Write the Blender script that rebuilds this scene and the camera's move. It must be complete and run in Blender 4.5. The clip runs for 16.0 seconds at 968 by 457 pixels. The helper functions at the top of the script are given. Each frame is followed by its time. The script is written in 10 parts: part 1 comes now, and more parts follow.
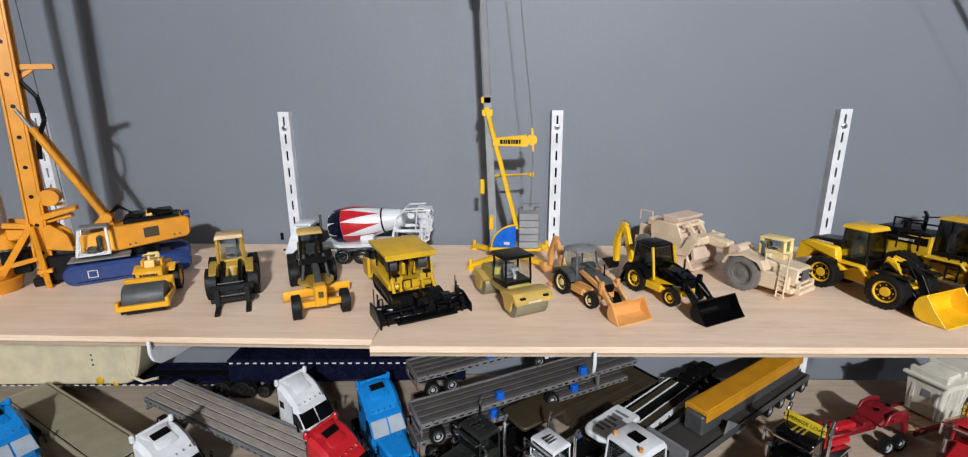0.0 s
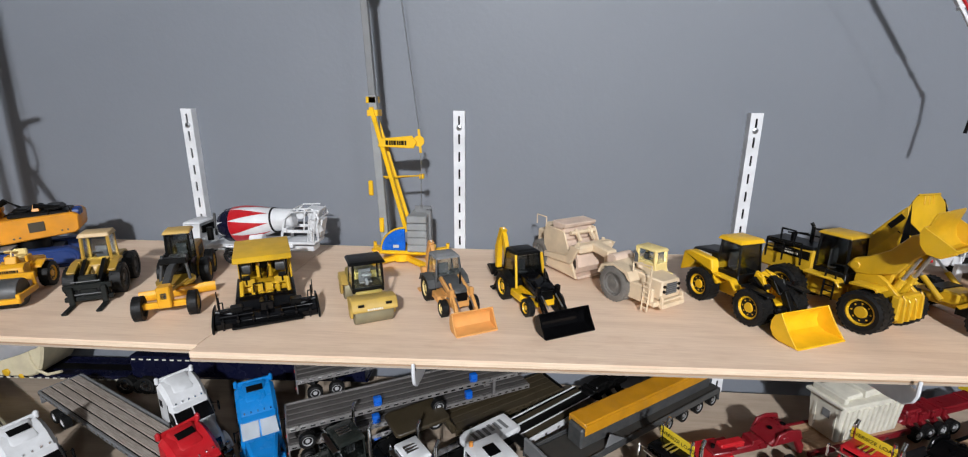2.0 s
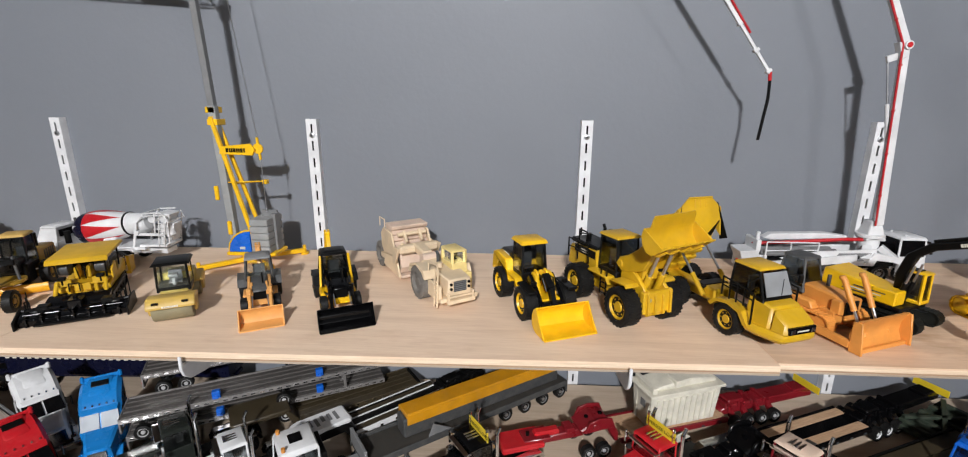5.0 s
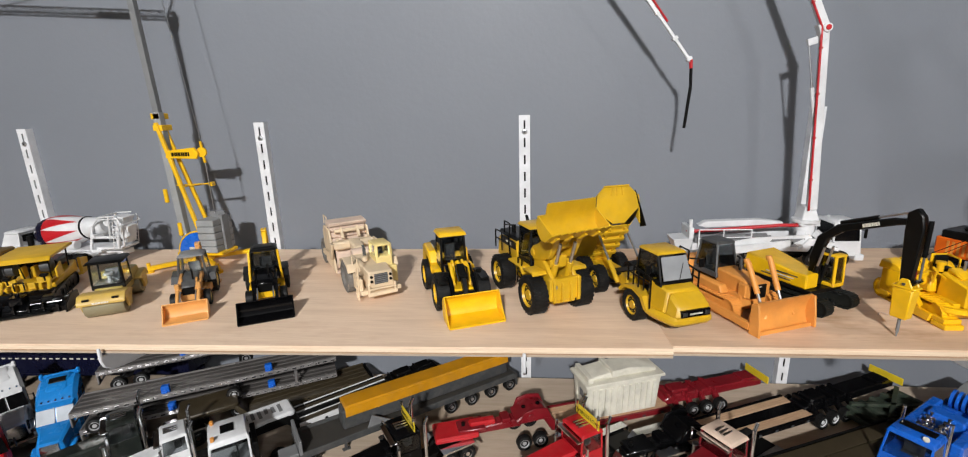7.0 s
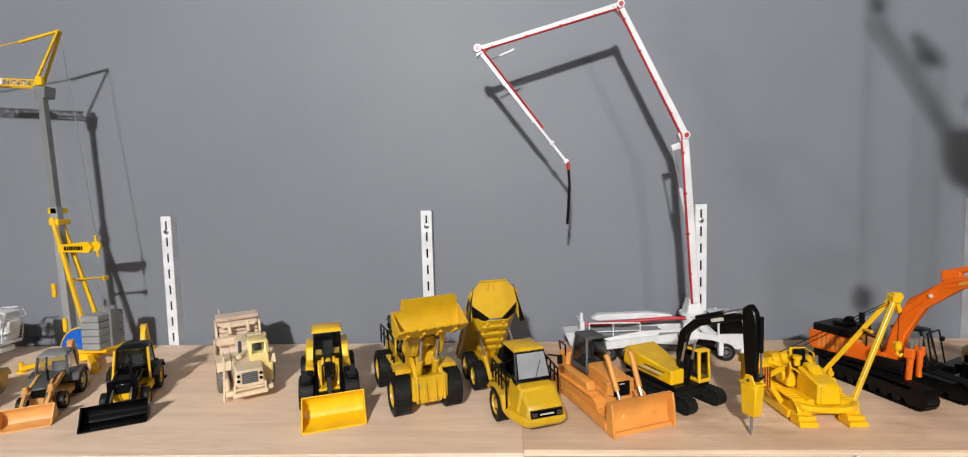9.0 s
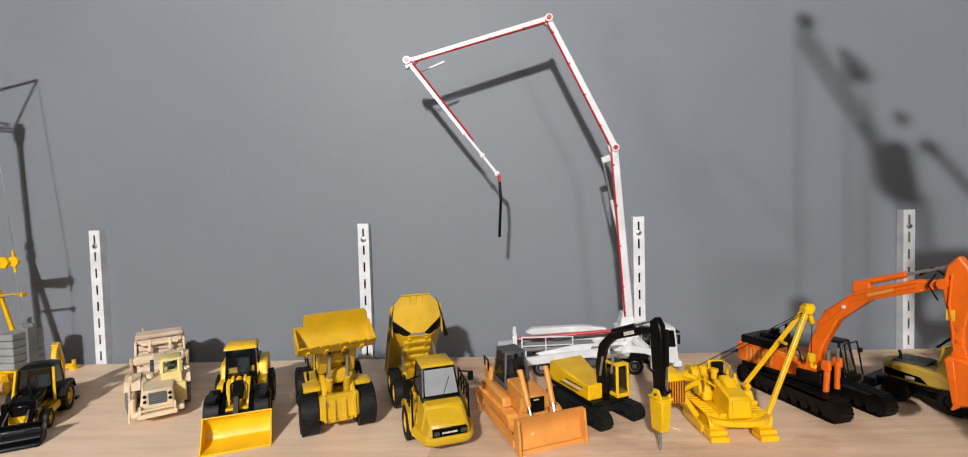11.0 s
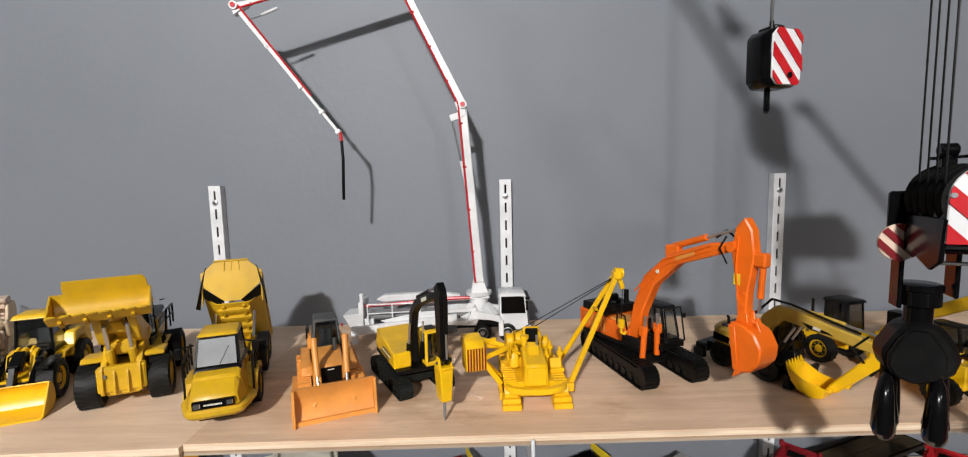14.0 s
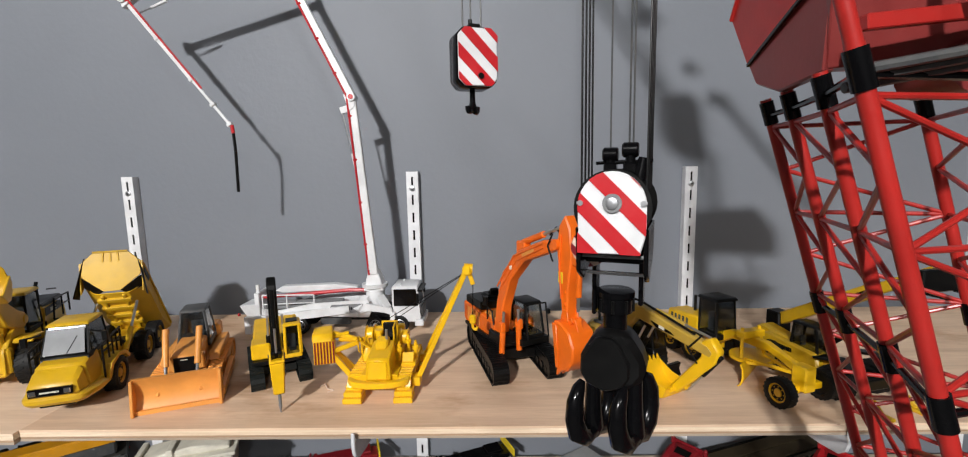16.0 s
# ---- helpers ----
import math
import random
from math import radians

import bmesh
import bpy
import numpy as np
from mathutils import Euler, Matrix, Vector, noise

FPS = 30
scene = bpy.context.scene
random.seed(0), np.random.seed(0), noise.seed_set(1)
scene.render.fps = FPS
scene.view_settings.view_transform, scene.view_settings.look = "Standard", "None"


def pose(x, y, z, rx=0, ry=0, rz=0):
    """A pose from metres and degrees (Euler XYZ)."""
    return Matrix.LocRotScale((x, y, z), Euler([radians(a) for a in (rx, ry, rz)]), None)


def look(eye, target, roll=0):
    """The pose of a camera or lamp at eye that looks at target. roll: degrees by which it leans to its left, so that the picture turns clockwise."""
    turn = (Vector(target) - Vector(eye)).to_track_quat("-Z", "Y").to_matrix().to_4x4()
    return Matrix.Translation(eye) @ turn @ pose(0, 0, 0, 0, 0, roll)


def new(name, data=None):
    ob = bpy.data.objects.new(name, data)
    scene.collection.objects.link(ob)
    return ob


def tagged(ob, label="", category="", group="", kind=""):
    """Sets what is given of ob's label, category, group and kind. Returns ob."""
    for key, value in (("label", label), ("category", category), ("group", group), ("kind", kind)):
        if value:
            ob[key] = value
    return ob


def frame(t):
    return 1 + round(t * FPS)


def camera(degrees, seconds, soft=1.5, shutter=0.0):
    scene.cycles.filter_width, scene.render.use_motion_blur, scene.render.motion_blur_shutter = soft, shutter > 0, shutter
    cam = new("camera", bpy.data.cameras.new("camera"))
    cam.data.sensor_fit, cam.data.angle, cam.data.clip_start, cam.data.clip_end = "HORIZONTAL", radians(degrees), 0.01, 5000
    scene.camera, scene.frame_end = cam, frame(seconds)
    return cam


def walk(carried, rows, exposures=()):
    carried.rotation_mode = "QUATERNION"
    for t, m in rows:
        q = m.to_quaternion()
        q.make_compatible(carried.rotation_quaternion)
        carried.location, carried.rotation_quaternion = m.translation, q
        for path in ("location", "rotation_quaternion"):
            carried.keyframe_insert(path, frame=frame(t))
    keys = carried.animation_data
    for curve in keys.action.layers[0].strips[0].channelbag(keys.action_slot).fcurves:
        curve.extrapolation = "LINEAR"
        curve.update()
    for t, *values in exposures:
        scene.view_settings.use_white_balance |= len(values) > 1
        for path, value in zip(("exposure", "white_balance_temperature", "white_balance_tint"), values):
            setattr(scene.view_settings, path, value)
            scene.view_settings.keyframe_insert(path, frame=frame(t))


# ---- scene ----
cam = camera(91.7, 16.0, soft=1.1)
PATH = [
    (0, (0.025, -0.009, 1.404), (-0.044, 1.929, 0.912), -0.3),
    (0.5, (0.078, 0.009, 1.412), (0.009, 1.943, 0.906), -0.2),
    (1, (0.112, 0.022, 1.414), (0.036, 1.955, 0.905), 0.4),
    (1.5, (0.148, 0.017, 1.412), (0.047, 1.95, 0.907), 0.6),
    (2, (0.191, 0.015, 1.411), (0.062, 1.944, 0.9), 0.4),
    (2.5, (0.229, 0.011, 1.406), (0.08, 1.938, 0.894), 0.2),
    (3, (0.255, 0.004, 1.407), (0.108, 1.933, 0.899), 0.1),
    (3.5, (0.281, 0.006, 1.41), (0.163, 1.938, 0.906), 0.0),
    (4, (0.339, -0.009, 1.41), (0.234, 1.925, 0.91), 0.2),
    (4.2, (0.357, -0.01, 1.413), (0.259, 1.924, 0.916), 0.2),
    (6.3, (0.498, 0.003, 1.427), (0.318, 1.921, 0.892), -0.5),
    (6.5, (0.514, -0.009, 1.411), (0.322, 1.922, 0.925), -0.7),
    (7, (0.523, -0.012, 1.413), (0.338, 1.917, 0.918), -1.7),
    (7.5, (0.559, -0.013, 1.41), (0.396, 1.921, 0.928), -2.0),
    (8, (0.609, -0.017, 1.409), (0.511, 1.937, 0.992), -1.2),
    (8.5, (0.635, -0.016, 1.417), (0.534, 1.968, 1.187), -1.4),
    (8.7, (0.638, -0.013, 1.42), (0.537, 1.977, 1.245), -1.4),
    (10.8, (0.706, -0.003, 1.414), (0.624, 1.994, 1.356), -1.5),
    (11, (0.717, 0.001, 1.416), (0.67, 1.999, 1.342), -1.5),
    (11.5, (0.751, -0.003, 1.415), (0.695, 1.994, 1.313), -1.7),
    (12, (0.782, -0.002, 1.413), (0.708, 1.993, 1.286), -1.7),
    (12.5, (0.816, 0.009, 1.409), (0.73, 2.001, 1.252), -1.8),
    (13, (0.837, 0.02, 1.402), (0.758, 2.011, 1.239), -1.7),
    (13.5, (0.847, 0.021, 1.406), (0.87, 2.012, 1.223), -1.5),
    (14, (0.891, 0.032, 1.403), (0.911, 2.021, 1.194), -1.3),
    (14.5, (0.929, 0.034, 1.407), (0.921, 2.021, 1.179), -1.2),
    (15, (0.959, 0.027, 1.412), (0.929, 2.011, 1.165), -1.0),
    (15.5, (1.001, 0.027, 1.411), (0.956, 2.01, 1.157), -0.9),
    (16, (1.045, 0.034, 1.407), (1.0, 2.016, 1.146), -1.1),
]
walk(cam, [(t, look(eye, target, roll)) for t, eye, target, roll in PATH], [(0, 0, 6080, 10), (2.5, 0, 6120, 10), (4.2, 0, 6300, 11), (6.5, 0, 6420, 10), (8.7, 0, 6560, 10), (12.5, 0, 6620, 10), (16, 0, 6480, 10)])

# ---- light: bulbs under the ceiling in front of the shelves, one added as fill ----
world = bpy.data.worlds.new("room_dark")
world.use_nodes = True
world.node_tree.nodes["Background"].inputs["Color"].default_value = (0.5, 0.52, 0.55, 1)
world.node_tree.nodes["Background"].inputs["Strength"].default_value = 0.003
scene.world = world


def bulb(x, y, z, watts, radius, colour):
    lamp = bpy.data.lights.new("ceiling_bulb_or_fill", "POINT")
    lamp.energy, lamp.shadow_soft_size, lamp.color = watts, radius, colour
    ob = new("ceiling_bulb_or_fill", lamp)
    ob.location = (x, y, z)
    return ob


bulb(0.37, -1.95, 2.47, 266, 0.044, (1.0, 0.985, 0.97))
bulb(0.28, -2.00, 2.50, 66, 0.034, (1.0, 0.985, 0.985))
# unseen fill bulb, added to brighten the right end of the wall
bulb(1.75, -2.05, 2.54, 37, 0.060, (1.0, 0.985, 0.97))
scene.view_settings.exposure = 0.0

# ---- materials ----
def nodes_of(name):
    m = bpy.data.materials.new(name)
    m.use_nodes = True
    t = m.node_tree
    return m, t, t.nodes["Principled BSDF"]


def ramp_mix(t, fac, a, b, lo=0.35, hi=0.65):
    r = t.nodes.new("ShaderNodeValToRGB")
    r.color_ramp.elements[0].position, r.color_ramp.elements[1].position = lo, hi
    r.color_ramp.elements[0].color, r.color_ramp.elements[1].color = (*a, 1), (*b, 1)
    t.links.new(fac, r.inputs["Fac"])
    return r.outputs["Color"]


def noise_tex(t, scale, detail=4, stretch=(1, 1, 1), coord="Object", rough=0.55):
    c = t.nodes.new("ShaderNodeTexCoord")
    mp = t.nodes.new("ShaderNodeMapping")
    mp.inputs["Scale"].default_value = stretch
    n = t.nodes.new("ShaderNodeTexNoise")
    n.inputs["Scale"].default_value, n.inputs["Detail"].default_value = scale, detail
    n.inputs["Roughness"].default_value = rough
    t.links.new(c.outputs[coord], mp.inputs["Vector"])
    t.links.new(mp.outputs["Vector"], n.inputs["Vector"])
    return n.outputs["Fac"]


def bump_from(t, fac, bsdf, strength, distance):
    b = t.nodes.new("ShaderNodeBump")
    b.inputs["Strength"].default_value, b.inputs["Distance"].default_value = strength, distance
    t.links.new(fac, b.inputs["Height"])
    t.links.new(b.outputs["Normal"], bsdf.inputs["Normal"])


def paint(name, col, rough=0.38, metal=0.0, dust=0.22, dirt=(0.30, 0.26, 0.21), grain=0.12):
    """Enamel or plastic of a scale model: slight tone drift, dust that settles in blotches, fine orange peel."""
    m, t, b = nodes_of(name)
    dark = tuple(c * 0.82 for c in col)
    tone = ramp_mix(t, noise_tex(t, 38, 3), dark, col)
    mx = t.nodes.new("ShaderNodeMix")
    mx.data_type = "RGBA"
    mx.inputs["B"].default_value = (*dirt, 1)
    mk = t.nodes.new("ShaderNodeMath")
    mk.operation, mk.use_clamp = "MULTIPLY_ADD", True
    mk.inputs[1].default_value, mk.inputs[2].default_value = 2.2 * dust, -0.95 * dust
    t.links.new(noise_tex(t, 120, 6, rough=0.7), mk.inputs[0])
    t.links.new(mk.outputs[0], mx.inputs["Factor"])
    t.links.new(tone, mx.inputs["A"])
    t.links.new(mx.outputs["Result"], b.inputs["Base Color"])
    rr = t.nodes.new("ShaderNodeMapRange")
    rr.inputs["To Min"].default_value, rr.inputs["To Max"].default_value = rough * 0.75, min(1.0, rough * 1.45)
    t.links.new(noise_tex(t, 60, 4), rr.inputs["Value"])
    t.links.new(rr.outputs["Result"], b.inputs["Roughness"])
    b.inputs["Metallic"].default_value = metal
    if max(col) < 0.03:
        b.inputs["Specular IOR Level"].default_value = 0.22
    bump_from(t, noise_tex(t, 500, 3), b, grain, 0.0004)
    return m


def glass(name, tint=(0.82, 0.86, 0.86)):
    m, t, b = nodes_of(name)
    b.inputs["Base Color"].default_value = (*tint, 1)
    b.inputs["Transmission Weight"].default_value = 1.0
    b.inputs["Roughness"].default_value, b.inputs["IOR"].default_value = 0.06, 1.45
    bump_from(t, noise_tex(t, 90, 2), b, 0.06, 0.0003)
    return m


YEL = paint("loader_yellow", (0.90, 0.52, 0.004), 0.34, dust=0.08)
GOLD = paint("machine_gold_yellow", (0.67, 0.395, 0.010), 0.36, dust=0.10)
ORY = paint("orange_yellow", (0.80, 0.385, 0.007), 0.36, dust=0.10)
RIGO = paint("rig_orange", (0.74, 0.295, 0.008), 0.36, dust=0.12)
OLDY = paint("aged_yellow", (0.46, 0.27, 0.025), 0.42, dust=0.22)
PEACH = paint("pale_orange", (0.74, 0.36, 0.10), 0.42, dust=0.15, dirt=(0.5, 0.3, 0.16))
PIPEY = paint("deep_yellow", (0.88, 0.50, 0.004), 0.32, dust=0.06)
KHAKI = paint("dusty_olive_yellow", (0.42, 0.32, 0.075), 0.42, dust=0.3)
SAND = paint("dusty_cream", (0.76, 0.60, 0.40), 0.6, dust=0.5, dirt=(0.62, 0.47, 0.36))
SANDY = paint("pale_yellow", (0.84, 0.66, 0.26), 0.5, dust=0.2, dirt=(0.5, 0.38, 0.26))
PINKD = paint("dusty_pink_brown", (0.72, 0.55, 0.43), 0.7, dust=0.4, dirt=(0.60, 0.45, 0.36))
TERRA = paint("terracotta_orange", (0.76, 0.31, 0.06), 0.42, dust=0.15, dirt=(0.45, 0.25, 0.12))
ORANGE = paint("bright_orange", (0.84, 0.145, 0.006), 0.34, dust=0.07, dirt=(0.40, 0.14, 0.05))
ROLLY = paint("dull_gold_brown", (0.56, 0.37, 0.075), 0.42, dust=0.15)
DRUMG = paint("worn_olive_steel", (0.27, 0.245, 0.15), 0.5, metal=0.3, dust=0.3)
# opaque grey in which the reflection on the glass is painted
GLAREW = paint("window_with_painted_glare", (0.27, 0.28, 0.29), 0.6, dust=0.05, grain=0.02)
BLACK = paint("black_plastic", (0.0035, 0.0035, 0.0035), 0.34, dust=0.05, dirt=(0.07, 0.065, 0.06))
GLOSSB = paint("glossy_black", (0.003, 0.003, 0.0035), 0.15, dust=0.03, dirt=(0.06, 0.06, 0.06), grain=0.03)
RUBBER = paint("tyre_rubber", (0.007, 0.007, 0.007), 0.5, dust=0.14, dirt=(0.10, 0.092, 0.08), grain=0.3)
OLDRUB = paint("dusty_grey_rubber", (0.16, 0.15, 0.135), 0.8, dust=0.5, dirt=(0.30, 0.27, 0.23))
TRACK = paint("track_dark_green_black", (0.009, 0.011, 0.010), 0.45, dust=0.12, dirt=(0.10, 0.09, 0.075))
DGREY = paint("dark_grey", (0.055, 0.058, 0.060), 0.45, dust=0.25)
MGREY = paint("mid_grey", (0.19, 0.195, 0.20), 0.5, dust=0.2)
LGREY = paint("concrete_grey", (0.30, 0.31, 0.31), 0.75, dust=0.3)
STEEL = paint("brushed_steel", (0.55, 0.56, 0.58), 0.3, metal=0.9, dust=0.1)
CHROME = paint("bright_chrome", (0.80, 0.81, 0.83), 0.12, metal=1.0, dust=0.03, grain=0.02)
WHITE = paint("white_enamel", (0.76, 0.77, 0.78), 0.3, dust=0.10)
BRKT = paint("white_powder_coat", (0.80, 0.81, 0.83), 0.42, dust=0.06)
IVORY = paint("ivory_plastic", (0.74, 0.71, 0.60), 0.45, dust=0.18)
CREAM = paint("aged_cream_plastic", (0.66, 0.585, 0.40), 0.45, dust=0.3, dirt=(0.42, 0.33, 0.19))
RED = paint("signal_red", (0.52, 0.011, 0.018), 0.3, dust=0.1)
CRANER = paint("crane_red", (0.42, 0.020, 0.016), 0.30, dust=0.15, dirt=(0.2, 0.05, 0.04))
MAROON = paint("dark_red", (0.20, 0.008, 0.014), 0.28, dust=0.15, dirt=(0.25, 0.08, 0.07))
HEADRED = paint("brownish_red", (0.21, 0.030, 0.028), 0.28, dust=0.15, dirt=(0.25, 0.12, 0.10))
BLUE = paint("sky_blue", (0.012, 0.22, 0.62), 0.24, dust=0.05)
RBLUE = paint("royal_blue", (0.010, 0.13, 0.62), 0.25, dust=0.08)
NAVY = paint("navy_blue", (0.005, 0.006, 0.022), 0.25, dust=0.1, dirt=(0.08, 0.08, 0.10))
TBLUE = paint("track_blue", (0.008, 0.036, 0.17), 0.4, dust=0.12)
BROWN = paint("olive_brown_deck", (0.048, 0.036, 0.019), 0.42, dust=0.3, dirt=(0.085, 0.066, 0.042))
OLIVE = paint("grey_olive_deck", (0.36, 0.32, 0.21), 0.6, dust=0.35)
DKGRN = paint("dark_military_green", (0.028, 0.042, 0.028), 0.5, dust=0.2)
SIGNY = paint("sign_yellow", (0.80, 0.58, 0.02), 0.45, dust=0.05)
BEAMY = paint("beam_amber", (0.62, 0.275, 0.006), 0.30, dust=0.15)
PINK = paint("pink_red_lens", (0.60, 0.05, 0.06), 0.3, dust=0.05)
GLASS = glass("clear_window")
SMOKE = glass("smoked_window", (0.28, 0.30, 0.31))


def plank_wood(name, base, dark, stretch, stain=0.55, scuff=0.0):
    """Bare wood: long streaks, pores, faint knots and brown scuffs."""
    m, t, b = nodes_of(name)
    streak = noise_tex(t, 7, 8, stretch, rough=0.6)
    tone = ramp_mix(t, streak, dark, base, 0.34, 0.62)
    fine = noise_tex(t, 40, 4, stretch)
    mx = t.nodes.new("ShaderNodeMix")
    mx.data_type, mx.blend_type = "RGBA", "MULTIPLY"
    mx.inputs["Factor"].default_value = 0.3
    t.links.new(tone, mx.inputs["A"])
    t.links.new(ramp_mix(t, fine, (0.80, 0.75, 0.70), (1, 1, 1), 0.36, 0.56), mx.inputs["B"])
    st = t.nodes.new("ShaderNodeMix")
    st.data_type, st.blend_type = "RGBA", "MULTIPLY"
    st.inputs["Factor"].default_value = stain
    t.links.new(mx.outputs["Result"], st.inputs["A"])
    t.links.new(ramp_mix(t, noise_tex(t, 5.5, 3), (0.80, 0.74, 0.68), (1, 1, 1), 0.30, 0.50), st.inputs["B"])
    sf = t.nodes.new("ShaderNodeMix")
    sf.data_type, sf.blend_type = "RGBA", "MULTIPLY"
    sf.inputs["Factor"].default_value = scuff
    t.links.new(st.outputs["Result"], sf.inputs["A"])
    t.links.new(ramp_mix(t, noise_tex(t, 11, 5, (0.6, 1.3, 1), rough=0.65), (1, 1, 1), (0.66, 0.50, 0.36), 0.56, 0.72), sf.inputs["B"])
    t.links.new(sf.outputs["Result"], b.inputs["Base Color"])
    b.inputs["Roughness"].default_value = 0.62
    bump_from(t, fine, b, 0.25, 0.0006)
    return m


PLY = plank_wood("shelf_plywood", (0.90, 0.69, 0.51), (0.80, 0.59, 0.42), (0.9, 11, 11), scuff=0.35)
PLYWARM = plank_wood("shelf_plywood_warm", (0.82, 0.60, 0.42), (0.68, 0.475, 0.32), (0.9, 11, 11), 1.0, scuff=0.9)
# same plywood darkened for the shade below the upper shelf
PLYSHADE = plank_wood("lower_shelf_plywood", (0.48, 0.39, 0.30), (0.38, 0.30, 0.225), (0.9, 11, 11))
# toned down so less light bounces into that shade
PLYPALE = plank_wood("toned_down_lower_plywood", (0.58, 0.47, 0.36), (0.49, 0.385, 0.285), (0.9, 11, 11))
PLYEDGE = plank_wood("plywood_edge_light", (0.84, 0.69, 0.52), (0.70, 0.54, 0.38), (2, 60, 60))
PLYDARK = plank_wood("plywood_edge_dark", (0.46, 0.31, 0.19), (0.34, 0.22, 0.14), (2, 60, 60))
DECK = plank_wood("trailer_deck_boards", (0.62, 0.42, 0.26), (0.45, 0.28, 0.17), (6, 120, 120))
SLOT = paint("dark_slotted_metal", (0.10, 0.10, 0.10), 0.45, metal=0.4, dust=0.3)
SILVER = paint("dull_silver", (0.40, 0.38, 0.37), 0.28, metal=0.6, dust=0.25, dirt=(0.12, 0.10, 0.09))
STACKD = paint("grey_channel_deck", (0.125, 0.116, 0.110), 0.40, metal=0.3, dust=0.4, dirt=(0.075, 0.063, 0.052))
MUSTARD = paint("mustard_yellow", (0.50, 0.32, 0.040), 0.36, dust=0.2)
RIMS = paint("bright_silver_rims", (0.72, 0.72, 0.73), 0.25, metal=0.35, dust=0.05)
GREENB = paint("dark_green_gloss", (0.028, 0.034, 0.030), 0.15, metal=0.4, dust=0.1)
# silvery sheen of a windscreen, put into its base colour
GLAREWS = paint("screen_with_painted_sheen", (0.34, 0.38, 0.42), 0.38, dust=0.05, grain=0.02)
GDECK = plank_wood("weathered_grey_boards", (0.46, 0.41, 0.36), (0.25, 0.215, 0.185), (6, 120, 120))


def wall_paint():
    m, t, b = nodes_of("blue_grey_wall_paint")
    tone = ramp_mix(t, noise_tex(t, 2.2, 5), (0.170, 0.185, 0.212), (0.196, 0.211, 0.238), 0.3, 0.7)
    t.links.new(tone, b.inputs["Base Color"])
    b.inputs["Roughness"].default_value = 0.58
    bump_from(t, noise_tex(t, 140, 4), b, 0.18, 0.0015)
    return m


WALL = wall_paint()
# unseen room surfaces, kept dark to hold down the fill light
ROOM = paint("dimmed_room_paint", (0.09, 0.09, 0.09), 0.8, dust=0.05)
FLOOR = paint("dimmed_floor", (0.065, 0.062, 0.058), 0.7, dust=0.3)

# ---- mesh helpers ----
def joined(*bms):
    out = bms[0]
    for b in bms[1:]:
        me = bpy.data.meshes.new("tmp")
        b.to_mesh(me)
        b.free()
        out.from_mesh(me)
        bpy.data.meshes.remove(me)
    return out


def bevelled(bm, r):
    if r:
        es = [e for e in bm.edges if len(e.link_faces) == 2 and e.calc_face_angle(0) > 0.5]
        bmesh.ops.bevel(bm, geom=es, offset=r, segments=1, affect="EDGES", clamp_overlap=True)
    return bm


def bx(x0, x1, y0, y1, z0, z1, r=0.0006):
    bm = bmesh.new()
    bmesh.ops.create_cube(bm, size=1)
    for v in bm.verts:
        v.co = Vector(((x0 + x1) / 2 + v.co.x * (x1 - x0), (y0 + y1) / 2 + v.co.y * (y1 - y0), (z0 + z1) / 2 + v.co.z * (z1 - z0)))
    return bevelled(bm, r)


def solid(a, b, r=0.0006):
    """A prism between two matching loops of points."""
    bm = bmesh.new()
    va, vb = [bm.verts.new(p) for p in a], [bm.verts.new(p) for p in b]
    n = len(a)
    bm.faces.new(va)
    bm.faces.new(vb[::-1])
    for i in range(n):
        bm.faces.new((va[i], vb[i], vb[(i + 1) % n], va[(i + 1) % n]))
    bmesh.ops.recalc_face_normals(bm, faces=bm.faces)
    return bevelled(bm, r)


def side(pts, y0, y1, r=0.0006):
    """A side outline in x and z, as wide as y0 to y1."""
    return solid([(x, y0, z) for x, z in pts], [(x, y1, z) for x, z in pts], r)


def plan(pts, z0, z1, r=0.0006):
    return solid([(x, y, z0) for x, y in pts], [(x, y, z1) for x, y in pts], r)


def front(pts, x0, x1, r=0.0006):
    """A front outline in y and z, from x0 to x1."""
    return solid([(x0, y, z) for y, z in pts], [(x1, y, z) for y, z in pts], r)


def rod(p, q, r, r2=None, n=12, r_b=0):
    p, q = Vector(p), Vector(q)
    d = q - p
    bm = bmesh.new()
    bmesh.ops.create_cone(bm, cap_ends=True, segments=n, radius1=r, radius2=r if r2 is None else r2, depth=d.length)
    bmesh.ops.transform(bm, verts=bm.verts, matrix=Matrix.Translation((p + q) / 2) @ d.to_track_quat("Z", "Y").to_matrix().to_4x4())
    return bevelled(bm, r_b)


def tube(pts, r, n=6):
    return joined(*[rod(a, b, r, n=n) for a, b in zip(pts, pts[1:])])


def bar(p, q, w, h, r=0.0004, up=(0, 0, 1)):
    """A square bar from p to q, w wide and h deep."""
    p, q, up = Vector(p), Vector(q), Vector(up)
    d = (q - p).normalized()
    s = d.cross(up)
    if s.length < 1e-4:
        s = d.cross(Vector((1, 0, 0)))
    s.normalize()
    u = s.cross(d)
    c = [s * (i * w / 2) + u * (j * h / 2) for i, j in ((-1, -1), (1, -1), (1, 1), (-1, 1))]
    return solid([p + k for k in c], [q + k for k in c], r)


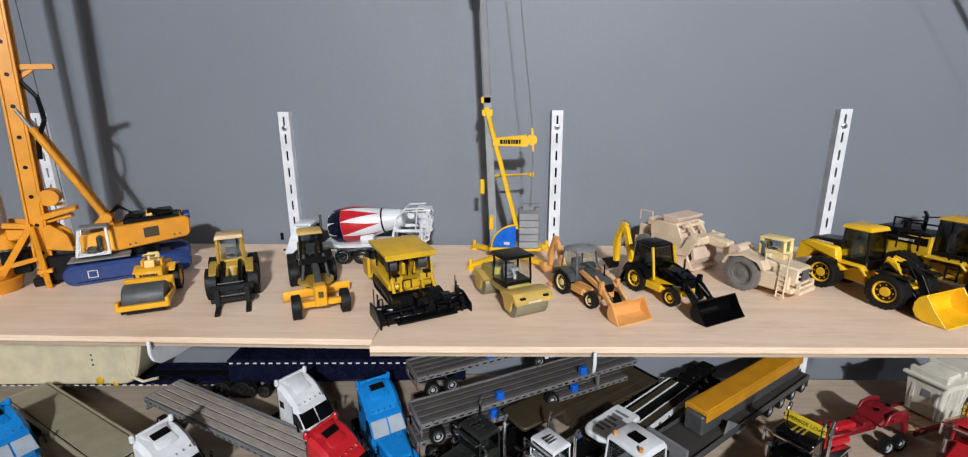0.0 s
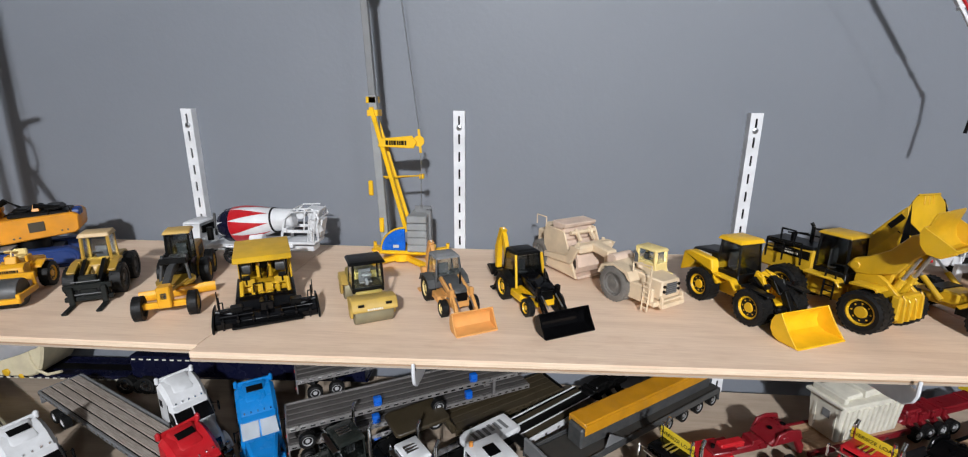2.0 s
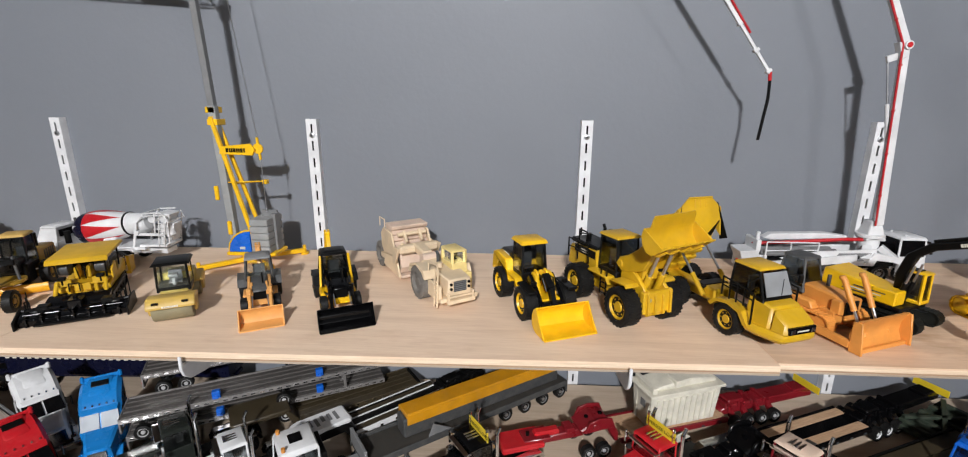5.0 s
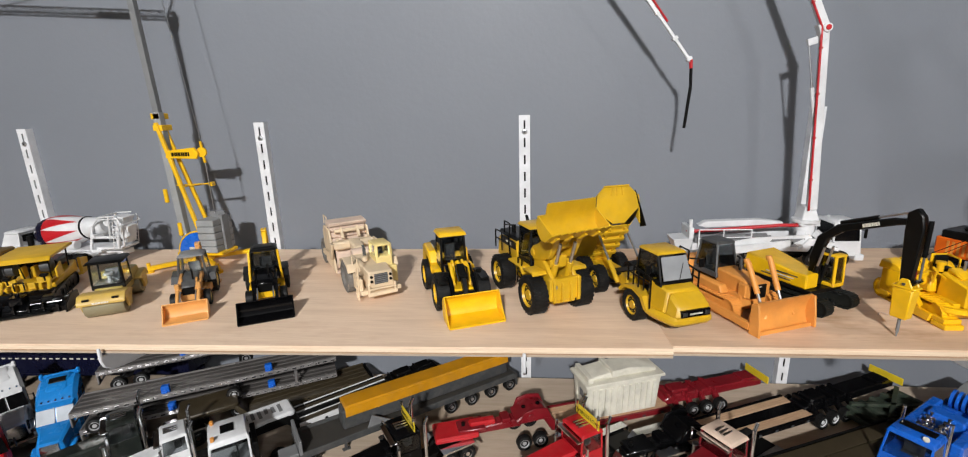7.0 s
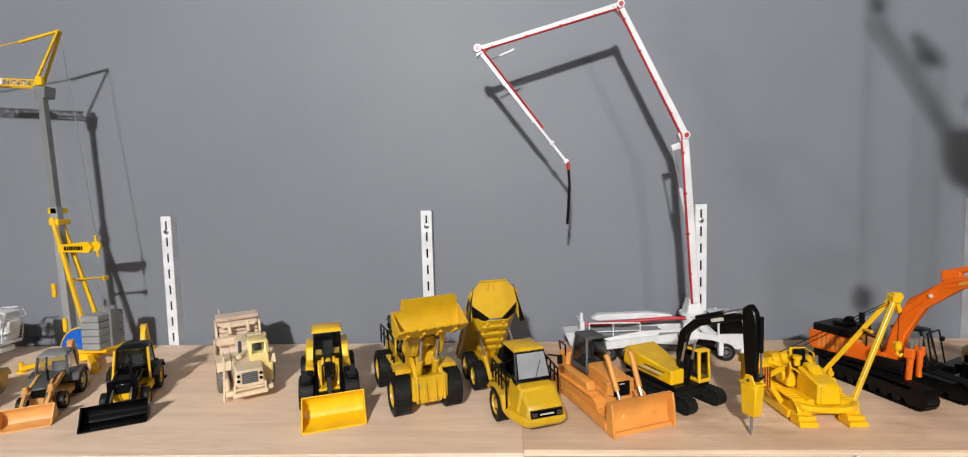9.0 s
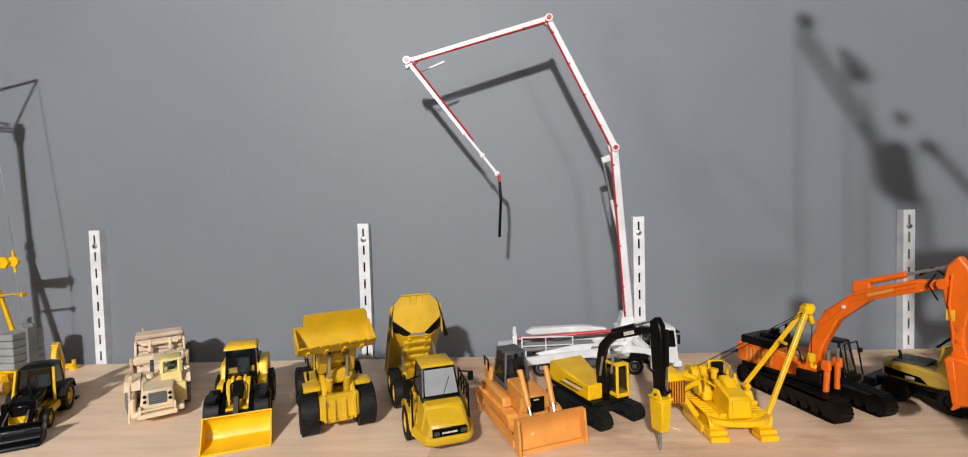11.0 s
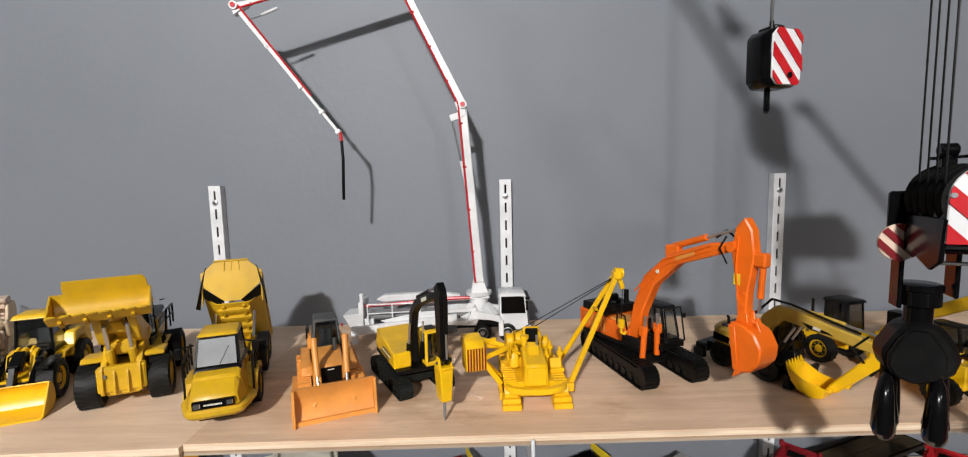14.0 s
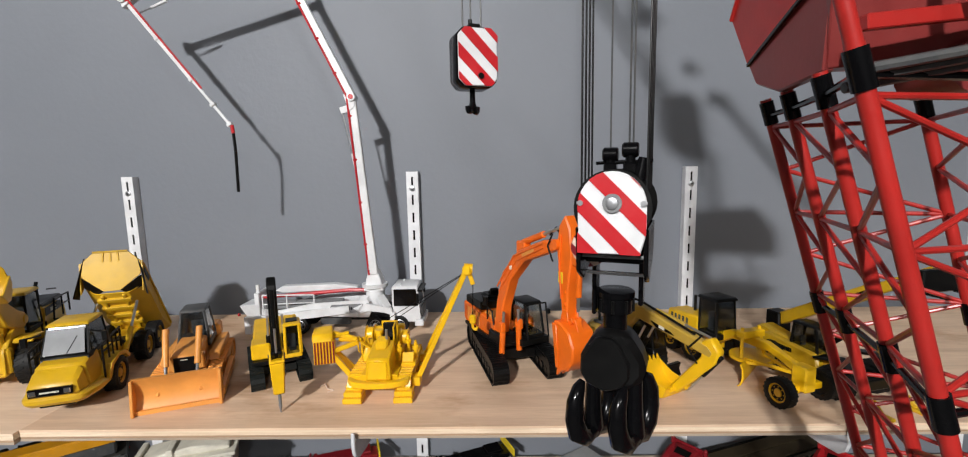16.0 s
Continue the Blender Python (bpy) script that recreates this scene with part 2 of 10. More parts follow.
def lathe(prof, n=24, axis="y"):
    """Turns (along, radius) pairs round the axis."""
    bm = bmesh.new()
    rings = []
    for a, r in prof:
        ring = []
        for i in range(n):
            t = 2 * math.pi * i / n
            c, s = r * math.cos(t), r * math.sin(t)
            ring.append(bm.verts.new({"y": (c, a, s), "x": (a, c, s), "z": (c, s, a)}[axis]))
        rings.append(ring)
    for A, B in zip(rings, rings[1:]):
        for i in range(n):
            bm.faces.new((A[i], A[(i + 1) % n], B[(i + 1) % n], B[i]))
    bm.faces.new(rings[0])
    bm.faces.new(rings[-1])
    bmesh.ops.recalc_face_normals(bm, faces=bm.faces)
    return bm


def moved(bm, m):
    bmesh.ops.transform(bm, verts=bm.verts, matrix=m)
    return bm


def mesh_of(bm, name, mat, smooth=True):
    me = bpy.data.meshes.new(name)
    bm.to_mesh(me)
    bm.free()
    me.materials.append(mat)
    if smooth:
        me.polygons.foreach_set("use_smooth", [True] * len(me.polygons))
        me.set_sharp_from_angle(angle=radians(35))
    return me


def part(name, bm, mat, parent, label=""):
    ob = new(name, mesh_of(bm, name, mat))
    ob.parent = parent
    if mat in (GLASS, SMOKE):
        ob.visible_shadow = False
    return tagged(ob, label)


def shared(name, me, parent, loc=(0, 0, 0), turn=0.0):
    ob = new(name, me)
    ob.parent = parent
    ob.location = loc
    ob.rotation_euler = (0, 0, turn)
    return ob


def thing(name, label, category, x, y, z, yaw, group="", roll=0, scale=1.0):
    ob = new(name)
    ob.empty_display_size = 0.01
    ob.matrix_basis = pose(x, y, z, 0, roll, yaw) @ Matrix.Scale(scale, 4)
    return tagged(ob, label, category, group)


def structure(name, bm, mat, label):
    return tagged(new(name, mesh_of(bm, name, mat)), label, kind="structure")


TYRES = {}


def tyre_mesh(r, w, mat, lugs):
    key = ("t", r, w, mat.name, lugs)
    if key not in TYRES:
        h = w / 2
        bm = lathe([(-h * 0.55, r * 0.60), (-h * 0.95, r * 0.66), (-h, r * 0.84), (-h * 0.82, r * 0.975), (0, r * 0.987), (h * 0.82, r * 0.975), (h, r * 0.84), (h * 0.95, r * 0.66), (h * 0.55, r * 0.60)], 28)
        if lugs:
            n = int(lugs * 1.25)
            for k in range(n):
                for s in (-1, 1):
                    t = 2 * math.pi * (k + (0.5 if s > 0 else 0)) / n
                    lug = bx(-0.050 * r, 0.050 * r, min(0.04 * s * w, 0.43 * s * w), max(0.04 * s * w, 0.43 * s * w), 0.93 * r, r, 0)
                    for v in lug.verts:
                        v.co.x += abs(v.co.y) / w * r * 0.32
                    bm = joined(bm, moved(lug, Matrix.Rotation(t, 4, "Y")))
        TYRES[key] = mesh_of(bm, "tyre", mat)
    return TYRES[key]


def rim_mesh(r, w, mat, style):
    key = ("r", r, w, mat.name, style)
    if key not in TYRES:
        h = w / 2
        bm = lathe([(-h * 0.3, r * 0.2), (-h * 0.3, r * 0.62), (h * 0.80, r * 0.62), (h * 0.84, r * 0.57), (h * 0.45, r * 0.50), (h * 0.42, r * 0.30), (h * 0.72, r * 0.25), (h * 0.74, r * 0.12)], 24)
        if style == "bolts":
            for k in range(8):
                t = 2 * math.pi * k / 8
                bm = joined(bm, rod((r * 0.40 * math.cos(t), h * 0.42, r * 0.40 * math.sin(t)), (r * 0.40 * math.cos(t), h * 0.58, r * 0.40 * math.sin(t)), r * 0.045, n=6))
        TYRES[key] = mesh_of(bm, "wheel", mat)
    return TYRES[key]


def wheel(parent, x, y, r, w, rim, tyre=None, lugs=16, z=None, steer=0.0):
    """A wheel whose outer side points away from the middle line; its tyre is a part of it."""
    ob = shared("wheel", rim_mesh(r, w, rim, "bolts" if r > 0.011 else ""), parent, (x, y, r if z is None else z), (0.0 if y > 0 else math.pi) + steer)
    shared("tyre", tyre_mesh(r, w, tyre or RUBBER, lugs), ob)
    return ob


def track(parent, x0, x1, y, w, h, mat, core, shoe=0.0042, lift=0.0):
    """A crawler: a belt of single shoes round rollers."""
    r = h / 2
    length = x1 - x0 - 2 * r
    total = 2 * length + 2 * math.pi * r
    n = max(12, int(total / shoe))
    verts_bm = None
    for k in range(n):
        s = total * k / n
        if s < length:
            p, a = (x0 + r + s, r), 0.0
            c = Vector((p[0], y, lift + 2 * r))
            ang = 0.0
        elif s < length + math.pi * r:
            t = (s - length) / r
            c = Vector((x1 - r + r * math.sin(t), y, lift + r + r * math.cos(t)))
            ang = t
        elif s < 2 * length + math.pi * r:
            u = s - length - math.pi * r
            c = Vector((x1 - r - u, y, lift))
            ang = math.pi
        else:
            t = (s - 2 * length - math.pi * r) / r
            c = Vector((x0 + r - r * math.sin(t), y, lift + r - r * math.cos(t)))
            ang = math.pi + t
        st = total / n * 0.5
        b = bx(-st * 0.92, st * 0.92, -w / 2, w / 2, -0.0016, -0.0004, 0)
        g = bx(-st * 0.30, st * 0.10, -w / 2, w / 2, -0.0004, 0.0004, 0)
        b = moved(joined(b, g), Matrix.Translation(c) @ Matrix.Rotation(ang, 4, "Y"))
        verts_bm = b if verts_bm is None else joined(verts_bm, b)
    belt = part("track", verts_bm, mat, parent)
    zc = lift + r
    fr = side([(x0 + r, zc - r * 0.45), (x1 - r, zc - r * 0.45), (x1 - r, zc + r * 0.5), (x0 + r, zc + r * 0.5)], y - w * 0.32, y + w * 0.32)
    part("track_frame", fr, core, belt)
    for xx in (x0 + r, x1 - r):
        part("sprocket", moved(lathe([(-w * 0.36, r * 0.3), (-w * 0.36, r * 0.82), (w * 0.36, r * 0.82), (w * 0.36, r * 0.3)], 16), Matrix.Translation((xx, y, zc))), core, belt)
    k = max(3, int(length / 0.012))
    for i in range(k):
        xx = x0 + r + length * (i + 0.5) / k
        part("roller", moved(lathe([(-w * 0.38, r * 0.15), (-w * 0.38, r * 0.36), (w * 0.38, r * 0.36), (w * 0.38, r * 0.15)], 10), Matrix.Translation((xx, y, lift + r * 0.50))), core, belt)
    return belt


def cab(parent, x0, x1, w, z0, z1, frame_mat, roof_mat, pane=None, tf=0.003, tr=0.001, ts=0.002, sill=0.30, post=0.0022, roof_over=0.0012, yc=0.0, roof_t=0.0022, seat_mat=None):
    """A cabin: lower panels, corner posts, four panes, a roof and a seat."""
    h = w / 2
    zs = z0 + (z1 - z0) * sill
    lo = [(x0, -h), (x1, -h), (x1, h), (x0, h)]
    hi = [(x0 + tr, -h + ts), (x1 - tf, -h + ts), (x1 - tf, h - ts), (x0 + tr, h - ts)]

    def at(i, f):
        a, b = lo[i], hi[i]
        return Vector((a[0] + (b[0] - a[0]) * f, yc + a[1] + (b[1] - a[1]) * f, z0 + (z1 - z0) * f))
    c = part("cab", solid([at(i, 0) for i in range(4)], [at(i, sill) for i in range(4)], 0.0007), frame_mat, parent)
    for i in range(4):
        a, b = at(i, sill * 0.96), at(i, 1)
        k = Vector(((x0 + x1) / 2, yc, 0))
        d = Vector((k.x - a.x, k.y - a.y, 0)).normalized() * post * 0.6
        part("post", bar(a + d, b + d, post, post, 0.0003), frame_mat, c)
    for i in range(4):
        j = (i + 1) % 4
        a, b, p, q = at(i, sill), at(j, sill), at(j, 0.99), at(i, 0.99)
        nrm = (b - a).cross(q - a).normalized() * 0.0005
        mid = (a + b + p + q) / 4
        sh = [(v - (v - mid) * 0.04) - nrm * (1.2 if nrm.dot(mid - Vector(((x0 + x1) / 2, yc, mid.z))) > 0 else -1.2) for v in (a, b, p, q)]
        part("window", solid([v - nrm * 0.6 for v in sh], [v + nrm * 0.6 for v in sh], 0), pane or GLASS, c)
    t = [at(i, 1) for i in range(4)]
    m = sum(t, Vector()) / 4
    t = [v + Vector((math.copysign(roof_over, v.x - m.x), math.copysign(roof_over, v.y - m.y), 0)) for v in t]
    part("roof", solid(t, [v + (m - v) * 0.12 + Vector((0, 0, roof_t)) for v in t], 0.0006), roof_mat, c)
    xm = x0 + (x1 - x0) * 0.38
    part("seat", joined(bx(xm - 0.003, xm + 0.004, yc - h * 0.4, yc + h * 0.4, zs - 0.002, zs + 0.0015), bx(xm - 0.0045, xm - 0.003, yc - h * 0.4, yc + h * 0.4, zs, zs + (z1 - zs) * 0.55)), seat_mat or DGREY, c)
    return c


def bucket(parent, w, h, d, mat, m, teeth=0, tooth_mat=None, label="", scallop=False):
    """A loader bucket: curved shell open to +x, floor at z 0, back at x 0."""
    outer = [(d, 0.0), (d * 0.35, 0.0), (d * 0.12, h * 0.10), (0.0, h * 0.32), (0.0, h * 0.60), (d * 0.10, h * 0.85), (d * 0.30, h)]
    k = 0.0011
    inner = [(d, k), (d * 0.36, k), (d * 0.14, h * 0.12 + k * 0.3), (k, h * 0.33), (k, h * 0.60), (d * 0.11 + k, h * 0.84), (d * 0.31, h - k)]
    bm = side(outer + inner[::-1], -w / 2, w / 2, 0)
    cheek = outer + [(d * 0.62, h * 0.48)]
    for s in (-1, 1):
        bm = joined(bm, side(cheek, s * w / 2 - 0.0007, s * w / 2 + 0.0007, 0.0003))
    bm = joined(bm, bx(d * 0.90, d * 1.03, -w / 2, w / 2, -0.0006, 0.0010, 0.0003))
    if scallop:
        for i in range(8):
            y = -w / 2 + w * (i + 0.5) / 8
            bm = joined(bm, plan([(d, y - w * 0.055), (d * 1.07, y - w * 0.03), (d * 1.07, y + w * 0.03), (d, y + w * 0.055)], -0.0004, 0.0008, 0))
    bk = part("bucket", moved(bm, m), mat, parent, label)
    for i in range(teeth):
        y = -w / 2 + w * (i + 0.5) / teeth
        part("tooth", moved(side([(d, -0.0006), (d * 1.22, 0.0), (d, 0.0022)], y - w * 0.03, y + w * 0.03, 0.0002), m), tooth_mat or mat, bk)
    return bk


def ram(parent, p, q, r, mat, split=0.55):
    """A hydraulic cylinder: sleeve and bright piston rod."""
    p, q = Vector(p), Vector(q)
    k = p + (q - p) * split
    c = part("cylinder", rod(p, k, r, n=10, r_b=0.0002), mat, parent)
    part("piston_rod", rod(k, q, r * 0.5, n=8), STEEL, c)
    return c


def decal(parent, m, w, h, mat, rows=1):
    """Writing too small to read: short bars on a surface, along local x."""
    bm = None
    x = -w / 2
    k = 0
    while x < w / 2 - w * 0.06:
        step = w * (0.10 if k % 3 else 0.16)
        b = bx(x, min(w / 2, x + step * 0.8), -0.0001, 0.0002, -h / 2, h / 2, 0)
        bm = b if bm is None else joined(bm, b)
        x += step
        k += 1
    return part("marking", moved(bm, m), mat, parent)

# ---- the room ----
SH, LOW, WY = 1.2, 0.975, 0.712
structure("wall_north", bx(-3.2, 4.2, WY, WY + 0.12, 0, 2.6, 0), WALL, "smooth blue-grey painted wall behind the shelves")
structure("floor", bx(-3.2, 4.2, -3.2, WY, -0.1, 0, 0), FLOOR, "plain dark grey floor, toned to limit bounce light")
structure("ceiling", bx(-3.2, 4.2, -3.2, WY, 2.6, 2.7, 0), ROOM, "unseen dark grey ceiling, toned to limit bounce light")
structure("wall_south", bx(-3.2, 4.2, -3.32, -3.2, 0, 2.6, 0), ROOM, "unseen dark grey wall across the room, toned to limit bounce light")
structure("wall_west", bx(-3.32, -3.2, -3.2, WY, 0, 2.6, 0), ROOM, "unseen dark grey side wall, toned to limit bounce light")
structure("wall_east", bx(4.2, 4.32, -3.2, WY, 0, 2.6, 0), ROOM, "unseen dark grey side wall, toned to limit bounce light")


# ---- shelving ----
def shelf_board(x0, x1, f0, f1, top, thick, label, wood=None):
    """A plywood board with its front edge running from f0 to f1 and its plies showing."""
    ob = thing("shelf_board", label, "shelf board", 0, 0, 0, 0, "plywood shelf boards")
    n = 5
    back = 0.690
    for k in range(n):
        z1, z0 = top - thick * k / n, top - thick * (k + 1) / n
        inset = (0.0, 0.0004, 0.0001, 0.0006, 0.0002)[k]
        pts = [(x0, f0 + inset), (x1, f1 + inset), (x1, back), (x0, back)]
        # bottom ply takes the shade-darkened wood, to dim the wall beneath
        part("ply", plan(pts, z0, z1, 0.0003 if k == 0 else 0), (wood or PLY, PLYEDGE, PLYEDGE, PLYDARK, PLYSHADE)[k], ob, "")
    return ob


shelf_board(-1.50, -0.0918, 0.382, 0.379, SH, 0.0092, "pale plywood upper shelf board set slightly back at its joint")
shelf_board(-0.0910, 0.6525, 0.3665, 0.381, SH, 0.0096, "pale plywood upper shelf board with streaky grain and layered edge")
shelf_board(0.6527, 2.05, 0.386, 0.390, SH, 0.0096, "pale plywood upper shelf board with knots and layered edge", PLYWARM)
shelf_board(-1.50, 0.25, 0.372, 0.378, LOW, 0.0092, "plywood lower shelf board crowded with model trucks", PLYSHADE)
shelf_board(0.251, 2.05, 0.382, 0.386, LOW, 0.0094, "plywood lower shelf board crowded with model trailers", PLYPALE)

UPX = (-0.690, -0.307, 0.1, 0.511, 0.921, 1.313, 1.720)


def upright(x):
    """A slotted steel channel screwed to the wall."""
    ob = thing("shelf_upright", "white slotted steel shelf upright screwed to the wall", "shelf upright", x, 0.70, 0, 0, "slotted shelf uprights")
    w, t, top, bot = 0.0165, 0.0014, 1.402, 0.62
    sw = 0.0027
    bm = joined(bx(0, (w - sw) / 2, 0, t, bot, top, 0), bx((w + sw) / 2, w, 0, t, bot, top, 0))
    z = top
    first = top - 0.0075
    k = 0
    while z > bot + 0.03:
        s1 = first - 0.0254 * k
        bm = joined(bm, bx((w - sw) / 2, (w + sw) / 2, 0, t, s1, z, 0))
        z = s1 - 0.0142
        k += 1
    part("face", bm, BRKT, ob)
    for s in (0, w - t):
        part("flange", bx(s, s + t, t, 0.012, bot, top, 0.0003), BRKT, ob)
    # black sheet stands in for the shade inside the slots
    part("back", bx(t, w - t, 0.0105, 0.012, bot, top, 0), BLACK, ob)
    for zz in (1.3780,):
        sc = part("screw", moved(lathe([(0.0, 0.0042), (-0.0012, 0.0038), (-0.0018, 0.002)], 16), Matrix.Translation((w / 2, 0, zz))), STEEL, ob)
        part("screw_slot", joined(bx(w / 2 - 0.0018, w / 2 + 0.0018, -0.0021, -0.0017, zz - 0.0004, zz + 0.0004, 0), bx(w / 2 - 0.0004, w / 2 + 0.0004, -0.0021, -0.0017, zz - 0.0018, zz + 0.0018, 0)), DGREY, sc)
    return ob


def bracket(x, top):
    ob = thing("shelf_bracket", "white pressed-steel shelf bracket with a rounded nose", "shelf bracket", x + 0.00825, 0, top, 0, "shelf brackets")
    k = 0.0030
    n0 = 0.3735 if x < -0.2 else 0.3645 if x < 0.3 else 0.371 if x < 0.7 else 0.3815 if x < 1.1 else 0.384
    pts = [(0.699, -0.0005), (n0 + 0.0020, -0.0005), (n0 + 0.0015, 0.0085), (n0 - 0.0010, 0.0090), (n0 - 0.0015, -0.004), (n0 + 0.0015, -0.012), (n0 + 0.010, -0.019), (n0 + 0.030, -0.023), (0.50, -0.032), (0.62, -0.052), (0.69, -0.062), (0.699, -0.062)]
    part("arm", front(pts, -k / 2, k / 2, 0.0007), BRKT, ob)
    part("top_flange", bx(-0.004, 0.004, n0 + 0.012, 0.699, -0.0018, -0.0004, 0), BRKT, ob)
    part("hook", bx(-0.0012, 0.0012, 0.695, 0.709, -0.06, -0.02, 0), BRKT, ob)
    return ob


for x in UPX:
    upright(x)
    bracket(x, SH - 0.0105)
    bracket(x, LOW - 0.0105)

# ---- models on the upper shelf ----
ROT = Matrix.Rotation
TR = Matrix.Translation


def wheels4(p, xf, xr, ty, r, w, rim, tyre=None, lugs=16, rr=None, rw=None):
    for s in (-1, 1):
        wheel(p, xf, s * ty, r, w, rim, tyre, lugs)
        wheel(p, xr, s * ty, rr or r, rw or w, rim, tyre, lugs)


def drill_rig():
    o = thing("drilling_rig", "orange-yellow model drilling rig with blue tracks and white cab", "drilling rig", -0.4486, 0.5734, SH, -145.7)
    x0, x1, r = -0.040, 0.066, 0.0128
    loop = [(x1 + r * math.sin(math.pi * k / 10), r + r * math.cos(math.pi * k / 10)) for k in range(11)] + [(x0 - r * math.sin(math.pi * k / 10), r - r * math.cos(math.pi * k / 10)) for k in range(11)]
    inner = [(x * 0.94 + 0.0008, 0.0128 + (z - 0.0128) * 0.72) for x, z in loop]
    for s in (-1, 1):
        tr = part("track", side(loop, s * 0.030 - 0.0085, s * 0.030 + 0.0085, 0.0016), TBLUE, o, "smooth dark blue track")
        part("track_plate", side(inner, s * 0.0388 - 0.0006, s * 0.0388 + 0.0006, 0.0005), TBLUE, tr)
        for dx, dz, w, h in ((0, 0.0042, 0.0095, 0.0008), (0, -0.0042, 0.0095, 0.0008), (0.0044, 0, 0.0008, 0.0088), (-0.0044, 0, 0.0008, 0.0088)):
            part("square_mark", bx(0.050 + dx - w / 2, 0.050 + dx + w / 2, s * 0.0396 - 0.0002, s * 0.0396 + 0.0002, 0.0130 + dz - h / 2, 0.0130 + dz + h / 2, 0), IVORY, tr)
        part("seam", bx(x0, x1, s * 0.0396 - 0.0003, s * 0.0396 + 0.0003, 0.0042, 0.0052, 0), NAVY, tr)
    part("undercarriage", joined(bx(-0.03, 0.03, -0.024, 0.024, 0.008, 0.022), rod((0, 0, 0.02), (0, 0, 0.036), 0.019, n=20)), BLACK, o)
    b = part("body", side([(-0.056, 0.047), (-0.051, 0.0430), (0.052, 0.0310), (0.058, 0.0340), (0.058, 0.0580), (0.024, 0.0645), (-0.052, 0.0700), (-0.057, 0.0660)], -0.027, 0.027, 0.0014), RIGO, o)
    part("engine_end", joined(rod((-0.050, 0.016, 0.0690), (-0.058, 0.016, 0.0690), 0.0052, n=14, r_b=0.0010), rod((-0.050, 0.004, 0.0690), (-0.058, 0.004, 0.0690), 0.0052, n=14, r_b=0.0010)), TBLUE, b)
    part("louvre_panel", solid([(-0.022, 0.0270, 0.0490), (-0.006, 0.0270, 0.0475), (-0.006, 0.0270, 0.0600), (-0.022, 0.0270, 0.0615)], [(-0.022, 0.0278, 0.0490), (-0.006, 0.0278, 0.0475), (-0.006, 0.0278, 0.0600), (-0.022, 0.0278, 0.0615)], 0), BROWN, b, "brown slotted panel")
    for x, z in ((-0.044, 0.0480), (-0.038, 0.0474), (0.004, 0.0420), (0.010, 0.0413)):
        part("bolt", rod((x, 0.027, z), (x, 0.0278, z), 0.0012, n=8), DGREY, b)
    part("engine_deck", joined(bx(-0.046, 0.014, -0.020, 0.020, 0.0660, 0.0720, 0.001), bx(-0.040, -0.020, -0.012, 0.016, 0.071, 0.079, 0.003), bx(-0.006, 0.010, -0.016, 0.014, 0.071, 0.0765, 0.002), rod((-0.030, 0.010, 0.076), (-0.012, 0.016, 0.080), 0.0034), rod((-0.014, 0.006, 0.071), (-0.014, -0.010, 0.076), 0.0040)), BLACK, b)
    part("deck_rail", joined(tube([(-0.050, 0.022, 0.068), (-0.048, 0.022, 0.078), (-0.028, 0.022, 0.076), (-0.026, 0.022, 0.067)], 0.0007), tube([(-0.012, 0.020, 0.070), (0.006, 0.024, 0.076), (0.016, 0.020, 0.070)], 0.0007)), BLACK, b)
    part("deck_plate", solid([(-0.018, 0.008, 0.073), (-0.010, 0.008, 0.073), (-0.010, 0.018, 0.073), (-0.018, 0.018, 0.073)], [(-0.016, 0.010, 0.082), (-0.012, 0.010, 0.082), (-0.012, 0.016, 0.082), (-0.016, 0.016, 0.082)], 0.0004), RIGO, b)
    for i in range(4):
        part("hose", tube([(0.0, -0.012 + 0.004 * i, 0.072), (0.018, -0.01 + 0.004 * i, 0.083 + 0.002 * i), (0.034, -0.008 + 0.004 * i, 0.072)], 0.0009), BLACK, b)
    cab(o, 0.028, 0.062, 0.024, 0.0360, 0.0690, WHITE, MGREY, tf=0.006, tr=0.0, yc=0.033, sill=0.06, post=0.0026, roof_t=0.0022)
    part("operator_seat", joined(bx(0.040, 0.052, 0.027, 0.039, 0.038, 0.045, 0.002), bx(0.036, 0.041, 0.027, 0.039, 0.044, 0.058, 0.002)), BROWN, o)
    part("cab_step", bx(0.010, 0.070, 0.019, 0.047, 0.0305, 0.0325, 0.0006), MGREY, o)
    mx = 0.098
    tip = ROT(radians(-1.9), 4, "Y")
    lean = TR((mx, 0, 0)) @ tip @ TR((-mx, 0, 0))
    mast = part("mast", moved(bx(mx - 0.0066, mx + 0.0066, -0.010, 0.010, 0.010, 0.62, 0.0012), lean), RIGO, o, "tall orange mast with a row of dark holes")
    for k in range(14):
        for s in (-1, 1):
            z = 0.040 + k * 0.034
            part("mast_hole", moved(rod((mx, s * 0.0099, z), (mx, s * 0.0104, z), 0.0022, n=12), lean), BLACK, mast)
    for s in (-1, 1):
        for yy in (-1, 1):
            part("mast_rail", moved(bx(mx + s * 0.0075 - 0.0012, mx + s * 0.0075 + 0.0012, yy * 0.0092 - 0.0018, yy * 0.0092 + 0.0018, 0.030, 0.62, 0.0004), lean), RIGO, mast)
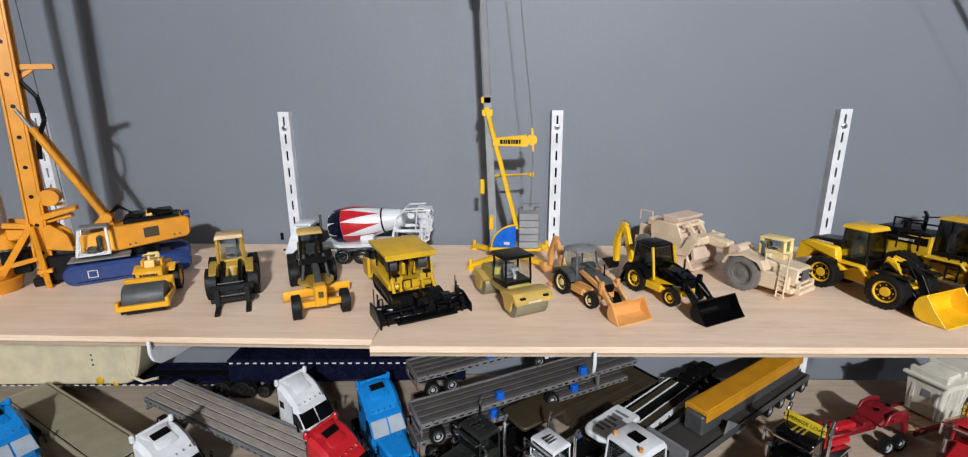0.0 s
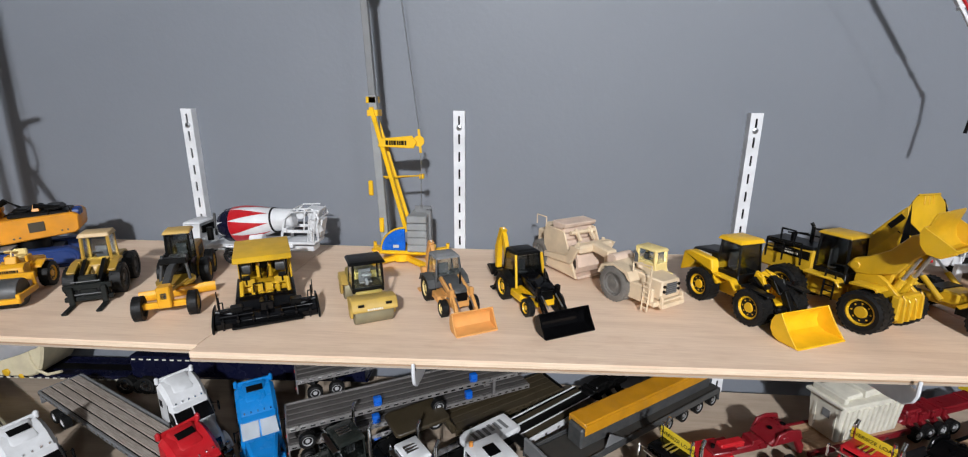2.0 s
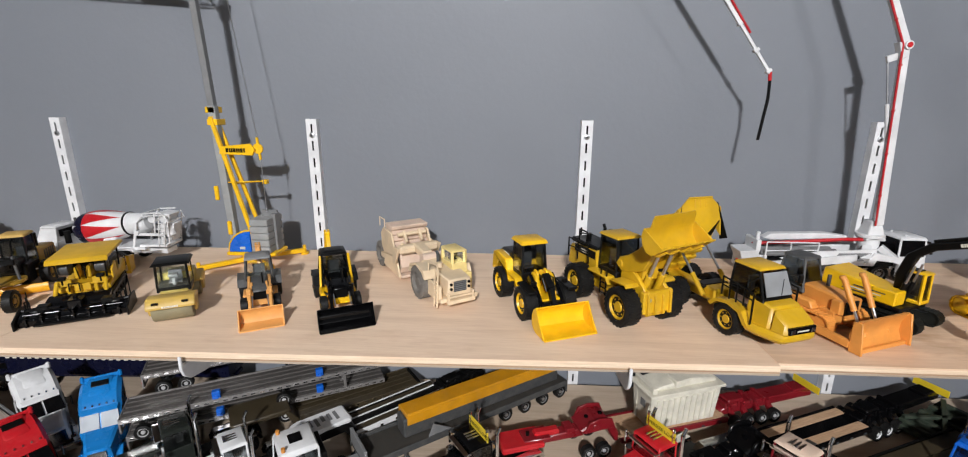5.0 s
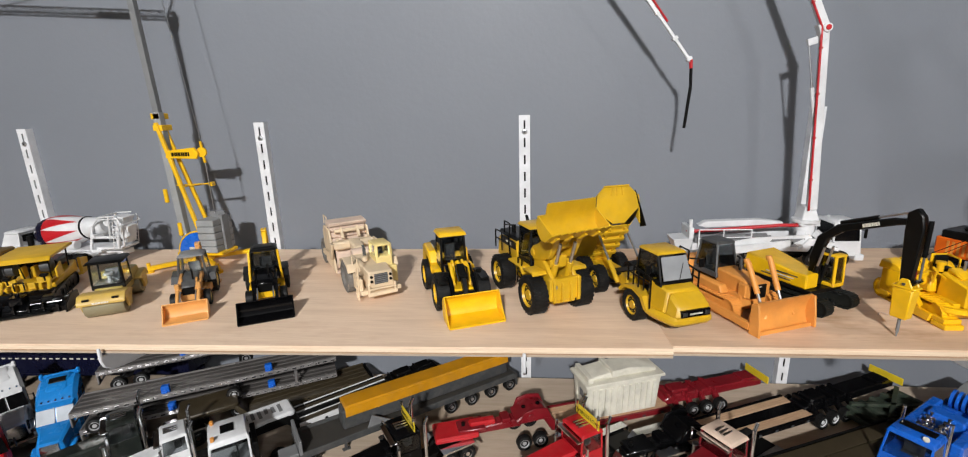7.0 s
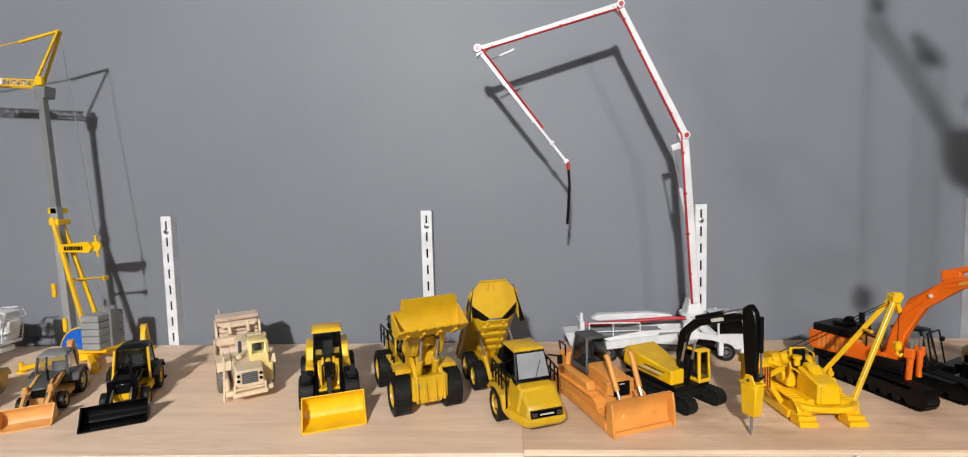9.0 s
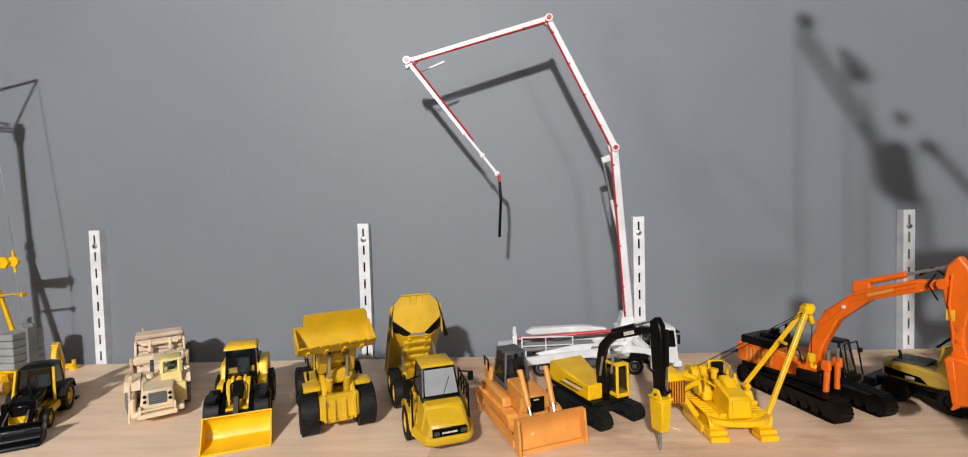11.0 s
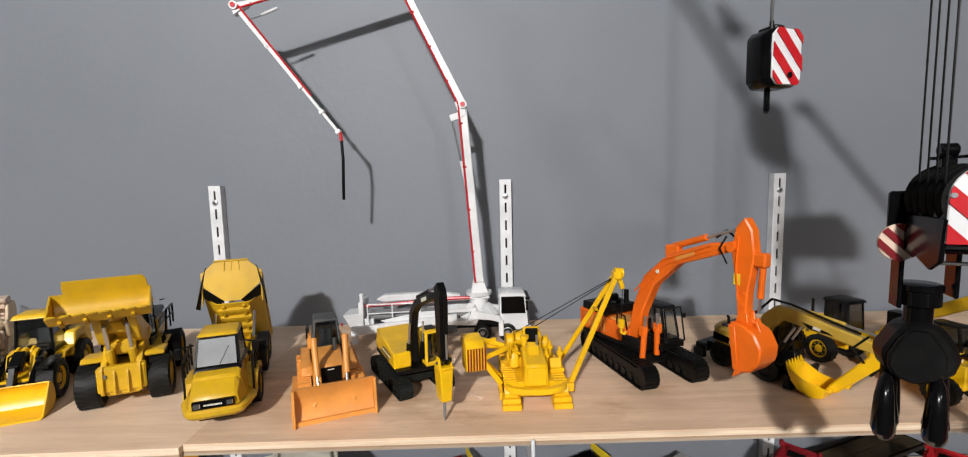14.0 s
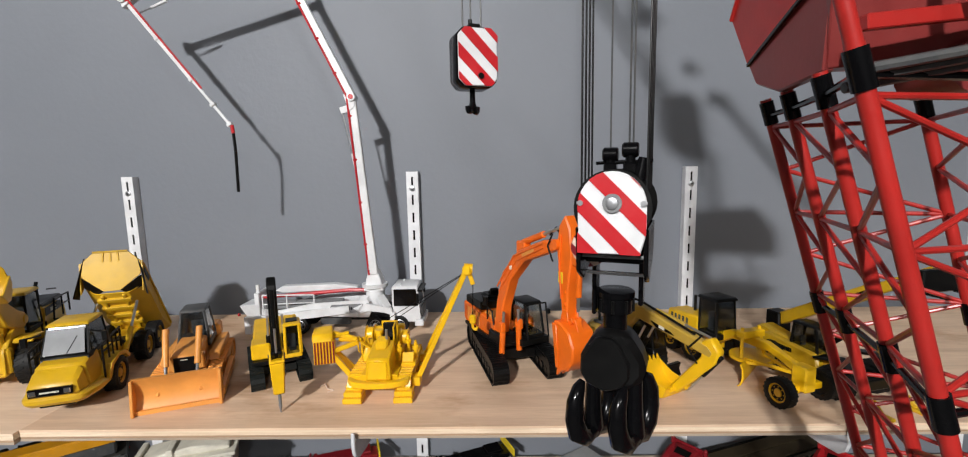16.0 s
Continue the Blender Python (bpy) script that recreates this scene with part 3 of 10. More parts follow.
    for s in (-1, 1):
        part("stay", rod((0.0316, s * 0.012, 0.0768), (0.0800, s * 0.0110, 0.186), 0.0037, n=14), RIGO, o)
        part("stay_rod", rod((0.0800, s * 0.011, 0.186), (0.0900, s * 0.010, 0.207), 0.0020, n=10), STEEL, o)
        part("stay_foot", joined(rod((0.030, s * 0.018, 0.0750), (0.030, s * 0.006, 0.0750), 0.0062, n=18, r_b=0.0006), side([(0.022, 0.060), (0.050, 0.056), (0.046, 0.066), (0.034, 0.078), (0.026, 0.076)], s * 0.012 - 0.0030, s * 0.012 + 0.0030, 0.001)), RIGO, o)
        part("mast_cradle", side([(0.066, 0.038), (mx - 0.006, 0.044), (mx - 0.006, 0.070), (mx - 0.014, 0.074), (0.070, 0.060)], s * 0.013 - 0.002, s * 0.013 + 0.002, 0.001), RIGO, o)
    part("winch", moved(lathe([(-0.011, 0.004), (-0.011, 0.0098), (-0.008, 0.0088), (0.008, 0.0088), (0.011, 0.0098), (0.011, 0.004)], 20), TR((mx - 0.018, 0, 0.1050))), RIGO, o)
    part("winch_bracket", joined(side([(mx - 0.042, 0.0880), (mx - 0.008, 0.0780), (mx - 0.008, 0.0860), (mx - 0.040, 0.0920)], -0.012, 0.012, 0.001), side([(mx - 0.036, 0.0790), (mx - 0.008, 0.0740), (mx - 0.008, 0.0770), (mx - 0.034, 0.0830)], -0.009, 0.009, 0.001), bar((mx - 0.030, 0, 0.095), (mx - 0.008, 0, 0.097), 0.006, 0.003)), RIGO, o)
    part("side_arm", joined(bar((mx - 0.010, 0.0, 0.252), (mx - 0.048, 0.004, 0.254), 0.006, 0.006), bar((mx - 0.030, 0.002, 0.252), (mx - 0.010, 0.0, 0.236), 0.004, 0.004)), RIGO, o)
    part("hydraulic_hose", tube([(mx - 0.016, 0.004, 0.238), (mx - 0.028, 0.006, 0.220), (mx - 0.030, 0.006, 0.195), (mx - 0.020, 0.004, 0.172), (mx - 0.018, 0.004, 0.150)], 0.0024, 8), BLACK, o)
    # guide frame and casing at the foot of the mast
    head = part("rotary_drive", joined(bx(mx + 0.008, mx + 0.026, -0.012, 0.012, 0.058, 0.072, 0.002), rod((mx + 0.030, 0, 0.048), (mx + 0.030, 0, 0.074), 0.0100, n=20, r_b=0.001)), RIGO, o)
    part("casing", joined(rod((mx + 0.050, 0.004, 0.0), (mx + 0.050, 0.004, 0.016), 0.026, 0.030, n=28, r_b=0.001), rod((mx + 0.050, 0.004, 0.016), (mx + 0.050, 0.004, 0.030), 0.024, n=28, r_b=0.001)), RIGO, o)
    # bar out of view, added for a second shadow band on the wall
    part("unseen_kelly_bar", rod((mx + 0.030, 0, 0.0), (mx + 0.030, 0, 0.66), 0.0065, n=18), STEEL, o)
    part("drive_gear", joined(bx(mx + 0.010, mx + 0.036, -0.010, 0.010, 0.018, 0.046, 0.002), bx(0.064, mx - 0.004, -0.016, 0.016, 0.004, 0.036, 0.002)), BLACK, o)
    for s in (-1, 1):
        part("brace", bar((mx + 0.004, s * 0.015, 0.072), (mx + 0.034, s * 0.024, 0.022), 0.0050, 0.0060), RIGO, head)
        part("cross_brace", bar((mx - 0.002, s * 0.016, 0.036), (mx + 0.036, s * 0.024, 0.030), 0.0040, 0.0050), RIGO, head)
        part("top_brace", bar((mx + 0.002, s * 0.015, 0.074), (mx + 0.026, s * 0.014, 0.078), 0.0050, 0.0060), RIGO, head)
        part("guide_leg", joined(bar((mx + 0.002, s * 0.016, 0.074), (mx - 0.004, s * 0.026, 0.0), 0.0046, 0.0050), bx(mx - 0.010, mx + 0.004, s * 0.022 - 0.004, s * 0.022 + 0.004, 0.0180, 0.0225, 0.0006)), RIGO, o)
        part("white_drum", moved(lathe([(0, 0.003), (0, 0.007), (0.003, 0.008), (0.005, 0.006), (0.005, 0.002)], 14), TR((mx + 0.036, s * 0.020, 0.080))), IVORY, head)
    # wide crown above the view, added to broaden the mast's shadow
    part("unseen_wide_crown", joined(bx(0.060, 0.136, -0.012, 0.012, 0.62, 0.645, 0.002), rod((mx + 0.030, -0.010, 0.655), (mx + 0.030, 0.010, 0.655), 0.016, n=20)), RIGO, o)
    part("mast_pad", bx(mx - 0.012, mx + 0.012, -0.014, 0.014, 0.0, 0.010, 0.001), BLACK, o)
    part("rope", rod((mx - 0.030, 0.0, 0.10), (mx - 0.024, 0.0, 0.62), 0.0005, n=5), DGREY, o)


def soil_roller():
    o = thing("road_roller", "small yellow model soil roller with black smooth drum", "road roller", -0.359, 0.467, SH, -65, scale=0.82)
    part("drum", moved(lathe([(-0.0225, 0.005), (-0.0225, 0.0175), (-0.021, 0.0182), (0.021, 0.0182), (0.0225, 0.0175), (0.0225, 0.005)], 36), TR((0.036, 0, 0.0182))), DGREY, o, "dark grey smooth steel drum")
    fr = part("drum_frame", joined(bx(0.010, 0.058, 0.0238, 0.0275, 0.012, 0.020), bx(0.010, 0.058, -0.0275, -0.0238, 0.012, 0.020), bx(0.0555, 0.061, -0.0275, 0.0275, 0.010, 0.0165), bx(0.010, 0.0155, -0.0275, 0.0275, 0.026, 0.0365), bx(0.011, 0.0155, 0.0238, 0.0275, 0.015, 0.034), bx(0.011, 0.0155, -0.0275, -0.0238, 0.015, 0.034)), ORY, o)
    part("scraper_bar", bx(0.0545, 0.058, -0.024, 0.024, 0.0055, 0.0095), BLACK, fr)
    for s in (-1, 1):
        part("frame_cap", bx(0.052, 0.060, s * 0.0262 - 0.0022, s * 0.0262 + 0.0022, 0.0095, 0.022, 0.0006), ORY, fr)
    c = part("console", side([(-0.010, 0.030), (0.010, 0.030), (0.010, 0.042), (0.004, 0.047), (-0.010, 0.045)], -0.015, 0.015, 0.001), ORY, o)
    decal(c, TR((0.0102, 0, 0.0375)) @ ROT(radians(90), 4, "Z"), 0.021, 0.0046, BLACK)
    part("dash", side([(-0.008, 0.045), (0.002, 0.046), (-0.001, 0.056), (-0.007, 0.055)], -0.006, 0.006, 0.0008), ORY, o)
    part("hood", side([(-0.058, 0.018), (-0.012, 0.018), (-0.012, 0.034), (-0.030, 0.044), (-0.056, 0.042)], -0.0145, 0.0145, 0.0018), ORY, o)
    for k in range(4):
        part("louvre", bx(-0.050 + 0.007 * k, -0.0465 + 0.007 * k, 0.0143, 0.0150, 0.026, 0.037, 0), DGREY, o)
    part("seat", joined(bx(-0.026, -0.014, -0.0075, 0.0075, 0.044, 0.049, 0.001), bx(-0.030, -0.025, -0.0075, 0.0075, 0.046, 0.060, 0.0014)), SANDY, o)
    for s in (-1, 1):
        part("arm_rest", bx(-0.026, -0.012, s * 0.011 - 0.0016, s * 0.011 + 0.0016, 0.044, 0.053, 0.0008), ORY, o)
    part("steering_wheel", moved(lathe([(-0.0007, 0.0055), (-0.0007, 0.0072), (0.0007, 0.0072), (0.0007, 0.0055)], 18, "z"), TR((-0.006, 0, 0.061)) @ ROT(-0.5, 4, "Y")), SANDY, o)
    part("steering_column", rod((-0.003, 0, 0.052), (-0.006, 0, 0.061), 0.0012), SANDY, o)
    for s in (-1, 1):
        part("fender", side([(-0.050, 0.034), (-0.030, 0.040), (-0.014, 0.034), (-0.014, 0.0365), (-0.030, 0.0425), (-0.051, 0.036)], s * 0.0185 - 0.006, s * 0.0185 + 0.006), ORY, o)
        wheel(o, -0.038, s * 0.0205, 0.0180, 0.013, ORY, None, 14)


def fork_loader():
    o = thing("fork_loader", "old yellow model loader with black forks and tan roof", "wheel loader", -0.284, 0.4965, SH, -63, scale=0.96)
    wheels4(o, 0.018, -0.032, 0.0215, 0.0180, 0.0125, DGREY, RUBBER, 16)
    part("chassis", bx(-0.045, 0.030, -0.013, 0.013, 0.012, 0.024), BLACK, o)
    part("hood", side([(-0.058, 0.020), (-0.018, 0.020), (-0.018, 0.036), (-0.056, 0.034)], -0.014, 0.014, 0.0014), OLDY, o)
    part("front_cowl", side([(0.000, 0.022), (0.018, 0.022), (0.015, 0.036), (0.000, 0.041)], -0.0105, 0.0105), OLDY, o)
    cab(o, -0.020, 0.006, 0.030, 0.030, 0.066, OLDY, paint("tan_roof", (0.60, 0.42, 0.20), 0.5), tf=0.002, tr=0.0, ts=0.001, sill=0.10, roof_t=0.0048, roof_over=0.0018, post=0.0030)
    part("steering_wheel", moved(lathe([(-0.0006, 0.0036), (-0.0006, 0.0048), (0.0006, 0.0048), (0.0006, 0.0036)], 14, "z"), TR((-0.001, 0, 0.046)) @ ROT(-0.5, 4, "Y")), DGREY, o)
    for s in (-1, 1):
        part("fender", side([(-0.002, 0.036), (0.012, 0.036), (0.030, 0.030), (0.032, 0.033), (0.013, 0.0395), (-0.002, 0.0395)], s * 0.0190 - 0.004, s * 0.0190 + 0.004), OLDY, o)
        part("side_bracket", bx(0.010, 0.014, s * 0.0155 - 0.0016, s * 0.0155 + 0.0016, 0.024, 0.040, 0.0005), OLDY, o)
        part("lift_arm", side([(0.008, 0.038), (0.014, 0.043), (0.050, 0.020), (0.050, 0.008), (0.044, 0.009)], s * 0.009 - 0.002, s * 0.009 + 0.002), BLACK, o)
        part("ram", rod((0.018, s * 0.0045, 0.034), (0.046, s * 0.0045, 0.024), 0.0016, n=10), OLDY, o)
        part("fork", joined(bx(0.051, 0.0545, s * 0.0150 - 0.0026, s * 0.0150 + 0.0026, 0.0, 0.022), bx(0.051, 0.078, s * 0.0150 - 0.0026, s * 0.0150 + 0.0026, 0.0, 0.0026)), TRACK, o)
    part("fork_carriage", joined(bx(0.046, 0.051, -0.022, 0.022, 0.005, 0.010, 0.0006), bx(0.046, 0.051, -0.022, 0.022, 0.018, 0.024, 0.0006), bx(0.046, 0.0495, -0.019, 0.019, 0.010, 0.018), bx(0.040, 0.047, -0.008, 0.008, 0.010, 0.032)), TRACK, o)
    for z in (0.013, 0.0275):
        part("cross_rod", rod((0.0515, -0.013, z), (0.0515, 0.013, z), 0.0008, n=8), DGREY, o)
    part("exhaust", rod((-0.035, 0.006, 0.034), (-0.035, 0.006, 0.066), 0.0014), DGREY, o)


def motor_grader(name, label, x, y, yaw, col, cabmat, roofmat, front_r, blade_w, rim, wb=0.122, lean=0.0, blade_yaw=12, dark=False, front_mat=None, blade_h=0.011):
    front_mat = front_mat or col
    beam_mat = DGREY if dark else col
    o = thing(name, label, "motor grader", x, y, SH, yaw, "motor graders")
    xf, xr = wb / 2, -wb / 2
    for s in (-1, 1):
        wheel(o, xf, s * 0.0235, front_r, front_r * 0.75, rim)
        for d in (-0.017, 0.017):
            wheel(o, xr + d, s * 0.0215, 0.0150, 0.011, rim)
        part("tandem_case", bx(xr - 0.022, xr + 0.022, s * 0.0125 - 0.002, s * 0.0125 + 0.002, 0.010, 0.019), col, o)
    part("front_axle", joined(bx(xf - 0.003, xf + 0.003, -0.020, 0.020, 0.011, 0.017), bx(xf - 0.006, xf + 0.008, -0.006, 0.006, 0.012, 0.034, 0.0012)), front_mat, o)
    part("main_frame", side([(xr + 0.020, 0.028), (xr + 0.045, 0.040), (xf - 0.035, 0.042), (xf + 0.008, 0.029), (xf + 0.008, 0.021), (xf - 0.030, 0.034), (xr + 0.048, 0.032), (xr + 0.030, 0.020)], -0.0034, 0.0034, 0.0008), beam_mat, o)
    h = part("engine_hood", side([(xr - 0.040, 0.020), (xr + 0.012, 0.018), (xr + 0.012, 0.044), (xr - 0.036, 0.041)], -0.013, 0.013, 0.0018), col, o)
    for k in range(5):
        for s in (-1, 1):
            part("louvre", bx(xr - 0.030 + 0.006 * k, xr - 0.027 + 0.006 * k, s * 0.0131 - 0.0003, s * 0.0131 + 0.0003, 0.026, 0.038, 0), DGREY, h)
    cab(o, xr + 0.012, xr + 0.038, 0.026, 0.026, 0.066, cabmat, roofmat, SMOKE, tf=0.002, tr=0.0, ts=0.001, sill=0.15, roof_t=0.0032, roof_over=0.002)
    part("exhaust", rod((xr - 0.012, 0.004, 0.042), (xr - 0.012, 0.004, 0.060), 0.0016), BLACK, o)
    circ = part("blade_circle", moved(lathe([(-0.0014, 0.016), (-0.0014, 0.019), (0.0014, 0.019), (0.0014, 0.016)], 28, "z"), TR((0.008, 0, 0.021))), col, o)
    part("drawbar", joined(bar((0.012, 0.012, 0.022), (xf - 0.004, 0, 0.024), 0.003, 0.003), bar((0.012, -0.012, 0.022), (xf - 0.004, 0, 0.024), 0.003, 0.003)), col, circ)
    arc = [(0.004 * math.sin(a), blade_h - blade_h * math.cos(a)) for a in (0.0, 0.5, 1.0, 1.5, 2.1, 2.7)]
    pr = [(a, z + 0.0015) for a, z in arc] + [(a - 0.0014, z + 0.0015) for a, z in arc[::-1]]
    part("blade", moved(side(pr, -blade_w / 2, blade_w / 2, 0), TR((0.006, 0, 0)) @ ROT(radians(blade_yaw), 4, "Z")), front_mat, circ)
    for s in (-1, 1):
        part("lift_ram", rod((0.006, s * 0.010, 0.050), (0.010, s * 0.014, 0.022), 0.0016), beam_mat, o)
    if dark:
        part("valve_bank", joined(bx(xr + 0.030, xr + 0.050, -0.015, 0.015, 0.010, 0.036, 0.002), bx(xr + 0.036, xr + 0.060, -0.010, 0.010, 0.026, 0.043, 0.002)), BLACK, o, "black hydraulic gear before the cab")
        for k in range(4):
            part("hose", tube([(xr + 0.040, -0.009 + 0.006 * k, 0.040), (xr + 0.056, -0.010 + 0.0065 * k, 0.048 - 0.001 * k), (xr + 0.066, -0.008 + 0.005 * k, 0.034)], 0.0009), BLACK, o)
    part("lift_saddle", bx(0.001, 0.011, -0.013, 0.013, 0.040, 0.047, 0.001), BLACK if dark else col, o)
    return o


def mixer_truck():
    o = thing("cement_mixer_truck", "white model cement mixer truck with red and blue striped drum", "mixer truck", -0.1655, 0.6191, SH, -178, scale=0.985)
    for x in (-0.026, -0.001, 0.024):
        for s in (-1, 1):
            wheel(o, x, s * 0.0215, 0.0112, 0.010, CHROME, None, 18)
    for s in (-1, 1):
        wheel(o, 0.082, s * 0.0215, 0.0112, 0.009, STEEL, None, 18)
    part("chassis", joined(bx(-0.085, 0.100, -0.011, 0.011, 0.015, 0.022), bx(-0.06, 0.055, -0.021, 0.021, 0.0225, 0.027)), WHITE, o)
    c = cab(o, 0.068, 0.106, 0.044, 0.014, 0.053, WHITE, WHITE, WHITE, tf=0.016, tr=0.0, ts=0.004, sill=0.50, roof_t=0.003)
    part("rear_window", bx(0.0664, 0.0682, -0.014, 0.014, 0.040, 0.050, 0), GLOSSB, c)
    for s in (-1, 1):
        part("mirror", bx(0.102, 0.106, s * 0.027 - 0.001, s * 0.027 + 0.001, 0.036, 0.046), BLACK, c)
        part("side_light", rod((0.104, s * 0.0205, 0.020), (0.107, s * 0.0205, 0.020), 0.0014), DGREY, c)
    part("exhaust_pipe", rod((0.064, -0.012, 0.03), (0.064, -0.012, 0.062), 0.0018), DGREY, o)
    part("air_cleaner", rod((0.058, 0.012, 0.030), (0.058, 0.012, 0.048), 0.004), BLACK, o)
    tilt = TR((0.018, 0, 0.0505)) @ ROT(radians(7.5), 4, "Y")
    prof = [(0.030, 0.008), (0.027, 0.0165), (0.018, 0.0225), (0.005, 0.0246), (-0.008, 0.0246), (-0.030, 0.0210), (-0.050, 0.0162), (-0.064, 0.0138), (-0.074, 0.0125), (-0.076, 0.010)]
    d = part("drum", moved(lathe(prof, 40, "x"), tilt), WHITE, o, "white drum with pointed red stripes and blue end")

    def rad(a):
        for (a1, r1), (a0, r0) in zip(prof, prof[1:]):
            if a0 <= a <= a1:
                return r0 + (r1 - r0) * (a - a0) / (a1 - a0)
        return 0.01

    def patch(c0, half, a0, a1, taper):
        bm = bmesh.new()
        rows = []
        n = 14
        for i in range(n + 1):
            a = a0 + (a1 - a0) * i / n
            hw = half * (1 - i / n) if taper else half
            rows.append([bm.verts.new((a, (rad(a) + 0.00035) * math.cos(c0 + hw * j), (rad(a) + 0.00035) * math.sin(c0 + hw * j))) for j in (-1, -0.5, 0, 0.5, 1)])
        for A, B in zip(rows, rows[1:]):
            for j in range(4):
                bm.faces.new((A[j], A[j + 1], B[j + 1], B[j]))
        bmesh.ops.recalc_face_normals(bm, faces=bm.faces)
        return moved(bm, tilt)
    for k in range(8):
        part("red_stripe", patch(2 * math.pi * k / 8, math.pi / 8.2, 0.006, -0.046, True), RED, d, "glossy red pointed stripe")
        part("blue_panel", patch(2 * math.pi * k / 8, math.pi / 7.98, 0.0275, 0.0062, False), NAVY, d, "navy blue end panel")
        part("white_star", patch(2 * math.pi * (k + 0.5) / 8, 0.10, 0.0265, 0.014, True), WHITE, d)
    part("drum_ring", moved(lathe([(-0.0475, 0.016), (-0.0475, 0.0178), (-0.0495, 0.0176), (-0.0495, 0.015)], 32, "x"), tilt), BLACK, d)
    part("water_tank", rod((0.0, 0.014, 0.033), (-0.018, 0.014, 0.033), 0.0075, n=18, r_b=0.001), WHITE, o)
    part("rear_frame", joined(bar((-0.042, 0.018, 0.025), (-0.050, 0.016, 0.062), 0.003, 0.003), bar((-0.042, -0.018, 0.025), (-0.050, -0.016, 0.062), 0.003, 0.003), bx(-0.053, -0.047, -0.020, 0.020, 0.044, 0.050), bx(-0.085, -0.05, 0.014, 0.018, 0.043, 0.047), bx(-0.085, -0.05, -0.018, -0.014, 0.043, 0.047), bx(-0.090, -0.050, -0.018, 0.018, 0.0260, 0.0300, 0.001), bx(-0.086, -0.082, -0.016, -0.010, 0.030, 0.056, 0.001), bx(-0.086, -0.082, 0.010, 0.016, 0.030, 0.056, 0.001)), WHITE, o)
    part("hopper_frame", joined(*[tube(p, 0.0011, 6) for p in ([(-0.050, 0.015, 0.062), (-0.064, 0.017, 0.076), (-0.088, 0.017, 0.077), (-0.096, 0.015, 0.066)], [(-0.050, -0.015, 0.062), (-0.064, -0.017, 0.076), (-0.088, -0.017, 0.077)], [(-0.064, 0.017, 0.076), (-0.064, -0.017, 0.076)], [(-0.080, 0.018, 0.077), (-0.076, 0.018, 0.044)], [(-0.096, 0.015, 0.066), (-0.094, 0.016, 0.032), (-0.084, 0.017, 0.028)])]), WHITE, o)
    part("chute_drum", joined(rod((-0.086, 0.008, 0.060), (-0.094, 0.008, 0.042), 0.0085, 0.0065, n=16), rod((-0.070, 0.012, 0.066), (-0.070, -0.012, 0.066), 0.0050, n=14)), WHITE, o)
    part("hopper", solid([(-0.098, -0.012, 0.074), (-0.078, -0.012, 0.076), (-0.078, 0.012, 0.076), (-0.098, 0.012, 0.074)], [(-0.092, -0.007, 0.060), (-0.080, -0.007, 0.060), (-0.080, 0.007, 0.060), (-0.092, 0.007, 0.060)]), WHITE, o)
    part("chute", side([(-0.100, 0.060), (-0.094, 0.062), (-0.088, 0.036), (-0.094, 0.034)], -0.009, 0.009), WHITE, o)
    part("handrail", joined(tube([(-0.060, 0.018, 0.072), (-0.094, 0.018, 0.074), (-0.098, 0.018, 0.064), (-0.098, -0.018, 0.064), (-0.094, -0.018, 0.074)], 0.0008), tube([(-0.098, 0.018, 0.064), (-0.094, 0.018, 0.050)], 0.0008)), WHITE, o)
    for s in (-1, 1):
        part("ladder", joined(tube([(-0.088, s * 0.019, 0.028), (-0.094, s * 0.019, 0.070)], 0.0007), tube([(-0.080, s * 0.019, 0.028), (-0.086, s * 0.019, 0.070)], 0.0007), *[tube([(-0.080 - 0.001 * k, s * 0.019, 0.032 + 0.006 * k), (-0.088 - 0.001 * k, s * 0.019, 0.032 + 0.006 * k)], 0.0006) for k in range(6)]), WHITE, o)
        part("mudguard", side([(-0.050, 0.018), (-0.044, 0.026), (0.028, 0.026), (0.034, 0.016), (0.030, 0.0235), (-0.042, 0.0235)], s * 0.021 - 0.005, s * 0.021 + 0.005, 0), WHITE, o)


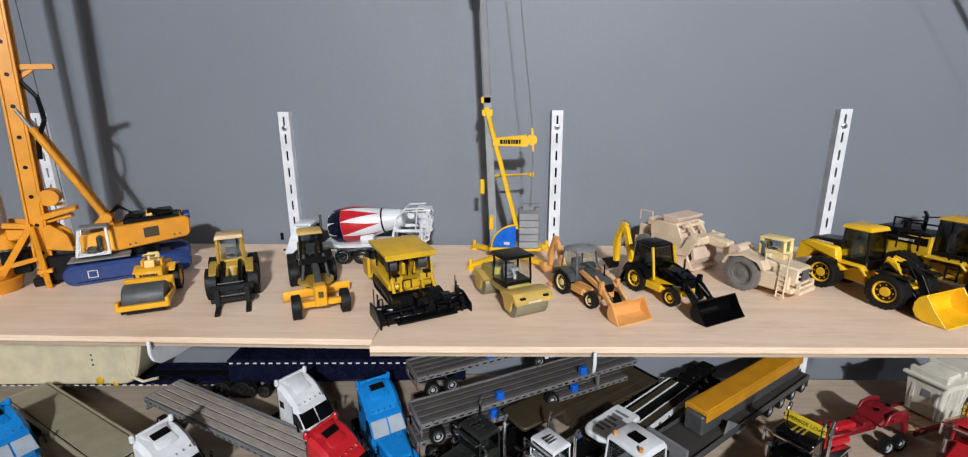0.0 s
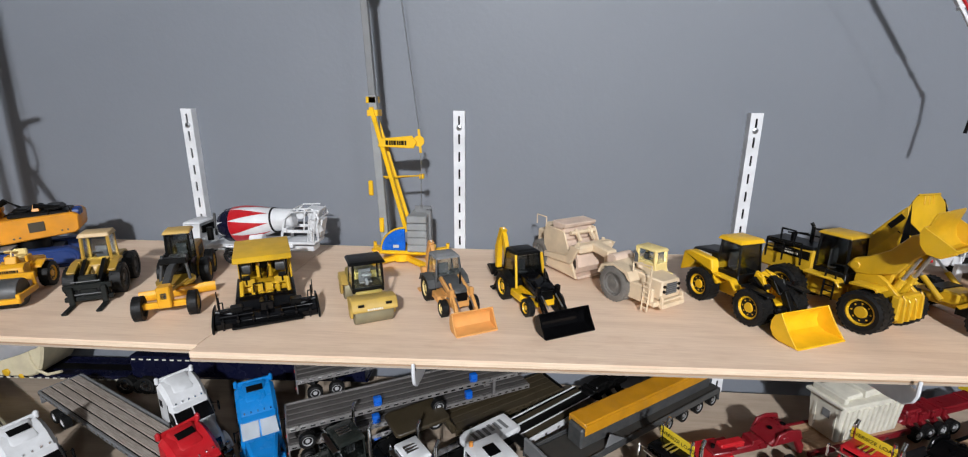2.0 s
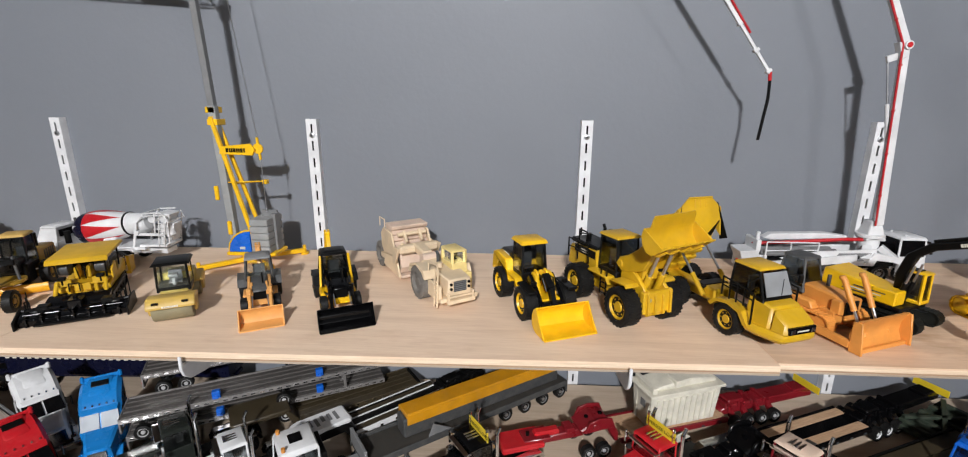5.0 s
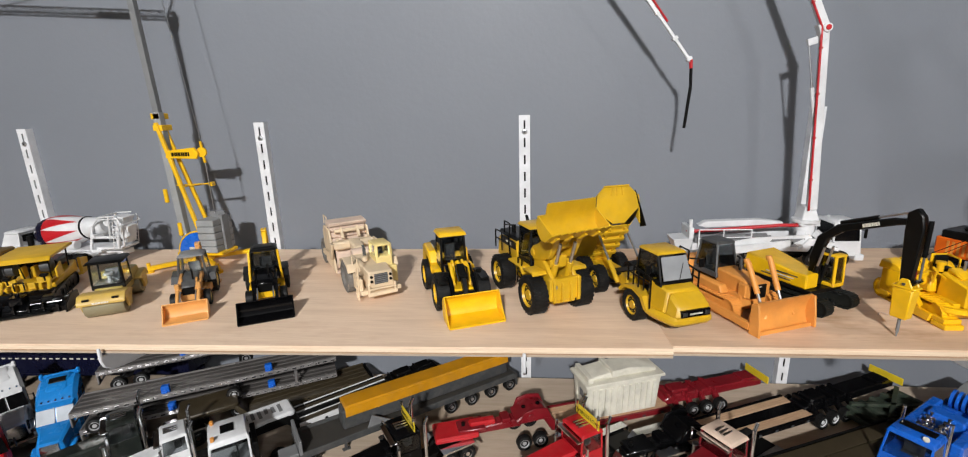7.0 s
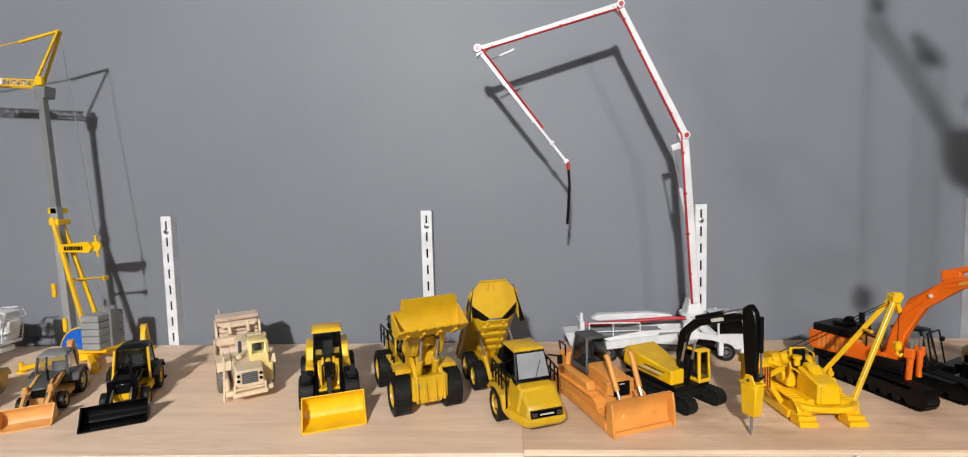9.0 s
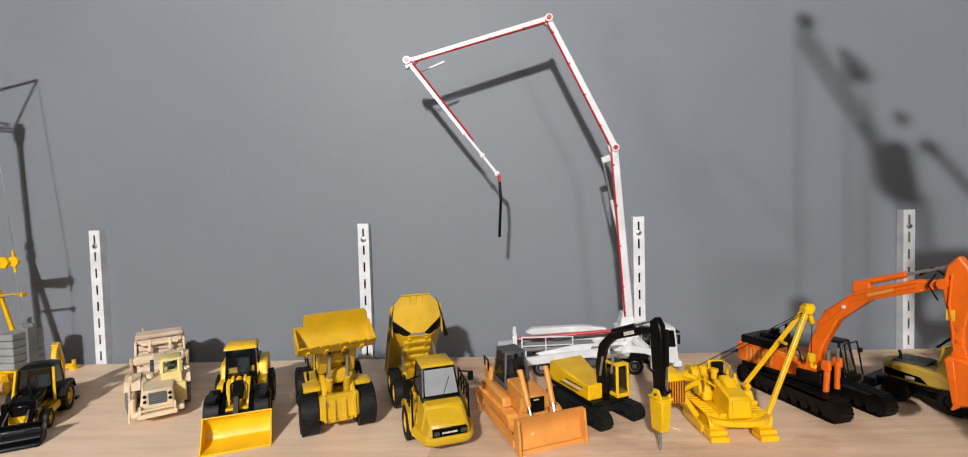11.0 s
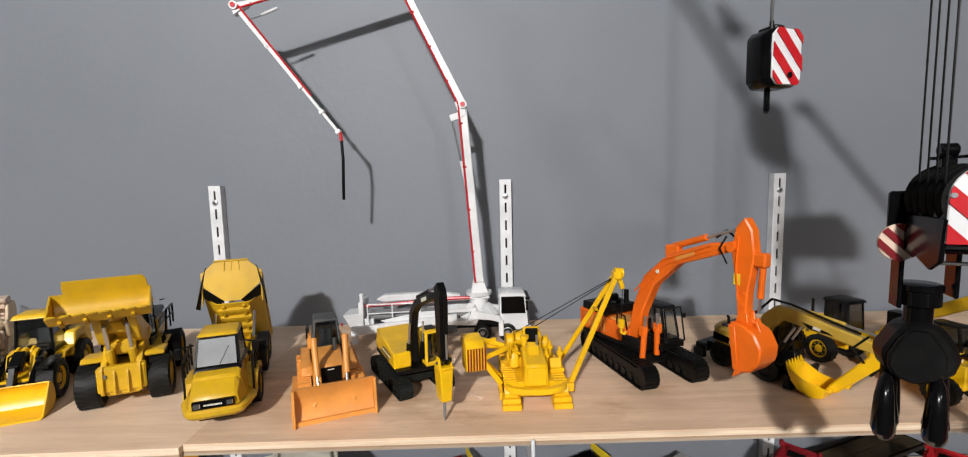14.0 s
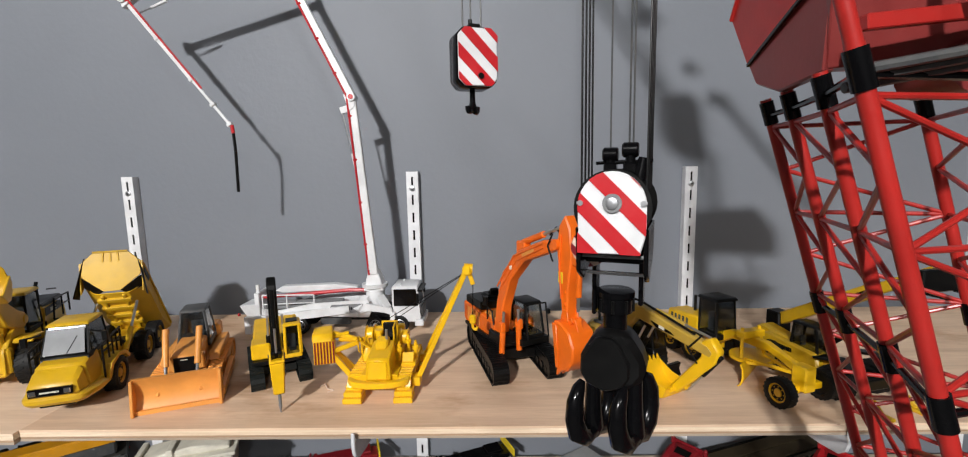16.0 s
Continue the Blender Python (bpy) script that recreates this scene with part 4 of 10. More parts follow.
def paver():
    o = thing("asphalt_paver", "yellow model asphalt paver with canopy and black screed", "asphalt paver", -0.083, 0.4864, SH, -61, scale=0.93)
    for s in (-1, 1):
        track(o, -0.050, 0.030, s * 0.021, 0.011, 0.019, BLACK, BLACK)
    b = part("body", side([(-0.055, 0.018), (0.022, 0.016), (0.026, 0.020), (0.024, 0.025), (-0.020, 0.029), (-0.055, 0.034)], -0.026, 0.026, 0.0014), GOLD, o)
    part("hopper", joined(side([(-0.078, 0.012), (-0.054, 0.012), (-0.054, 0.036), (-0.082, 0.030)], -0.031, -0.027), side([(-0.078, 0.012), (-0.054, 0.012), (-0.054, 0.036), (-0.082, 0.030)], 0.027, 0.031), bx(-0.080, -0.052, -0.031, 0.031, 0.010, 0.014)), GOLD, o)
    part("control_deck", joined(bx(0.006, 0.030, -0.024, 0.024, 0.0275, 0.030), bx(0.027, 0.030, -0.023, -0.010, 0.029, 0.036), bx(0.027, 0.030, 0.010, 0.023, 0.029, 0.036)), GOLD, b)
    for s in (-1, 1):
        part("seat_shell", moved(lathe([(-0.006, 0.003), (-0.006, 0.0085), (0.004, 0.0095), (0.006, 0.006)], 16), TR((0.012, s * 0.018, 0.046))), DGREY, o)
        part("seat_back", bx(0.000, 0.004, s * 0.016 - 0.006, s * 0.016 + 0.006, 0.036, 0.052, 0.001), BLACK, o)
        part("side_console", bx(0.008, 0.022, s * 0.006 - 0.002, s * 0.006 + 0.002, 0.034, 0.048, 0.001), GOLD, o)
        for x in (-0.034, 0.024):
            part("canopy_post", rod((x, s * 0.0235, 0.030), (x, s * 0.0245, 0.060), 0.0010, n=8), BLACK, o)
        part("lever", rod((0.024, s * 0.003, 0.034), (0.027, s * 0.004, 0.050), 0.0007), BLACK, o)
    part("canopy", joined(side([(-0.044, 0.0585), (0.030, 0.0585), (0.034, 0.0560), (0.035, 0.0575), (0.031, 0.0625), (-0.044, 0.0625)], -0.030, 0.030, 0.0007)), GOLD, o, "flat golden yellow canopy")
    part("engine_cover", bx(-0.050, -0.010, -0.020, 0.020, 0.034, 0.046, 0.002), BLACK, o)
    for s in (-1, 1):
        part("step_plate", bx(0.028, 0.038, s * 0.017 - 0.006, s * 0.017 + 0.006, 0.0150, 0.0170, 0.0004), GOLD, o)
        part("lift_ram", rod((0.030, s * 0.0235, 0.034), (0.044, s * 0.0245, 0.016), 0.0022, n=10), GOLD, o)
        part("auger_motor", joined(rod((0.030, s * 0.004, 0.018), (0.038, s * 0.004, 0.018), 0.0042, n=14, r_b=0.0004), bx(0.027, 0.031, s * 0.004 - 0.004, s * 0.004 + 0.004, 0.016, 0.030, 0.0006)), GOLD, o)
        part("chain_case", bx(0.026, 0.032, s * 0.013 - 0.002, s * 0.013 + 0.002, 0.010, 0.028, 0.0006), GOLD, o)
        part("control_box", joined(bx(0.026, 0.033, s * 0.0185 - 0.004, s * 0.0185 + 0.004, 0.036, 0.0395, 0.0008), rod((0.030, s * 0.0185, 0.030), (0.030, s * 0.0185, 0.037), 0.0010, n=8)), BLACK, o)
    for s in (-1, 1):
        part("tow_arm", side([(-0.030, 0.016), (-0.026, 0.020), (0.040, 0.018), (0.050, 0.010), (0.046, 0.006), (0.036, 0.013)], s * 0.0290 - 0.002, s * 0.0290 + 0.002), BLACK, o)
    sc = part("screed", joined(side([(0.040, 0.002), (0.070, 0.002), (0.072, 0.009), (0.062, 0.013), (0.052, 0.020), (0.040, 0.022)], -0.030, 0.030, 0.0008), side([(0.046, 0.000), (0.074, 0.000), (0.076, 0.008), (0.066, 0.013), (0.048, 0.013)], -0.050, 0.050, 0.0008)), GLOSSB, o, "glossy black full-width screed")
    for s in (-1, 1):
        part("end_gate", side([(0.036, 0.0), (0.082, 0.0), (0.082, 0.010), (0.060, 0.018), (0.040, 0.016)], s * 0.051 - 0.001, s * 0.051 + 0.001), BLACK, sc)
        part("guide_rod", rod((0.066, s * 0.034, 0.0135), (0.060, s * 0.049, 0.0150), 0.0009), STEEL, sc)
        part("hand_lever", joined(tube([(0.052, s * 0.046, 0.014), (0.052, s * 0.046, 0.028)], 0.0008), tube([(0.058, s * 0.042, 0.014), (0.058, s * 0.042, 0.024), (0.058, s * 0.046, 0.024), (0.058, s * 0.046, 0.014)], 0.0007), tube([(0.044, s * 0.048, 0.014), (0.044, s * 0.048, 0.032)], 0.0006)), BLACK, sc)
    part("walkway", bx(0.070, 0.084, -0.034, 0.034, 0.0025, 0.0045), BLACK, sc)
    for k in range(7):
        y = -0.042 + 0.014 * k
        part("screed_rib", joined(bx(0.052, 0.0775, y - 0.0010, y + 0.0010, 0.0005, 0.0150 if k % 2 else 0.0125, 0.0004), rod((0.0745, y, 0.0095), (0.0790, y, 0.0095), 0.0016, n=10)), GLOSSB, sc)
    for y0, y1 in ((-0.045, -0.014), (0.014, 0.045)):
        part("extension_ram", joined(rod((0.064, y0, 0.0155), (0.064, y1, 0.0155), 0.0017, n=10), rod((0.070, y0, 0.0125), (0.070, y1, 0.0125), 0.0011, n=8)), GLOSSB, sc)
        part("burner_box", bx(0.054, 0.066, (y0 + y1) / 2 - 0.006, (y0 + y1) / 2 + 0.006, 0.0125, 0.0190, 0.0010), BLACK, sc)
    part("crown_box", joined(bx(0.052, 0.068, -0.007, 0.007, 0.012, 0.0225, 0.0012), rod((0.060, 0.0, 0.022), (0.060, 0.0, 0.0265), 0.0022, n=12)), GLOSSB, sc)
    part("hopper_wing", side([(0.000, 0.0300), (0.022, 0.0300), (0.022, 0.0420), (0.004, 0.0480)], 0.0275, 0.0295, 0.0006), GOLD, o)
    part("guard_rail", tube([(0.034, -0.012, 0.022), (0.034, -0.012, 0.032), (0.034, -0.002, 0.032), (0.034, -0.002, 0.022)], 0.0008), BLACK, o)


def tandem_roller():
    o = thing("tandem_roller", "khaki-gold model twin-drum roller with black cab roof", "road roller", 0.0355, 0.4697, SH, -62, scale=0.95)
    for x, n in ((0.036, 1), (-0.036, -1)):
        part("drum", moved(lathe([(-0.0195, 0.004), (-0.0195, 0.0138), (-0.0185, 0.0145), (0.0185, 0.0145), (0.0195, 0.0138), (0.0195, 0.004)], 32), TR((x, 0, 0.0145))), DRUMG, o, "worn olive steel drum")
        y = part("drum_yoke", joined(side([(x - n * 0.018, 0.024), (x - n * 0.004, 0.029), (x + n * 0.012, 0.030), (x + n * 0.0185, 0.022), (x + n * 0.0185, 0.0185), (x + n * 0.012, 0.0205), (x - n * 0.012, 0.020)], -0.0232, 0.0232, 0.0008), *[side([(x - n * 0.012, 0.024), (x + n * 0.010, 0.024), (x + n * 0.005, 0.008), (x - n * 0.005, 0.008)], s * 0.022 - 0.0015, s * 0.022 + 0.0015) for s in (-1, 1)]), ROLLY, o)
        for s in (-1, 1):
            part("headlight", bx(x + n * 0.0155, x + n * 0.0180, s * 0.014 - 0.003, s * 0.014 + 0.003, 0.0245, 0.0265, 0), BLACK, y)
        decal(y, TR((x + n * 0.0190, 0, 0.0212)) @ ROT(radians(90), 4, "Z"), 0.016, 0.002, IVORY)
    part("mid_body", side([(-0.030, 0.016), (0.022, 0.016), (0.022, 0.028), (-0.030, 0.034)], -0.014, 0.014, 0.001), KHAKI, o)
    part("engine_hood", side([(-0.046, 0.028), (-0.010, 0.022), (-0.010, 0.040), (-0.040, 0.038)], -0.016, 0.016, 0.0014), KHAKI, o)
    cab(o, -0.010, 0.020, 0.034, 0.026, 0.058, BLACK, BLACK, GLASS, tf=0.001, tr=0.0, ts=0.001, sill=0.18, roof_t=0.003, roof_over=0.0035, seat_mat=MGREY)
    part("steering_console", joined(rod((0.012, 0, 0.028), (0.008, 0, 0.042), 0.002), bx(0.006, 0.014, -0.005, 0.005, 0.041, 0.045, 0.001)), MGREY, o)


def backhoe(name, label, x, y, yaw, col, body, cabm, roofm, boomm, bw, rim, bucket_mat, pane, k=1.0, boom_up=0.050):
    o = thing(name, label, "backhoe loader", x, y, SH, yaw, "backhoe loaders", scale=k)
    for s in (-1, 1):
        wheel(o, 0.028, s * 0.0175, 0.0095, 0.008, rim, None, 14)
        wheel(o, -0.022, s * 0.0185, 0.0150, 0.011, rim, None, 16)
        part("fender", side([(-0.040, 0.020), (-0.034, 0.030), (-0.022, 0.0335), (-0.006, 0.030), (0.000, 0.022), (-0.003, 0.022), (-0.009, 0.028), (-0.022, 0.031), (-0.033, 0.028)], s * 0.0185 - 0.006, s * 0.0185 + 0.006, 0), cabm if body is not col else col, o)
        part("loader_arm", side([(-0.004, 0.032), (0.002, 0.036), (0.040, 0.026), (0.060, 0.009), (0.060, 0.004), (0.054, 0.005), (0.036, 0.021)], s * 0.0110 - 0.0016, s * 0.0110 + 0.0016), boomm, o)
        ram(o, (0.010, s * 0.0145, 0.016), (0.038, s * 0.0125, 0.023), 0.0016, boomm)
        ram(o, (0.022, s * 0.008, 0.034), (0.052, s * 0.008, 0.016), 0.0014, boomm)
        part("arm_post", bx(0.034, 0.039, s * 0.0110 - 0.0024, s * 0.0110 + 0.0024, 0.018, 0.033, 0.0008), boomm, o)
    for s in (-1, 1):
        if boomm is GLOSSB:
            part("cab_pillar", bar((0.002, s * 0.0172, 0.020), (-0.005, s * 0.0152, 0.0545), 0.0024, 0.0030), col, o, "bright yellow front pillar")
    part("chassis", joined(bx(-0.038, 0.034, -0.010, 0.010, 0.010, 0.020), bx(-0.010, 0.014, -0.019, 0.019, 0.009, 0.017, 0.001)), col, o)
    part("hood", side([(-0.002, 0.020), (0.034, 0.018), (0.035, 0.028), (0.028, 0.032), (-0.002, 0.035)], -0.0090, 0.0090, 0.0014), body, o)
    part("grille", bx(0.0346, 0.0356, -0.0070, 0.0070, 0.018, 0.027, 0), BLACK, o)
    decal(o, TR((0.016, -0.0092, 0.028)), 0.012, 0.003, IVORY)
    part("exhaust", rod((0.022, 0.004, 0.032), (0.022, 0.004, 0.046), 0.0010), BLACK, o)
    cab(o, -0.034, 0.000, 0.034, 0.022, 0.0535, cabm, roofm, pane, tf=0.005, tr=0.003, ts=0.0030, sill=0.22, roof_t=0.0030, roof_over=0.0010)
    part("roof_cap", solid([(-0.029, -0.0125, 0.0560), (-0.007, -0.0125, 0.0560), (-0.007, 0.0125, 0.0560), (-0.029, 0.0125, 0.0560)], [(-0.026, -0.0095, 0.0582), (-0.010, -0.0095, 0.0582), (-0.010, 0.0095, 0.0582), (-0.026, 0.0095, 0.0582)], 0.0008), roofm, o)
    bucket(o, bw, 0.020, 0.019, bucket_mat, TR((0.0608, 0, 0.0006)))
    part("bucket_link", joined(bx(0.052, 0.060, -0.013, -0.009, 0.004, 0.014), bx(0.052, 0.060, 0.009, 0.013, 0.004, 0.014)), boomm, o)
    part("swing_post", bx(-0.052, -0.040, -0.006, 0.006, 0.010, 0.026, 0.001), col, o)
    rearm = col if boomm is GLOSSB else boomm
    bm1 = part("boom", side([(-0.050, 0.020), (-0.046, 0.026), (-0.060, boom_up), (-0.066, boom_up + 0.006), (-0.072, boom_up + 0.003), (-0.064, boom_up - 0.008), (-0.054, 0.018)], -0.0026, 0.0026), rearm, o)
    part("dipper", side([(-0.062, boom_up + 0.006), (-0.070, boom_up + 0.008), (-0.082, boom_up - 0.018), (-0.080, 0.016), (-0.075, 0.016), (-0.074, boom_up - 0.016)], -0.0034, 0.0034), rearm, bm1)
    ram(o, (-0.052, 0, 0.028), (-0.066, 0, boom_up + 0.008), 0.0014, boomm)
    bucket(o, 0.014, 0.014, 0.013, boomm if bucket_mat is PEACH else BLACK, TR((-0.084, 0, 0.020)) @ ROT(radians(155), 4, "Y"), 4)
    for s in (-1, 1):
        part("stabiliser", joined(bar((-0.044, s * 0.010, 0.026), (-0.046, s * 0.019, 0.006), 0.003, 0.004), bx(-0.050, -0.042, s * 0.020 - 0.004, s * 0.020 + 0.004, 0.003, 0.006)), boomm if boomm is not GLOSSB else BLACK, o)
    return o


def scraper():
    o = thing("motor_scraper", "dusty cream model motor scraper with big grey tyres", "motor scraper", 0.3323, 0.5169, SH, -55.5, scale=0.91)
    for s in (-1, 1):
        wheel(o, -0.014, s * 0.0255, 0.0220, 0.016, OLDRUB, OLDRUB, 22)
        wheel(o, -0.163, s * 0.0235, 0.0200, 0.015, OLDRUB, OLDRUB, 22)
        part("wheel_arch", side([(-0.040, 0.030), (-0.034, 0.042), (-0.014, 0.048), (0.008, 0.044), (0.014, 0.034), (0.010, 0.034), (0.004, 0.041), (-0.014, 0.0455), (-0.032, 0.040), (-0.037, 0.030)], s * 0.0255 - 0.008, s * 0.0255 + 0.008, 0), SAND, o)
    b = part("engine_hood", solid([(0.044, -0.017, 0.018), (0.044, 0.017, 0.018), (0.044, 0.015, 0.040), (0.044, -0.015, 0.040)], [(-0.030, -0.020, 0.018), (-0.030, 0.020, 0.018), (-0.030, 0.019, 0.046), (-0.030, -0.019, 0.046)], 0.0016), SAND, o)
    part("grille", bx(0.0440, 0.0452, -0.0085, 0.0085, 0.024, 0.037, 0), DGREY, b, "dark blue-grey slatted grille")
    for k in range(5):
        part("grille_bar", bx(0.0450, 0.0458, -0.0085, 0.0085, 0.0255 + 0.0025 * k, 0.0263 + 0.0025 * k, 0), MGREY, b)
    for s in (-1, 1):
        for z in (0.028, 0.034):
            part("headlight", moved(lathe([(0.0438, 0.0018), (0.0455, 0.0018), (0.0455, 0.001)], 12, "x"), TR((0, s * 0.0122, z))), GLOSSB, b)
    part("bumper", joined(bx(0.044, 0.050, -0.019, 0.019, 0.010, 0.015), bx(0.046, 0.049, -0.016, 0.016, 0.0175, 0.020), bx(0.044, 0.0485, -0.018, -0.0155, 0.010, 0.024), bx(0.044, 0.0485, 0.0155, 0.018, 0.010, 0.024), bx(-0.028, 0.044, -0.026, 0.026, 0.011, 0.017, 0.001)), SAND, o)
    part("side_panel", bx(-0.006, 0.040, -0.0262, -0.0215, 0.014, 0.032, 0.0015), SAND, o)
    c = cab(o, -0.014, 0.018, 0.022, 0.036, 0.064, SANDY, SANDY, GLASS, tf=0.0015, tr=0.0, ts=0.0008, sill=0.50, yc=0.014, roof_t=0.0028, post=0.004)
    part("cab_skirt", bx(-0.012, 0.024, 0.016, 0.029, 0.014, 0.037, 0.0012), SANDY, o)
    lad = part("ladder", joined(*[tube([(0.028 + 0.008 * i, -0.028, 0.004), (0.028 + 0.008 * i, -0.026, 0.044)], 0.0010) for i in (0, 1)], *[tube([(0.028, -0.0275, 0.008 + 0.006 * k), (0.036, -0.0275, 0.008 + 0.006 * k)], 0.0009) for k in range(6)]), SAND, o)
    part("handrail", joined(tube([(0.036, -0.026, 0.044), (0.036, -0.026, 0.058), (0.010, -0.026, 0.056), (0.010, -0.026, 0.044)], 0.0010)), SAND, lad)
    part("exhaust", joined(rod((-0.004, -0.006, 0.044), (-0.004, -0.006, 0.058), 0.0022), rod((-0.004, -0.006, 0.058), (-0.008, -0.006, 0.062), 0.0020)), DGREY, o)
    part("air_cleaner", rod((0.004, -0.008, 0.044), (0.004, -0.008, 0.050), 0.004), SAND, o)
    part("fuel_tank", rod((-0.034, -0.016, 0.044), (-0.034, 0.016, 0.044), 0.008, n=16), PINKD, o)
    # gooseneck and bowl
    part("gooseneck", joined(bx(-0.056, -0.026, -0.008, 0.008, 0.030, 0.046, 0.002), bar((-0.048, 0, 0.044), (-0.082, 0, 0.048), 0.016, 0.012, 0.002), bx(-0.092, -0.076, -0.030, 0.030, 0.040, 0.052, 0.003)), SAND, o)
    for s in (-1, 1):
        part("draft_arm", side([(-0.092, 0.050), (-0.076, 0.050), (-0.090, 0.024), (-0.148, 0.020), (-0.148, 0.028), (-0.100, 0.034)], s * 0.0320 - 0.002, s * 0.0320 + 0.002, 0.0008), SAND, o)
        part("bowl_side", side([(-0.082, 0.004), (-0.150, 0.008), (-0.156, 0.056), (-0.146, 0.066), (-0.112, 0.064), (-0.100, 0.040)], s * 0.0285 - 0.0015, s * 0.0285 + 0.0015, 0.0006), SAND, o)
    part("bowl_floor", bx(-0.150, -0.080, -0.028, 0.028, 0.004, 0.008), PINKD, o)
    ap = part("apron", side([(-0.088, 0.010), (-0.082, 0.020), (-0.086, 0.036), (-0.094, 0.048), (-0.098, 0.046), (-0.090, 0.034), (-0.086, 0.020), (-0.092, 0.010)], -0.0265, 0.0265, 0), PINKD, o)
    for k in range(4):
        z = 0.034 + 0.0085 * k
        part("ejector_step", bx(-0.116 - 0.004 * k, -0.104 - 0.004 * k, -0.0265, 0.0265, z, z + 0.0080, 0.0012), PINKD, o, "dusty pinkish ejector plate")
    part("top_plate", side([(-0.136, 0.064), (-0.112, 0.068), (-0.110, 0.074), (-0.138, 0.075)], -0.0285, 0.0285, 0.001), PINKD, o)
    part("rear_engine", joined(bx(-0.190, -0.150, -0.014, 0.014, 0.026, 0.050, 0.002), bx(-0.178, -0.156, -0.012, 0.012, 0.048, 0.062, 0.003)), SAND, o)
    part("lift_crank", joined(bar((-0.096, 0.012, 0.052), (-0.108, 0.012, 0.066), 0.004, 0.005), bar((-0.096, -0.012, 0.052), (-0.108, -0.012, 0.066), 0.004, 0.005), rod((-0.106, -0.022, 0.062), (-0.106, 0.022, 0.062), 0.003)), SAND, o)
    for s in (-1, 1):
        ram(o, (-0.088, s * 0.022, 0.054), (-0.100, s * 0.024, 0.026), 0.0024, SAND)
    part("rear_guard", tube([(-0.182, -0.022, 0.060), (-0.182, -0.022, 0.074), (-0.160, -0.022, 0.074), (-0.160, -0.022, 0.060)], 0.0009), SAND, o)
    part("push_block", bx(-0.200, -0.188, -0.010, 0.010, 0.014, 0.028, 0.001), SAND, o)


